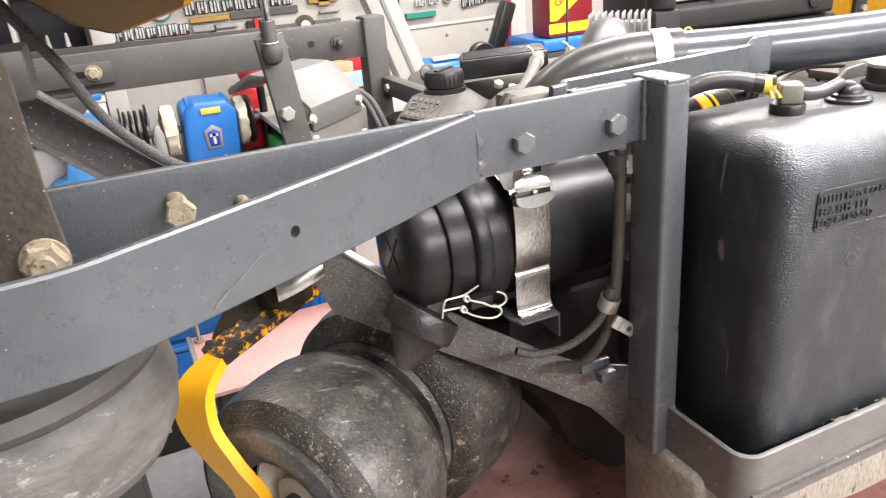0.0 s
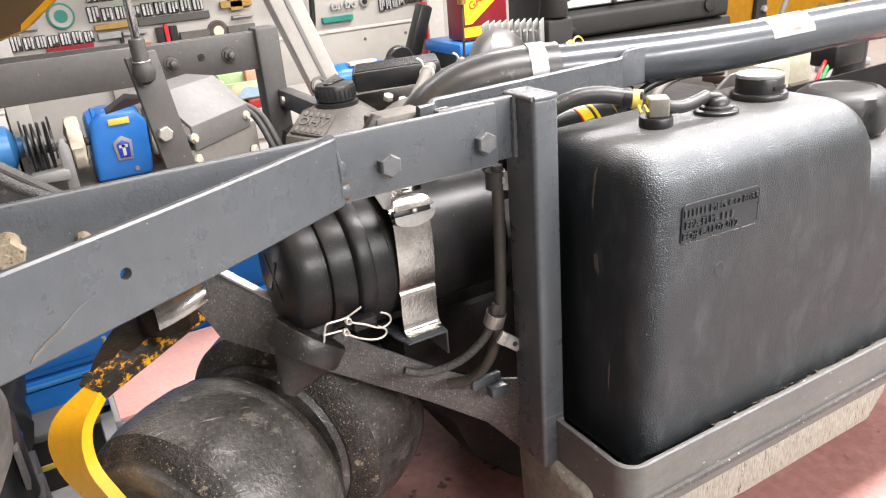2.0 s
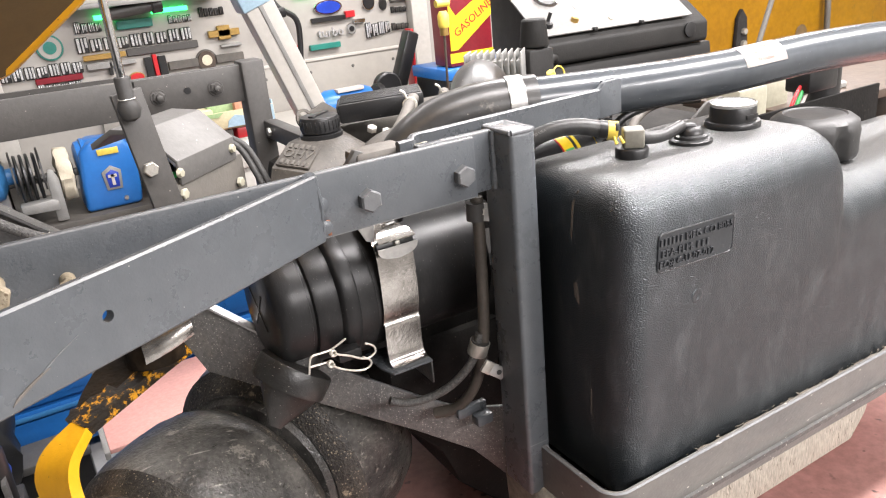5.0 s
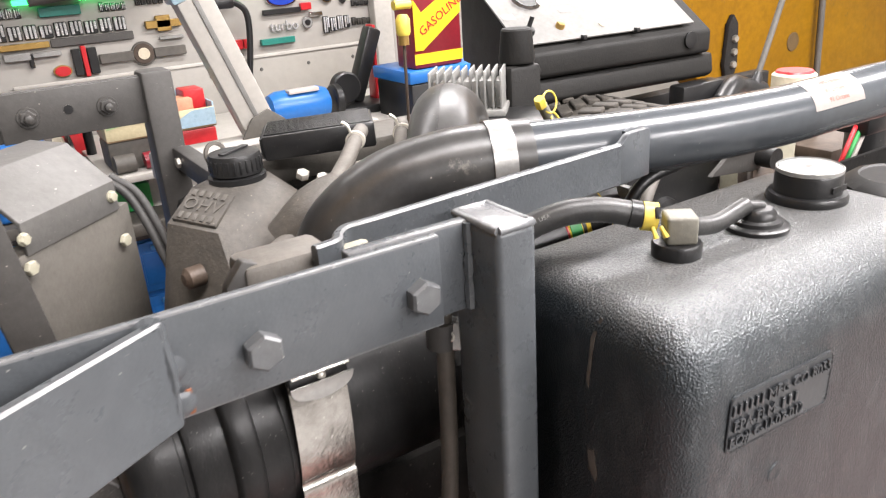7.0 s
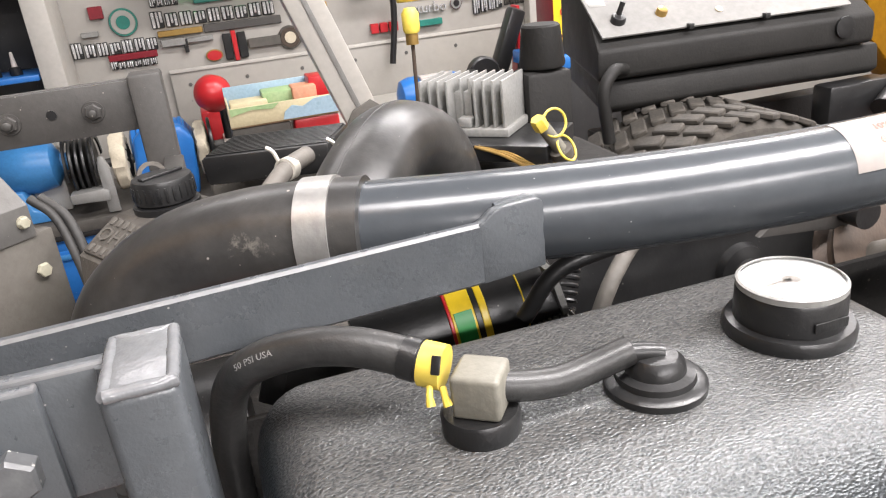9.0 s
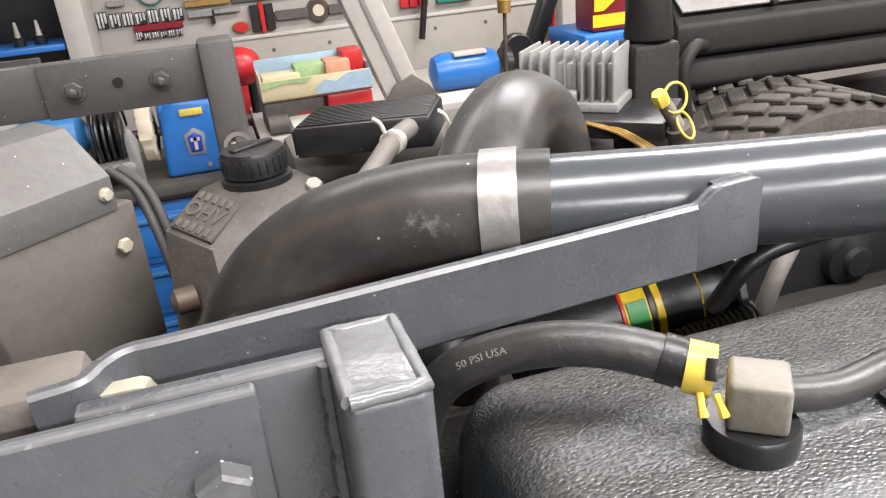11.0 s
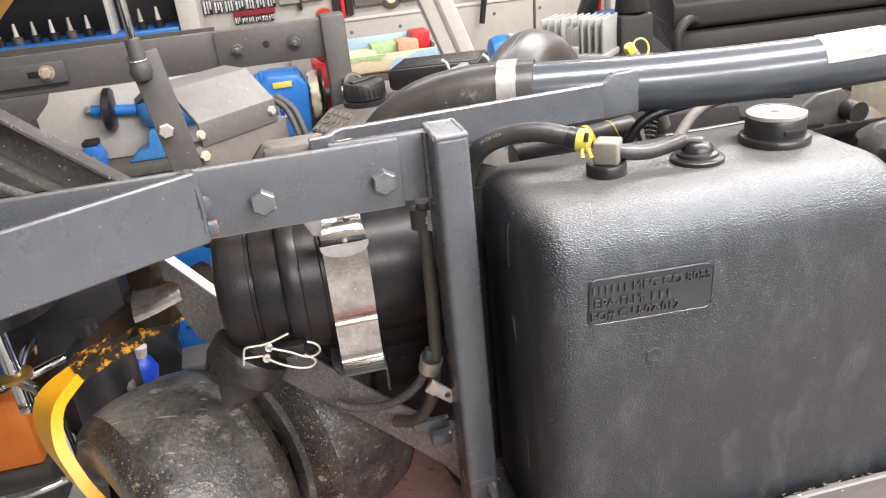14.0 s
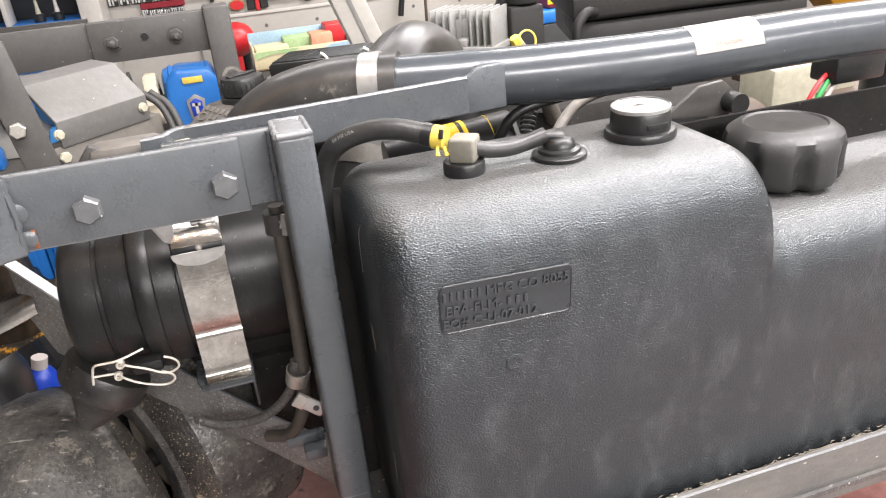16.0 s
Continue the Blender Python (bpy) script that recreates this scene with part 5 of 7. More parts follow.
# sloping channel and cable at the tail
channel_way = [(-0.25, 1.07, 0.743), (0.11, 1.07, 0.423)]
channel = thing("sloping_channel", (-0.07, 1.07, 0.58), "dark oily channel iron sloping down to the beam", "channel iron")
part("web", sweep(channel_way, [(-0.02, -0.03), (-0.02, 0.03), (-0.016, 0.03), (-0.016, -0.03)]), GREY_DIRTY, channel)
for sg in (-1, 1):
    part("flange", sweep(channel_way, [(-0.0158, sg * 0.026), (-0.0158, sg * 0.03), (0.02, sg * 0.03), (0.02, sg * 0.026)]), GREY_DIRTY, channel)
single("control_cable", tube(smooth_path([(-0.06, 0.75, 0.76), (-0.024, 0.75, 0.698), (-0.002, 0.75, 0.662), (0.02, 0.75, 0.615), (0.052, 0.75, 0.577), (0.084, 0.75, 0.552), (0.12, 0.76, 0.53), (0.165, 0.80, 0.49), (0.196, 0.862, 0.46), (0.212, 0.874, 0.45)], 6), 0.0052, 14), BRAID, "ribbed dark control cable", "cable")
hinge = thing("hinge", (-0.03, 0.41, 0.57), "dark steel hinge strap with a large dirty bolt", "hinge")
part("hinge_strap", prism([(-0.085, 0.57), (-0.011, 0.57), (-0.009, 0.60), (-0.012, 0.64), (-0.013, 0.70), (-0.03, 0.78), (-0.085, 0.78)], 0.405, 0.413, "xz", 0.001), CAKED, hinge)
part("large_bolt", join(hexagon((-0.021, 0.404, 0.604), (0, -1, 0), 0.020, 0.009, 0.0125), lathe([(0.006, 0), (0.006, 0.006)], (-0.021, 0.395, 0.604), (0, -1, 0), 14)), YELLOW_ZINC, hinge, "large dirty hex bolt")
single("hydraulic_block", box((-0.10, 0.60, 0.657), (-0.018, 0.67, 0.693), 0.003), GREY_FAR, "grey metal block at the tail hinge", "bracket")
bumper = thing("tail_bumper", (-0.072, 0.460, 0.452), "round worn grey rubber bumper under the tail bar", "bumper")
part("drum", lathe([(0.02, 0.0), (0.070, 0.0), (0.088, 0.008), (0.098, 0.026), (0.102, 0.050), (0.099, 0.066), (0.094, 0.072), (0.02, 0.073)], (-0.072, 0.460, 0.452), seg=64), WORN_RUBBER, bumper)
part("top_ring", lathe([(0.070, 0.0735), (0.096, 0.0735), (0.099, 0.079), (0.096, 0.0875), (0.070, 0.090)], (-0.072, 0.460, 0.452), seg=64), GREY_FAR, bumper, "flat grey metal ring")
hopper = thing("hopper", (0.0, 0.72, 0.70), "raised yellow mower body with a rounded corner", "mower body")
# Grimy brown also carries the underside's shade; right-hand faces stay bright yellow.
hop = part("body_shell", prism([(0.046, 0.691), (0.016, 0.702), (-0.009, 0.723), (-0.087, 0.819), (-0.53, 1.21), (0.44, 1.21), (0.255, 0.897), (0.166, 0.757), (0.103, 0.707)], 0.647, 0.80, "xz", 0.006), YELLOW_GRIME_SHADE, hopper)
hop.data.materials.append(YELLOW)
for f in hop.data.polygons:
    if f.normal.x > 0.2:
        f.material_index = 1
for v in hop.data.vertices:
    v.co.y -= 0.8 * max(0.0, v.co.z)
part("shell_bolt", hexagon((0.0316, 0.598, 0.759), (0, -0.8, -0.6), 0.014, 0.006), ZINC, hopper)

# ---- engine ----
engine = thing("engine", (0.66, 0.97, 0.2), "dusty black mower engine between the frame beams", "engine")
part("block", box((0.43, 0.885, 0.25), (0.98, 1.16, 0.485), 0.02), DARK, engine)
# Added block that closes the dark gap behind the engine.
part("rear_filler", box((0.985, 0.885, 0.22), (1.16, 1.04, 0.46), 0.015), DARK, engine)
# The plate's black colour stands in for shade between pipe and tank.
guard_plate = part("guard_plate", prism([(0.80, 0.20), (1.14, 0.20), (1.14, 0.452), (1.10, 0.460), (0.84, 0.460), (0.80, 0.43)], 0.868, 0.880, "xz", 0.004), BLACK, engine, "plate on the engine's side, blackened for the gap's shade")
part("plate_boss", lathe([(0.030, 0), (0.028, 0.010), (0.016, 0.014), (0.014, 0.020), (0.004, 0.021)], (1.02, 0.868, 0.385), (0, -1, 0), 28), BLACK, guard_plate)
part("shroud", box((0.56, 0.66, 0.20), (1.30, 0.88, 0.36), 0.02), DARK, engine)
# Added dark filler for the black shade between air cleaner and post.
part("shade_filler", box((0.345, 0.70, 0.312), (0.66, 0.88, 0.40), 0.02), DARK, engine)
part("gear_casing", prism([(0.400, 0.33), (0.66, 0.33), (0.66, 0.05), (0.555, 0.03), (0.482, 0.105), (0.458, 0.17), (0.416, 0.216), (0.400, 0.262)], 0.69, 0.87, "xz", 0.01), DARK, engine)
OHV = basis((0.415, 0.9325, 0.528), (0.60, -0.80, -0.11), (0.70, 0.30, 0.40))
cover = bmesh.new()
for v in [OHV @ Vector((a * 0.030, b * 0.025, -0.003)) for a in (-1, 1) for b in (-1, 1)]:
    cover.verts.new(v)
for k in range(16):
    cover.verts.new((0.464 + 0.033 * math.cos(k * math.pi / 8), 0.960 + 0.033 * math.sin(k * math.pi / 8), 0.5425))
for v in ((0.372, 0.905, 0.40), (0.365, 0.99, 0.40), (0.42, 0.855, 0.40), (0.545, 0.875, 0.40), (0.545, 1.03, 0.40), (0.525, 0.90, 0.515), (0.525, 1.01, 0.515)):
    cover.verts.new(v)
bmesh.ops.convex_hull(cover, input=cover.verts[:])
valve_cover = part("valve_cover", cover, PLASTIC_WARM, engine, "dusty valve cover with raised letters")
part("badge", box((-0.026, -0.021, -0.005), (0.026, 0.021, 0.002), 0.002, m=OHV), PLASTIC_WARM, valve_cover)
part("badge_letters", writing("OHV", 0.021, OHV @ Matrix.Translation((0, 0, 0.002)), 0.0016), SHEET_DIRTY, valve_cover, "raised letters")
for side in (-1, 1):
    for k in range(5):
        part("badge_tooth", box((-0.020 + k * 0.0088, side * 0.0150 - 0.004, 0.0015), (-0.0152 + k * 0.0088, side * 0.0150 + 0.004, 0.0036), 0.0004, m=OHV), SHEET_DIRTY, valve_cover)
oilcap = part("oil_cap", lathe([(0.030, -0.008), (0.030, -0.001), (0.025, 0.0), (0.0272, 0.002), (0.0272, 0.019), (0.026, 0.0225), (0.0215, 0.0235), (0.001, 0.0235)], (0.462, 0.958, 0.549), seg=40), BLACK, engine, "ribbed black oil filler cap")
part("cap_grip", box((-0.021, -0.004, 0), (0.021, 0.004, 0.0026), 0.001, m=pose(0.462, 0.958, 0.5724, 0, 0, 35)), BLACK, oilcap)
for k in range(26):
    a = 2 * math.pi * k / 26
    part("cap_rib", box((0.0267, -0.0012, 0.005), (0.0281, 0.0012, 0.018), 0.0003, m=pose(0.462, 0.958, 0.549, 0, 0, math.degrees(a))), BLACK, oilcap)
part("cap_loop", lathe([(0.010, -0.0015), (0.014, -0.0015), (0.014, 0.0015), (0.010, 0.0015)], (0.452, 0.99, 0.565), (0.3, -0.9, 0.2), 20, caps=False), PLASTIC_WARM, oilcap)
M_COIL = basis((0.572, 0.985, 0.566), (0.90, -0.42, 0.05), (0.42, 0.90, 0))
coil = part("ignition_box", box((-0.062, -0.038, -0.014), (0.062, 0.038, 0.014), 0.003, 2, m=M_COIL), BLACK, engine, "finned black ignition box")
for k in range(12):
    part("box_fin", box((-0.0645, -0.034 + k * 0.0058, -0.011), (-0.0615, -0.031 + k * 0.0058, 0.011), 0.0004, m=M_COIL), BLACK, coil)
for k in range(13):
    part("top_rib", box((-0.059, -0.0345 + k * 0.0056, 0.0138), (0.059, -0.0318 + k * 0.0056, 0.0154), 0.0004, 1, m=M_COIL), BLACK, coil)
for p0, r in (([(0.590, 0.915, 0.578), (0.568, 0.885, 0.577), (0.545, 0.865, 0.562), (0.516, 0.85, 0.541), (0.482, 0.845, 0.514), (0.43, 0.84, 0.488), (0.39, 0.83, 0.46)], 0.0082), ([(0.632, 0.90, 0.580), (0.618, 0.875, 0.578), (0.60, 0.85, 0.560), (0.585, 0.84, 0.53)], 0.0082)):
    h0 = part("breather_hose", tube(smooth_path(p0, 6), r, 18), HOSE_GREY, engine, "dusty grey breather hose")
    c = Vector(p0[1])
    part("spring_clip", tube([c + Vector((0.004, 0.006, -0.001)), c - Vector((0.002, 0.003, 0))], r + 0.0018, 20), WIRE, h0)
    part("clip_tang", tube(smooth_path([c + Vector((-0.006, -0.004, r + 0.001)), c + Vector((-0.009, -0.003, r + 0.009)), c + Vector((-0.014, -0.001, r + 0.013))], 4), 0.0017, 8), WIRE, h0)
part("manifold", tube(smooth_path([(0.47, 0.86, 0.50), (0.50, 0.85, 0.53), (0.54, 0.86, 0.535), (0.60, 0.90, 0.53)], 5), 0.022, 18), PLASTIC_WARM, engine)
for k in range(7):
    rng = random.Random(40 + k)
    part("engine_bolt", hexagon((0.50 + 0.02 * k, 0.862 + 0.02 * rng.random(), 0.545 + 0.012 * rng.random()), (0, -0.5, 1), 0.012, 0.006), ZINC, engine)
part("pale_cover", box((0.50, 1.04, 0.50), (0.86, 1.13, 0.535), 0.008), SHEET_DIRTY, engine)
part("starter_bolt", lathe([(0.011, 0), (0.011, 0.016), (0.006, 0.02)], (0.395, 0.905, 0.47), (-1, -0.2, 0), 16), COPPER_BROWN, engine)

clip_block = thing("cable_stop", (0.39, 0.548, 0.58), "grey cable stop block beside an ivory nut", "cable stop")
part("stop_block", box((0.335, 0.545, 0.585), (0.385, 0.575, 0.613), 0.005), HOSE_GREY, clip_block)
part("stop_plate", prism([(0.318, 0.575), (0.345, 0.575), (0.345, 0.612), (0.336, 0.616), (0.326, 0.604)], 0.548, 0.556, "xz", 0.001), GREY_FAR, clip_block)
part("ivory_nut", hexagon((0.392, 0.546, 0.603), (1, -0.2, 0.1), 0.013, 0.014), IVORY, clip_block)

# regulator with cooling fins
RX = Vector((0.735, -0.678, 0)).normalized()
RY = Vector((0.678, 0.735, 0)).normalized()
R = Matrix.Translation((0.7145, 0.975, 0)) @ Matrix((RX, RY, (0, 0, 1))).transposed().to_4x4()
reg = thing("voltage_regulator", (0.76, 0.95, 0.56), "cast aluminium voltage regulator with upright cooling fins", "regulator")


def r_box(lo, hi, bev=0.001):
    b = box(lo, hi, bev)
    bmesh.ops.transform(b, matrix=R, verts=b.verts[:])
    return b


part("base_plate", r_box((-0.004, -0.004, 0.562), (0.094, 0.062, 0.570)), ALU, reg)
part("core", r_box((0.0, 0.016, 0.570), (0.089, 0.050, 0.602)), ALU, reg)
for k in range(10):
    x = 0.0008 + k * 0.0096
    part("fin", r_box((x, 0.0 if k not in (4, 5) else 0.012, 0.569), (x + 0.0026, 0.058, 0.6155), 0.0006), ALU, reg)
part("fin_bolt", r_box((0.041, -0.002, 0.570), (0.055, 0.012, 0.580), 0.002), ALU, reg)
part("regulator_bracket", r_box((0.0, -0.03, 0.545), (0.14, 0.06, 0.5615), 0.002), BLACK, reg, "black sheet bracket")
for d in (0, 0.004, 0.008):
    part("copper_wire", tube(smooth_path([(0.745 + d, 0.905, 0.56), (0.765 + d, 0.88, 0.553), (0.79 + d, 0.86, 0.535)], 4), 0.0016, 8), BRASS, reg)
cup = thing("grey_canister", (0.846, 0.967, 0.47), "dark grey brown canister with a tapered cap", "canister")
part("canister_body", box((0.820, 0.946, 0.47), (0.870, 0.990, 0.611), 0.006), CONSOLE, cup)
part("tapered_cap", lathe([(0.0225, 0), (0.0235, 0.003), (0.0195, 0.040), (0.0175, 0.042)], (0.846, 0.967, 0.613), seg=28), CONSOLE, cup)

plug = thing("dipstick", (0.80, 0.855, 0.54), "yellow topped dipstick with wire rings", "dipstick")
part("dip_head", hexagon((0.792, 0.855, 0.580), (-0.5, -0.2, 0.8), 0.012, 0.012), CLIP_YELLOW, plug)
part("dip_neck", tube([(0.812, 0.862, 0.556), (0.793, 0.855, 0.581)], 0.0062, 14), KHAKI, plug)
for c, ax in (((0.804, 0.855, 0.583), (0.2, -1, 0.2)), ((0.815, 0.855, 0.558), (0.5, -0.7, 0.5))):
    cc, aa = Vector(c), Vector(ax).normalized()
    u = aa.orthogonal().normalized()
    v = aa.cross(u)
    part("pull_ring", tube([cc + 0.0125 * (u * math.cos(2 * math.pi * i / 24) + v * math.sin(2 * math.pi * i / 24)) for i in range(25)], 0.0012, 8), CLIP_YELLOW, plug)
part("dip_tube", tube([(0.812, 0.862, 0.556), (0.85, 0.88, 0.47)], 0.011, 14), PLASTIC_WARM, plug)

# oil filter and springs seen under the pipe
filt = thing("oil_filter", (0.62, 0.64, 0.50), "black oil filter with a yellow and green label", "oil filter")
FA = Vector((1, -0.05, 0.10)).normalized()
F0 = Vector((0.572, 0.655, 0.518))


def ring_of(a, b, r, m, name, label=""):
    return part(name, lathe([(r - 0.0004, 0), (r, 0.0004), (r, b - a - 0.0004), (r - 0.0004, b - a)], F0 + FA * a, FA, 36), m, filt, label)


ring_of(0.0, 0.055, 0.031, BLACK, "filter_can")
ring_of(0.055, 0.057, 0.0313, RED, "red_stripe")
ring_of(0.057, 0.071, 0.0313, CAN_YELLOW, "label_yellow")
ring_of(0.071, 0.0745, 0.0313, BLACK, "label_black")
ring_of(0.0745, 0.079, 0.0315, CAN_YELLOW, "label_stripe")
ring_of(0.079, 0.125, 0.0305, BLACK, "filter_shoulder")
ring_of(0.101, 0.102, 0.0309, CAN_YELLOW, "seal_ring")
part("label_green", sweep([F0 + FA * 0.0585, F0 + FA * 0.0695], [(0.0317 * math.cos(radians(a)), 0.0338 * math.sin(radians(a))) for a in range(-12, 40, 4)] + [(0.0312 * math.cos(radians(a)), 0.0330 * math.sin(radians(a))) for a in range(36, -16, -4)]), GREEN, filt)
single("silver_lever", sweep(smooth_path([(0.685, 0.622, 0.562), (0.690, 0.622, 0.545), (0.700, 0.622, 0.51)], 4), [(-0.007, -0.002), (0.007, -0.002), (0.007, 0.002), (-0.007, 0.002)]), ALU, "bright cast lever under the pipe", "lever")


def coil_spring(a, b, r, wire, turns):
    a, b = Vector(a), Vector(b)
    d = (b - a).normalized()
    u = d.orthogonal().normalized()
    v = d.cross(u)
    n = turns * 12
    return tube([a.lerp(b, i / n) + r * (u * math.cos(2 * math.pi * i / 12) + v * math.sin(2 * math.pi * i / 12)) for i in range(n + 1)], wire, 6)


single("coil_spring", coil_spring((0.705, 0.645, 0.515), (0.735, 0.68, 0.57), 0.007, 0.0014, 14), BLACK, "black coil spring under the pipe", "spring", "coil springs")
single("coil_spring", coil_spring((0.655, 0.618, 0.520), (0.70, 0.615, 0.528), 0.005, 0.0011, 14), HOSE_GREY, "grey coil spring beside the filter", "spring", "coil springs")
single("wire_guard", tube(smooth_path([(0.72, 0.64, 0.49), (0.745, 0.65, 0.53), (0.775, 0.66, 0.553), (0.82, 0.665, 0.56), (0.88, 0.66, 0.555)], 6), 0.0055, 12), HOSE_GREY, "grey curved cable behind the tank", "cable")
single("black_loop", tube(smooth_path([(0.66, 0.60, 0.545), (0.68, 0.595, 0.572), (0.72, 0.59, 0.582), (0.78, 0.60, 0.580), (0.86, 0.62, 0.575)], 6), 0.005, 12), BLACK, "black cable loop behind the tank", "cable")
pulley = thing("pulley", (0.97, 0.69, 0.44), "brown dusty belt pulley behind the tank", "pulley")
part("sheave", lathe([(0.012, -0.012), (0.045, -0.012), (0.05, -0.01), (0.043, -0.002), (0.043, 0.002), (0.05, 0.01), (0.045, 0.012), (0.012, 0.012)], (1.010, 0.700, 0.462), (0.2, -0.9, 0.5), 40), COPPER_BROWN, pulley)
part("hub", lathe([(0.014, 0), (0.014, 0.022), (0.010, 0.025)], (1.010, 0.690, 0.467), (0.2, -0.9, 0.5), 20), SHEET_DIRTY, pulley)
bell = thing("throttle_lever", (0.94, 0.70, 0.49), "grey lever arm and rod behind the tank", "lever")
part("lever_plate", prism([(0.90, 0.505), (0.945, 0.535), (0.975, 0.538), (1.0, 0.515), (0.985, 0.495), (0.95, 0.50)], 0.70, 0.706, "xz", 0.001), GREY_FAR, bell)
part("lever_boss", lathe([(0.012, 0), (0.012, 0.02)], (0.985, 0.70, 0.513), (0, -1, 0), 18), PLASTIC, bell)
jar = thing("pale_reservoir", (1.15, 0.80, 0.42), "pale greenish plastic reservoir beside the engine", "reservoir")
part("reservoir_body", box((1.112, 0.78, 0.40), (1.183, 0.85, 0.515), 0.006), IVORY, jar)
part("filler_neck", box((1.19, 0.80, 0.44), (1.265, 0.86, 0.5345), 0.006), IVORY, jar)
part("reservoir_cap", lathe([(0.030, 0), (0.030, 0.022), (0.027, 0.025)], (1.236, 0.83, 0.535), seg=26), CREAM, jar)
part("red_top", lathe([(0.026, 0), (0.024, 0.003)], (1.236, 0.83, 0.5602), seg=26), RED, jar)
bracket = thing("rusty_bracket", (1.26, 0.82, 0.4), "brown steel step bracket beside the pipe", "bracket")
part("step_top", box((1.20, 0.74, 0.452), (1.85, 0.98, 0.468), 0.002), COPPER_BROWN, bracket)
part("lower_step", box((1.31, 0.76, 0.36), (1.85, 0.96, 0.374), 0.002), COPPER_BROWN, bracket)
part("back_sheet", box((1.30, 0.962, 0.10), (1.85, 0.972, 0.451), 0.001), BLACK, bracket)
part("slotted_link", prism([(1.33, 0.80), (1.43, 0.80), (1.44, 0.81), (1.44, 0.83), (1.43, 0.84), (1.33, 0.84), (1.32, 0.83), (1.32, 0.81)], 0.4685, 0.478, "xy", 0.001), ALU, bracket)
part("step_leg", box((1.215, 0.77, 0.30), (1.29, 0.86, 0.452), 0.003), BLACK, bracket)
part("pipe_stand", lathe([(0.026, 0), (0.026, 0.08)], (1.205, 0.70, 0.47), seg=24), BLACK, bracket)
for k, m in enumerate((RED, GREEN, PAPER)):
    single("loose_wire", tube(smooth_path([(1.02 + 0.012 * k, 0.63, 0.50), (1.04 + 0.012 * k, 0.63, 0.535), (1.07 + 0.012 * k, 0.64, 0.55)], 5), 0.0026, 10), m, ("red", "green", "white")[k] + " insulated wire behind the tank", "wire", "loose wires")
single("wire_connector", box((1.055, 0.62, 0.535), (1.12, 0.66, 0.565), 0.004), BLACK, "black multi-pin wire connector", "connector")

# ---- drive tyre ----
WR, WC = 0.232, Vector((1.19, 1.165, 0.252))
drive = thing("drive_wheel", (WC.x, WC.y, DECK), "dusty drive wheel with a blocky tread", "wheel")
tread = part("drive_tyre", lathe([(0.12, -0.10), (0.19, -0.105), (0.215, -0.098), (0.224, -0.085), (0.2265, 0.0), (0.224, 0.085), (0.215, 0.098), (0.19, 0.105), (0.12, 0.10)], WC, (0, 1, 0), 72, caps=False), TYRE_TREAD, drive)
part("drive_rim", lathe([(0.03, -0.06), (0.11, -0.07), (0.122, -0.095), (0.122, 0.095), (0.11, 0.07), (0.03, 0.06)], WC, (0, 1, 0), 40), IVORY, drive)
lug = box((-0.011, -0.021, 0), (0.011, 0.021, 0.009), 0.002, 1)
lug_mesh = finish(lug, "tread_block", TYRE_TREAD)
for k in range(44):
    for j, off in enumerate((-0.076, -0.026, 0.026, 0.076)):
        a = 2 * math.pi * (k + 0.5 * (j % 2)) / 44
        ob = new("tread_block", lug_mesh)
        ob.parent = tread
        m = Matrix.Translation(Vector((0, off, 0)) + Vector((math.sin(a), 0, math.cos(a))) * 0.2245) @ Matrix.Rotation(a, 4, "Y") @ Matrix.Rotation(radians(28 if off < 0 else -28), 4, "Z")
        ob.matrix_local = Matrix.Translation(WC - base_of(tread)) @ m

# ---- control console and yellow body ----
CA, CB = Vector((1.062, 1.225, 0.567)), Vector((1.475, 1.190, 0.567))
CX = (CB - CA).normalized()
CN = Vector((CX.y, -CX.x, 0)).normalized()
con = thing("control_console", (1.3, 1.4, 0.4), "black plastic control console with a white switch panel", "console")
W = (CB - CA).length


def c_prism(points, x0, x1, bev=0.004, rake=0.0):
    """A profile of (depth back, height) along the console's front edge."""
    b = prism(points, x0, x1, "yz", bev)
    for v in b.verts:
        if v.co.x < 0.1:
            v.co.x += rake * v.co.y
    bmesh.ops.transform(b, matrix=Matrix.Translation(CA) @ Matrix((CX, -CN, (0, 0, 1))).transposed().to_4x4(), verts=b.verts[:])
    return b


part("console_body", c_prism([(0.0, 0.004), (0.0, -0.036), (0.008, -0.041), (0.31, -0.041), (0.31, 0.21), (0.285, 0.195)], -0.012, W + 0.03, 0.006, 0.22), CONSOLE, con)
part("lower_body", c_prism([(0.012, -0.043), (0.006, -0.082), (0.022, -0.092), (0.30, -0.092), (0.30, -0.043)], 0.0, W + 0.05, 0.006, 0.22), CONSOLE, con)
panel = part("switch_panel", c_prism([(0.010, 0.0185), (0.285, 0.200), (0.283, 0.203), (0.008, 0.0215)], 0.0, W - 0.01, 0.0008), PANEL_WHITE, con, "white enamelled switch panel")
PN = Vector((0, -0.55, 0.83))


def on_panel(u, v):
    return CA + CX * u - CN * (0.009 + v * 0.83) + Vector((0, 0, 0.021 + v * 0.55))


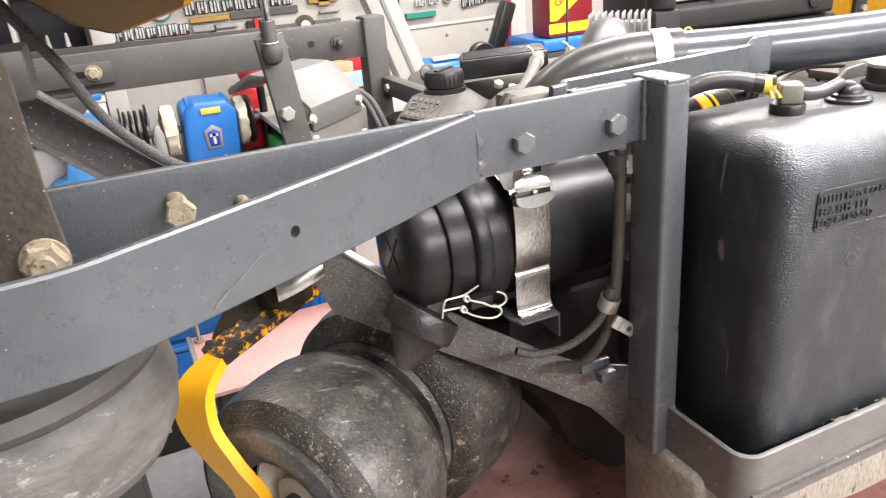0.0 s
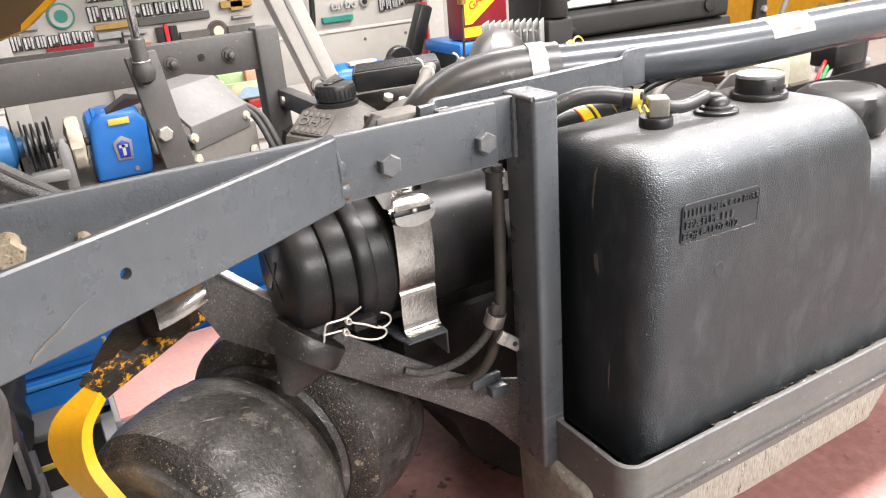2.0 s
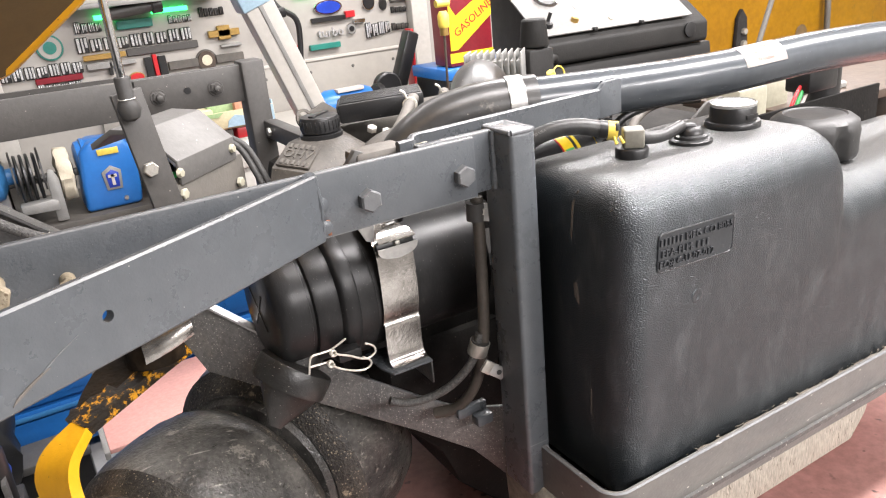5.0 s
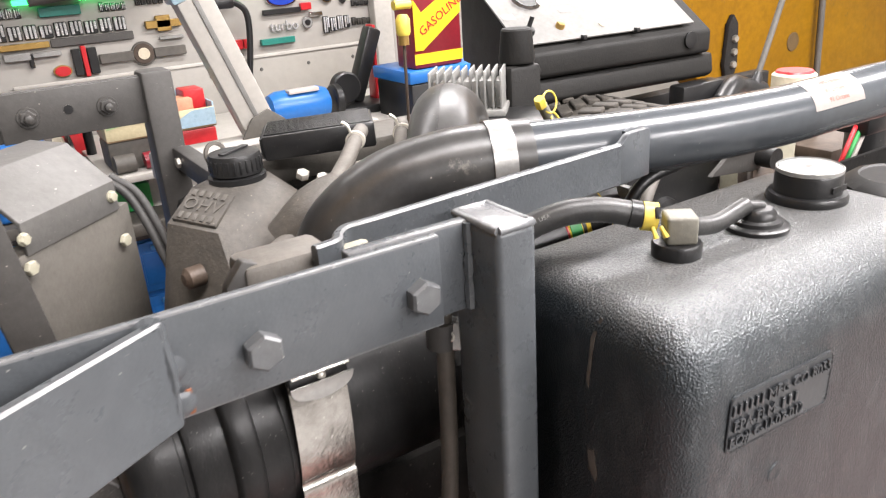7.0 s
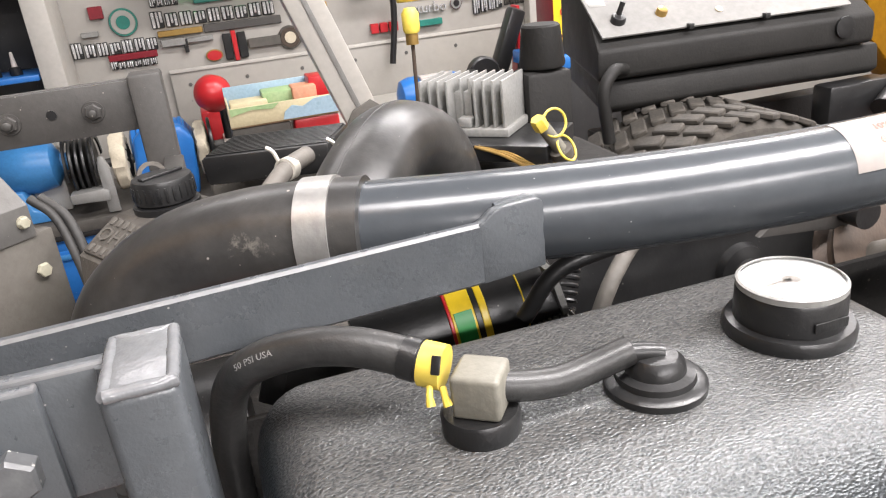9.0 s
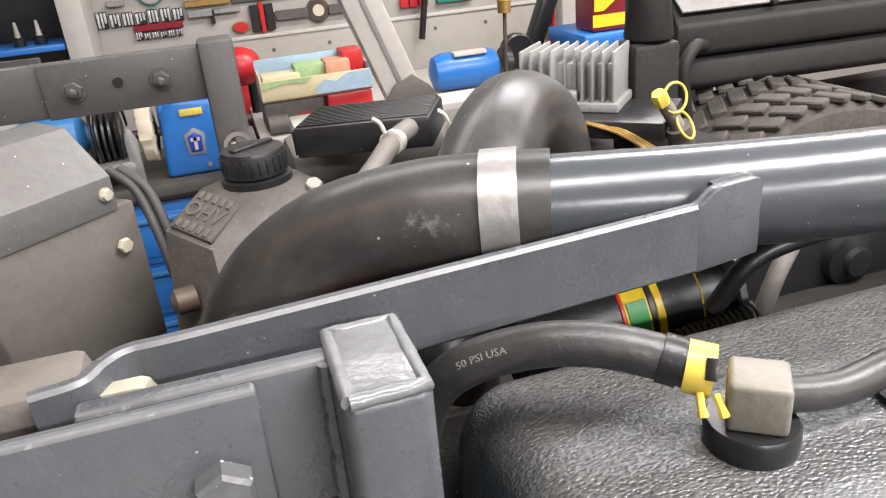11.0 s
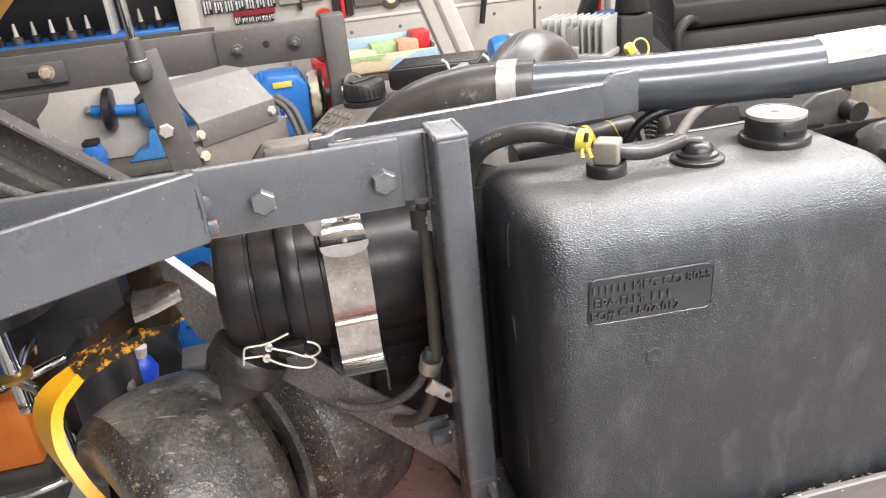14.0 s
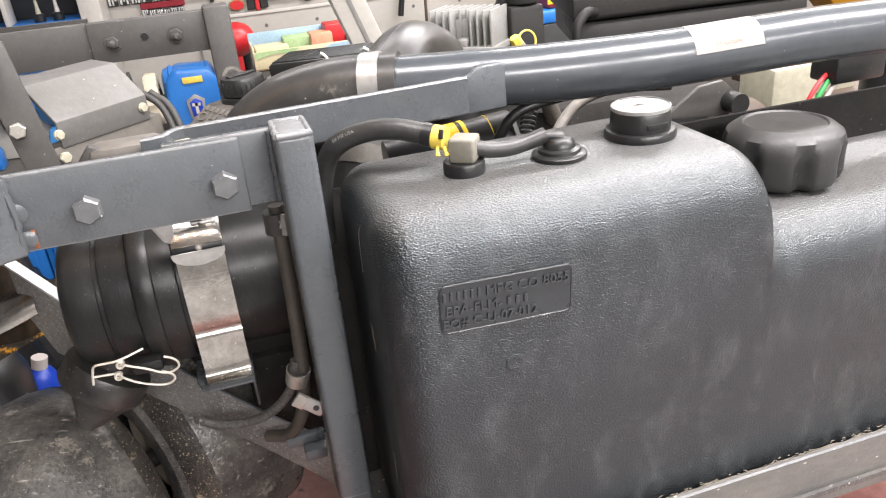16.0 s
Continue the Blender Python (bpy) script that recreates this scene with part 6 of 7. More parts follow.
panel_bits = ((0.035, 0.030, 0.011, 0.010, BLACK, "knob_base"), (0.105, 0.034, 0.0085, 0.010, BRASS, "brass_switch"), (0.075, 0.115, 0.030, 0.006, CHROME, "gauge_bezel"), (0.195, 0.026, 0.006, 0.004, CREAM, "pilot_lamp"))
for u, v, r, hgt, m, name in panel_bits:
    part(name, lathe([(r, 0), (r, hgt * 0.7), (r * 0.8, hgt), (r * 0.3, hgt * 1.05)], on_panel(u, v), PN, 24), m, panel)
part("gauge_face", lathe([(0.024, 0.0062), (0.023, 0.0072)], on_panel(0.075, 0.115), PN, 28), BLACK, panel)
part("knob_lever", tube([on_panel(0.035, 0.030) + Vector((0, 0, 0.006)), on_panel(0.035, 0.030) + Vector((0.007, -0.004, 0.027))], 0.0042, 10), BLACK, panel)
for u, v, a, b, m in ((0.018, 0.075, 0.032, 0.022, BLACK), (0.018, 0.075, 0.026, 0.017, PANEL_WHITE), (0.145, 0.080, 0.038, 0.024, BLACK), (0.145, 0.080, 0.032, 0.019, PANEL_WHITE), (0.228, 0.032, 0.045, 0.006, CLIP_YELLOW), (0.035, 0.052, 0.014, 0.003, HOSE_GREY), (0.105, 0.054, 0.014, 0.003, HOSE_GREY), (0.105, 0.016, 0.016, 0.0025, HOSE_GREY), (0.035, 0.010, 0.018, 0.0025, HOSE_GREY), (0.30, 0.10, 0.05, 0.03, HOSE_GREY), (0.30, 0.06, 0.03, 0.003, HOSE_GREY)):
    M = basis(on_panel(u, v), CX, -CN * 0.83 + Vector((0, 0, 0.55)))
    deep = 0.0012 if m is PANEL_WHITE else 0.0008
    part("panel_mark", box((-a / 2, -b / 2, 0), (a / 2, b / 2, deep), 0.0003, m=M), m, panel)
for u in (0.135, 0.258):
    part("edge_clip", box((u - 0.004, -0.006, 0.0), (u + 0.004, 0.004, 0.008), 0.001, m=Matrix.Translation(CA) @ Matrix((CX, -CN, (0, 0, 1))).transposed().to_4x4() @ Matrix.Translation((0, 0.006, 0.018))), BLACK, panel)
part("console_hose", tube(smooth_path([CA + Vector((0.03, 0.0, -0.025)), CA + Vector((0.0, -0.022, -0.022)), CA + Vector((-0.02, -0.03, -0.05)), CA + Vector((-0.012, -0.03, -0.12))], 6), 0.009, 16), CONSOLE, con)
part("side_knob", lathe([(0.016, 0), (0.016, 0.004), (0.010, 0.005)], CB + Vector((-0.026, 0.0015, -0.010)), (CN.x, CN.y, 0), 24), BLACK, con)
part("seat_base", box((1.10, 1.32, 0.12), (1.90, 1.36, 0.425), 0.004), CONSOLE, con, "dark body panel under the console")
part("belt_buckle", box((1.42, 1.175, 0.40), (1.54, 1.215, 0.472), 0.006), BLACK, con)
yel = thing("grass_catcher", (2.4, 1.8, DECK), "tall deep yellow metal body panel", "mower body")
part("yellow_panel", prism([(2.06, 0.02), (2.20, 0.02), (3.4, 0.02), (3.4, 1.5), (1.88, 1.5), (2.02, 0.7), (2.10, 0.4), (2.22, 0.28)], 1.76, 1.86, "xz", 0.008), YELLOW_DEEP, yel)
latch = part("latch_plate", prism([(2.300, 0.300), (2.335, 0.300), (2.350, 0.345), (2.340, 0.470), (2.315, 0.500), (2.295, 0.470), (2.285, 0.345)], 1.742, 1.758, "xz", 0.003), DARK, yel, "greasy black latch plate")
for lz in (0.345, 0.385, 0.425):
    part("latch_bolt", hexagon((2.322, 1.742, lz), (0, -1, 0), 0.020, 0.012, turn=0.3), ZINC, latch)
part("round_stain", lathe([(0.032, 0), (0.030, 0.003), (0.004, 0.004)], (2.66, 1.759, 0.375), (0, -1, 0), 28), YELLOW_GRIME_SHADE, yel, "grimy round plug")
part("stay_rod", tube([(2.79, 1.735, 0.16), (2.76, 1.735, 0.62)], 0.011, 12), SHEET_DIRTY, yel, "thin grey stay rod")
rod = thing("prop_rod", (1.68, 1.2, 0.45), "thin steel prop rod in front of the yellow body", "rod")
part("rod_bar", tube([(1.672, 1.20, 0.43), (1.838, 1.21, 0.80)], 0.0065, 12), SHEET_DIRTY, rod)
part("rod_boot", lathe([(0.016, 0), (0.013, 0.03), (0.008, 0.045)], (1.668, 1.20, 0.42), (0.41, 0.03, 0.91), 20), BLACK, rod)
single("black_cable", tube(smooth_path([(1.50, 1.15, 0.43), (1.56, 1.17, 0.455), (1.63, 1.2, 0.44), (1.70, 1.2, 0.42)], 5), 0.02, 14), BLACK, "thick black cable beside the console", "cable")

# caked metal under the tank tray
deck_skirt = thing("deck_skirt", (0.68, 0.55, DECK), "sheet steel skirt caked with dry grass", "mower deck")
part("skirt_plate", prism([(0.515, 0.231), (0.915, 0.231), (0.905, 0.19), (0.88, 0.160), (0.66, 0.157), (0.545, 0.168)], 0.405, 0.425, "xz", 0.004), TAN, deck_skirt)
part("skirt_box", box((0.60, 0.43, 0.17), (0.90, 0.62, 0.23), 0.004), TAN, deck_skirt)
part("foot_casting", prism([(0.468, 0.228), (0.60, 0.231), (0.595, 0.185), (0.56, 0.160), (0.515, 0.145), (0.50, 0.10), (0.488, 0.07), (0.472, 0.12)], 0.44, 0.565, "xz", 0.012, 3), FOOT, deck_skirt, "brown casting caked with dirt")
clip_bm, rng = bmesh.new(), random.Random(5)
for k in range(230):
    x, a, l = 0.57 + 0.71 * rng.random() ** 0.7, rng.uniform(-0.5, 0.5), rng.uniform(0.001, 0.0042)
    c = Vector((x, rng.uniform(0.3985, 0.4045), 0.2765 + 0.002 * rng.random()))
    d = Vector((math.cos(a), math.sin(a) * 0.4, rng.uniform(-0.15, 0.25))) * l / 2
    s = Vector((0, 0.00028, 0.0002))
    q = [clip_bm.verts.new(c + i * d + j * s) for i, j in ((-1, -1), (1, -1), (1, 1), (-1, 1))]
    clip_bm.faces.new(q)
ridge = [(0.60 + i * 0.0037, 0.4018 + 0.0008 * noise.noise(Vector((i * 0.3, 0, 0))), 0.2745) for i in range(190)]
ridge_bm = tube(ridge, 0.0011, 8, [max(0.15, 0.8 + 1.4 * noise.noise(Vector((i * 0.21, 5, 0)))) for i in range(190)])
clip_bm = join(clip_bm, ridge_bm)
grass = single("dry_clippings", clip_bm, GRASS, "dry grass clippings along the tank tray", "debris", kind="stuff")


# ---- the workbench and the wall behind it ----
bench = thing("workbench", (0.6, 2.8, SHOP_FLOOR), "long oily dark workbench against the wall", "workbench")
part("bench_top", box((-2.6, 2.655, 0.018), (0.519, WALL_Y - 0.004, 0.055), 0.004), BENCH, bench)
part("bench_top", box((0.521, 2.42, 0.018), (1.9, WALL_Y - 0.004, 0.055), 0.004), BENCH, bench)
part("bench_apron", box((-2.6, 2.662, 0.0), (0.519, 2.68, 0.0175), 0.002), BLACK, bench)
part("bench_apron", box((0.521, 2.44, 0.0), (1.9, 2.46, 0.0175), 0.002), BLACK, bench)
for cx, cy in ((-1.42, 0.155), (-0.645, 0.155), (0.13, 0.155), (0.915, 0.0), (1.69, 0.0)):
    cab = thing("drawer_cabinet", (cx, 2.8, SHOP_FLOOR), "blue enamelled steel drawer cabinet under the bench", "cabinet", "blue cabinets")
    part("cabinet_body", box((cx - 0.385, 2.53 + cy, SHOP_FLOOR + 0.06), (cx + 0.385, 3.08, -0.004), 0.006), BLUE, cab)
    for k in range(4):
        z0 = -0.74 + k * 0.18
        dr = part("drawer", box((cx - 0.36, 2.515 + cy, z0), (cx + 0.36, 2.528 + cy, z0 + 0.165), 0.006), BLUE, cab)
        part("drawer_recess", box((cx - 0.33, 2.511 + cy, z0 + 0.025), (cx + 0.33, 2.5145 + cy, z0 + 0.13), 0.003), BLUE, dr)
        part("drawer_pull", box((cx - 0.30, 2.500 + cy, z0 + 0.14), (cx + 0.30, 2.5135 + cy, z0 + 0.155), 0.003), BLUE_LIGHT, dr)
bb = thing("grey_backboard", (1.07, WALL_Y, 0.057), "plain grey board below the badge wall", "board")
part("panel", box((0.40, WALL_Y - 0.018, 0.057), (1.74, WALL_Y - 0.003, 0.398), 0.001), WALL_GREY, bb)
part("top_strip", box((0.40, WALL_Y - 0.024, 0.390), (1.74, WALL_Y - 0.0185, 0.402), 0.001), WHITE_PAINT, bb)
for k in range(7):
    for z in (0.10, 0.345):
        part("screw", lathe([(0.007, 0), (0.006, 0.003), (0.001, 0.0035)], (0.46 + 0.2 * k, WALL_Y - 0.018, z), (0, -1, 0), 12), SHEET, bb)
single("corner_trim", box((1.76, WALL_Y - 0.06, 0.057), (1.84, WALL_Y - 0.003, 1.2), 0.004), WHITE_PAINT, "white wooden corner trim", "trim")
single("white_upright", box((0.035, 2.88, 0.057), (0.105, WALL_Y - 0.004, 1.3), 0.004), WHITE_PAINT, "white painted upright beside the shelves", "upright")

# shelves on the left with pale tubes
shelf = thing("bottle_shelf", (-0.35, 2.95, 0.3), "dark shelf unit with bright blue shelf edges", "shelf")
part("shelf_back", box((-0.80, WALL_Y - 0.02, 0.30), (0.02, WALL_Y - 0.004, 1.2), 0.002), BLACK, shelf)
for z in (0.455, 0.70, 0.95):
    part("shelf_board", box((-0.80, 2.88, z), (0.03, WALL_Y - 0.021, z + 0.018), 0.003), BLUE, shelf)
part("shelf_post", box((-0.20, 2.89, 0.474), (-0.185, 3.0, 0.699), 0.002), WHITE_PAINT, shelf)
for k in range(13):
    x = -0.76 + k * 0.06
    if abs(x + 0.19) < 0.03:
        continue
    tubeob = thing("sealant_tube", (x, 2.94, 0.474), "pale sealant tube with a pointed nozzle standing on a shelf", "tube", "sealant tubes")
    part("tube_body", lathe([(0.018, 0), (0.0185, 0.002), (0.0185, 0.022), (0.012, 0.026)], (x, 2.94, 0.474), seg=18), (BLACK, BENCH, BLACK)[k % 3], tubeob)
    part("nozzle", lathe([(0.009, 0), (0.0065, 0.022), (0.005, 0.040), (0.004, 0.045)], (x, 2.94, 0.4995), seg=14), (PAPER, IVORY)[k % 2], tubeob)
wb = thing("white_box", (-0.23, 2.95, 0.057), "plain white carton on the bench", "box")
part("carton", box((-0.50, 2.80, 0.057), (0.03, 3.09, 0.318), 0.004), WHITE_PAINT, wb)
part("lid", box((-0.503, 2.797, 0.319), (0.033, 3.093, 0.330), 0.002), WHITE_PAINT, wb)
single("tool_rail", box((-0.50, 2.79, 0.331), (0.02, 2.83, 0.35), 0.003), BLUE, "blue rail along the white carton", "rail")


# badges on the wall: plain shapes in their colours
def badge(name, label, pieces):
    ob = thing(name, (pieces[0][1], WALL_Y, pieces[0][3]), label, "badge", "wall badges")
    for nm, x0, x1, z0, z1, m in pieces:
        part(nm, box((x0, WALL_Y - 0.022 + 0.002 * (m is BLACK), z0), (x1, WALL_Y - 0.0015, z1), 0.002, 1), m, ob)
    return ob


def word(name, label, x0, x1, z, high, count, m=CHROME, slope=0.0, backing=None):
    """A car nameplate as a close row of plain bright blocks with dark rims."""
    ob = thing(name, ((x0 + x1) / 2, WALL_Y, z), label, "badge", "wall badges")
    w = (x1 - x0) / count
    m = CHROME_PLATE if m in (CHROME, ALU, SHEET) else m
    for k in range(count):
        a, zz = x0 + k * w, z + slope * k
        hk = high * (1.22 if k == 0 else 1.0 if k % 3 else 0.88)
        part("rim_block", box((a + 0.06 * w, WALL_Y - 0.010, zz - 0.003), (a + 0.94 * w, WALL_Y - 0.003, zz + hk + 0.002), 0.002, 1), BLACK, ob)
        for u0, u1, cut in ((0.12, 0.34, 0.0), (0.44, 0.60, 0.22 if k % 2 else 0.0), (0.68, 0.88, 0.30 if k % 3 == 0 else 0.0)):
            part("letter_bar", box((a + u0 * w, WALL_Y - 0.016, zz + hk * cut), (a + u1 * w, WALL_Y - 0.0105, zz + hk), 0.0015, 1), m, ob)
    if backing:
        part("backing", box((x0 + backing[0], WALL_Y - 0.012, z + backing[1]), (x0 + backing[2], WALL_Y - 0.003, z + backing[3]), 0.002, 1), backing[4], ob)
    return ob


def oval(name, label, x, z, rx, rz, m, rim=CHROME, inner=None):
    ob = thing(name, (x, WALL_Y, z), label, "badge", "wall badges")
    for nm, k, mm, d in (("rim", 1.0, rim, 0.010), ("field", 0.86, m, 0.014)) + ((("centre", 0.5, inner, 0.017),) if inner else ()):
        b = lathe([(1, 0), (1, 0.7), (0.96, 1)], (0, 0, 0), (0, -1, 0), 32)
        bmesh.ops.transform(b, matrix=Matrix.Translation((x, WALL_Y - 0.002, z)) @ Matrix.Diagonal((rx * k, d, rz * k, 1)), verts=b.verts[:])
        part(nm, b, mm, ob)
    return ob


oval("round_badge", "round teal and white car badge on the wall", 0.29, 0.580, 0.046, 0.046, WALL, TEAL, TEAL)
word("chrome_word", "long chrome car nameplate with a dark strip", 0.375, 0.80, 0.548, 0.042, 9, SHEET, backing=(0.17, -0.036, 0.44, -0.008, GREY_FAR))
badge("gold_strip", "narrow dull gold nameplate strip", [("strip", 0.39, 0.54, 0.516, 0.536, BRASS)])
badge("gold_cross", "gold cross shaped badge", [("arm", 0.860, 0.985, 0.540, 0.566, BRASS), ("middle", 0.898, 0.948, 0.528, 0.582, BRASS)])
word("chrome_word", "chrome truck nameplate on a maroon strip", 0.105, 0.385, 0.482, 0.040, 7, CHROME, backing=(0.11, -0.026, 0.27, -0.004, CAN_RED))
word("chrome_word", "small chrome script nameplate", 0.215, 0.37, 0.432, 0.020, 6, ALU)
badge("flag_badge", "crossed chrome flags badge", [("flag", 0.395, 0.475, 0.482, 0.506, ALU), ("stem", 0.468, 0.482, 0.455, 0.500, BLACK), ("flag", 0.482, 0.570, 0.486, 0.502, ALU)])
badge("block_badge", "black and red block badge", [("block", 0.600, 0.628, 0.412, 0.500, BLACK), ("bar", 0.631, 0.647, 0.405, 0.508, RED), ("block", 0.650, 0.680, 0.412, 0.500, BLACK)])
oval("red_oval", "small worn red oval badge", 0.562, 0.432, 0.030, 0.020, RED, BRASS)
wing = badge("winged_badge", "dark winged badge with a pale round centre", [("wing", 0.686, 0.800, 0.440, 0.472, BENCH), ("wing", 0.872, 0.985, 0.440, 0.472, BENCH)])
oval("round_badge", "round badge between dark wings", 0.836, 0.458, 0.042, 0.042, COPPER_BROWN, BENCH, CREAM)
badge("silver_strip", "thin silver strip badge on the wall", [("strip", 0.90, 0.985, 0.498, 0.508, ALU)])
badge("silver_strip", "short silver strip badge", [("strip", 0.150, 0.205, 0.545, 0.562, ALU)])
oval("blue_oval", "blue oval badge with a chrome rim", 1.384, 0.600, 0.066, 0.030, BLUE_DARK)
badge("dark_nameplate", "dark nameplate with a red tip", [("plate", 1.300, 1.455, 0.543, 0.562, BLACK), ("tip", 1.455, 1.500, 0.548, 0.575, RED)])
turbo = thing("script_badge", (1.38, WALL_Y, 0.484), "chrome turbo script badge on the wall", "badge", "wall badges")
part("letters", writing("turbo", 0.052, basis((1.38, WALL_Y - 0.012, 0.497), (1, 0, 0), (0.15, 0, 1)), 0.006), CHROME_PLATE, turbo)
oval("round_badge", "small round chrome badge", 1.478, 0.500, 0.024, 0.024, ALU, CHROME, BLACK)
oval("round_badge", "round dark badge with chrome marks", 1.575, 0.600, 0.030, 0.034, BLACK, CHROME)
oval("round_badge", "small dark crest badge", 1.645, 0.585, 0.018, 0.028, BLACK, GREY_FAR)
badge("dark_nameplate", "brown dark nameplate on the wall", [("plate", 1.68, 1.80, 0.590, 0.615, BENCH)])
word("chrome_word", "grey script nameplate on the wall", 1.68, 1.80, 0.545, 0.018, 6, GREY_FAR)
word("chrome_word", "thin chrome letters nameplate", 1.545, 1.67, 0.452, 0.050, 4, ALU, 0.004)
word("chrome_word", "small dark lettered nameplate", 1.675, 1.79, 0.470, 0.022, 5, BENCH)
badge("red_letters", "short red lettered nameplate", [("bar", 1.135, 1.165, 0.430, 0.465, RED), ("bar", 1.170, 1.200, 0.430, 0.465, RED), ("bar", 1.205, 1.240, 0.430, 0.465, RED)])
badge("green_strip", "dark green nameplate strip", [("plate", 1.275, 1.415, 0.432, 0.455, TEAL)])
badge("chrome_strip", "short chrome strip badge", [("strip", 1.49, 1.545, 0.520, 0.537, CHROME)])
word("chrome_word", "chrome nameplate above the others", 0.385, 0.48, 0.618, 0.030, 4, CHROME)
badge("green_plate", "dark green lit plate", [("plate", 0.53, 0.66, 0.612, 0.645, TEAL)])
word("chrome_word", "small silver script nameplate", 0.72, 0.81, 0.615, 0.022, 5, ALU)
word("chrome_word", "small dark script nameplate", 0.84, 0.94, 0.625, 0.026, 5, GREY_FAR)
badge("dark_nameplate", "small dark red badge on the wall", [("plate", 0.19, 0.235, 0.600, 0.640, CAN_RED)])
for gx0, gx1 in ((0.46, 0.53), (0.665, 0.80), (1.24, 1.33)):
    single("green_strip_light", box((gx0, WALL_Y - 0.02, 0.655), (gx1, WALL_Y - 0.004, 0.672), 0.002), GREEN_GLOW, "glowing green sign strip on the wall", "sign light", "green strip lights")
airgun = thing("grease_gun", (0.58, 3.02, 0.66), "grey metal gun lying on a wall rail", "tool")
part("gun_barrel", tube([(0.50, 3.03, 0.672), (0.66, 3.03, 0.688)], 0.022, 20), GREY_FAR, airgun)
part("gun_end", tube([(0.655, 3.03, 0.687), (0.69, 3.03, 0.690)], 0.030, 20), BLACK, airgun)
single("wall_rail", box((0.35, 2.98, 0.700), (0.92, WALL_Y - 0.004, 0.716), 0.002), ALU, "thin metal rail on the wall", "rail")
hang = thing("hanging_strap", (1.2, 3.05, 0.33), "black strap and cable hanging on the wall", "strap")
part("strap_cable", tube(smooth_path([(1.10, 3.06, 0.72), (1.14, 3.05, 0.63), (1.21, 3.05, 0.575), (1.215, 3.05, 0.48), (1.19, 3.05, 0.32)], 6), 0.012, 12), BLACK, hang)
part("strap_hook", box((1.09, 3.03, 0.585), (1.17, 3.08, 0.625), 0.008), BLACK, hang)

# bench grinder
gr = thing("bench_grinder", (0.34, 2.78, 0.055), "blue bench grinder with two wheels and a badge", "grinder")
gbody = part("motor_body", prism([(0.245, 0.057), (0.425, 0.057), (0.432, 0.10), (0.44, 0.24), (0.41, 0.285), (0.30, 0.292), (0.262, 0.26), (0.25, 0.15)], 2.70, 2.86, "xz", 0.014, 3), BLUE, gr, "rounded blue motor casing")
part("motor_barrel", lathe([(0.05, 0), (0.066, 0.008), (0.072, 0.03), (0.072, 0.145), (0.066, 0.168), (0.05, 0.175)], (0.252, 2.78, 0.222), (1, 0, 0), 36), BLUE, gbody)
for bx in (0.275, 0.40):
    part("barrel_rib", lathe([(0.070, 0), (0.0755, 0.004), (0.0755, 0.012), (0.070, 0.016)], (bx, 2.78, 0.222), (1, 0, 0), 36), BLUE, gbody)
part("badge_plate", prism([(0.322, 0.122), (0.372, 0.122), (0.378, 0.185), (0.347, 0.205), (0.316, 0.185)], 2.694, 2.699, "xz", 0.001), ALU, gbody)
part("badge_centre", prism([(0.330, 0.130), (0.364, 0.130), (0.368, 0.178), (0.347, 0.192), (0.326, 0.178)], 2.692, 2.6935, "xz", 0.0005), BLUE_DARK, gbody)
part("badge_mark", join(box((0.342, 2.6895, 0.138), (0.352, 2.6915, 0.175), 0), box((0.333, 2.6895, 0.165), (0.361, 2.6915, 0.175), 0)), PAPER, gbody)
part("warning_label", box((0.318, 2.6945, 0.243), (0.385, 2.6985, 0.264), 0.001), CLIP_YELLOW, gbody)
part("power_switch", lathe([(0.008, 0), (0.007, 0.01)], (0.375, 2.70, 0.085), (0, -1, 0), 14), ZINC, gbody)
def ragged(x0, x1, r, seed):
    """A thick cloth mop with a frayed rim."""
    bm = lathe([(0.02, 0), (r * 0.6, -0.004), (r * 0.95, 0.0), (r, 0.006), (r, x1 - x0 - 0.006), (r * 0.95, x1 - x0), (r * 0.6, x1 - x0 + 0.004), (0.02, x1 - x0)], (x0, 2.78, 0.19), (1, 0, 0), 40)
    for v in bm.verts:
        d = Vector((0, v.co.y - 2.78, v.co.z - 0.19))
        v.co += d * (0.16 * noise.noise(v.co * 45 + Vector((seed, 0, 0)))) + Vector((0.006 * noise.noise(v.co * 60), 0, 0))
    return bm


part("cloth_mop", ragged(0.190, 0.232, 0.088, 2), CREAM, gr, "frayed cream cloth mop")
part("cloth_mop", ragged(0.446, 0.478, 0.084, 7), CREAM, gr, "frayed cream cloth mop")
part("mop_flange", lathe([(0.02, 0), (0.05, 0.002), (0.062, 0.008), (0.03, 0.014)], (0.226, 2.78, 0.19), (1, 0, 0), 28), DARK, gr)
for x0 in (0.068, 0.086, 0.104, 0.124, 0.485):
    part("wheel_disc", lathe([(0.02, 0), (0.088, 0.002), (0.091, 0.006), (0.088, 0.012), (0.02, 0.014)], (x0, 2.78, 0.19), (1, 0, 0), 32), BLACK, gr)
part("tool_rest", prism([(0.055, 0.105), (0.165, 0.100), (0.168, 0.13), (0.15, 0.14), (0.055, 0.135)], 2.66, 2.72, "xz", 0.005), ALU, gr)
part("rest_arm", prism([(0.150, 0.06), (0.185, 0.06), (0.185, 0.20), (0.172, 0.235), (0.158, 0.235), (0.150, 0.20)], 2.67, 2.685, "xz", 0.003), ALU, gr, "bare metal rest arm")
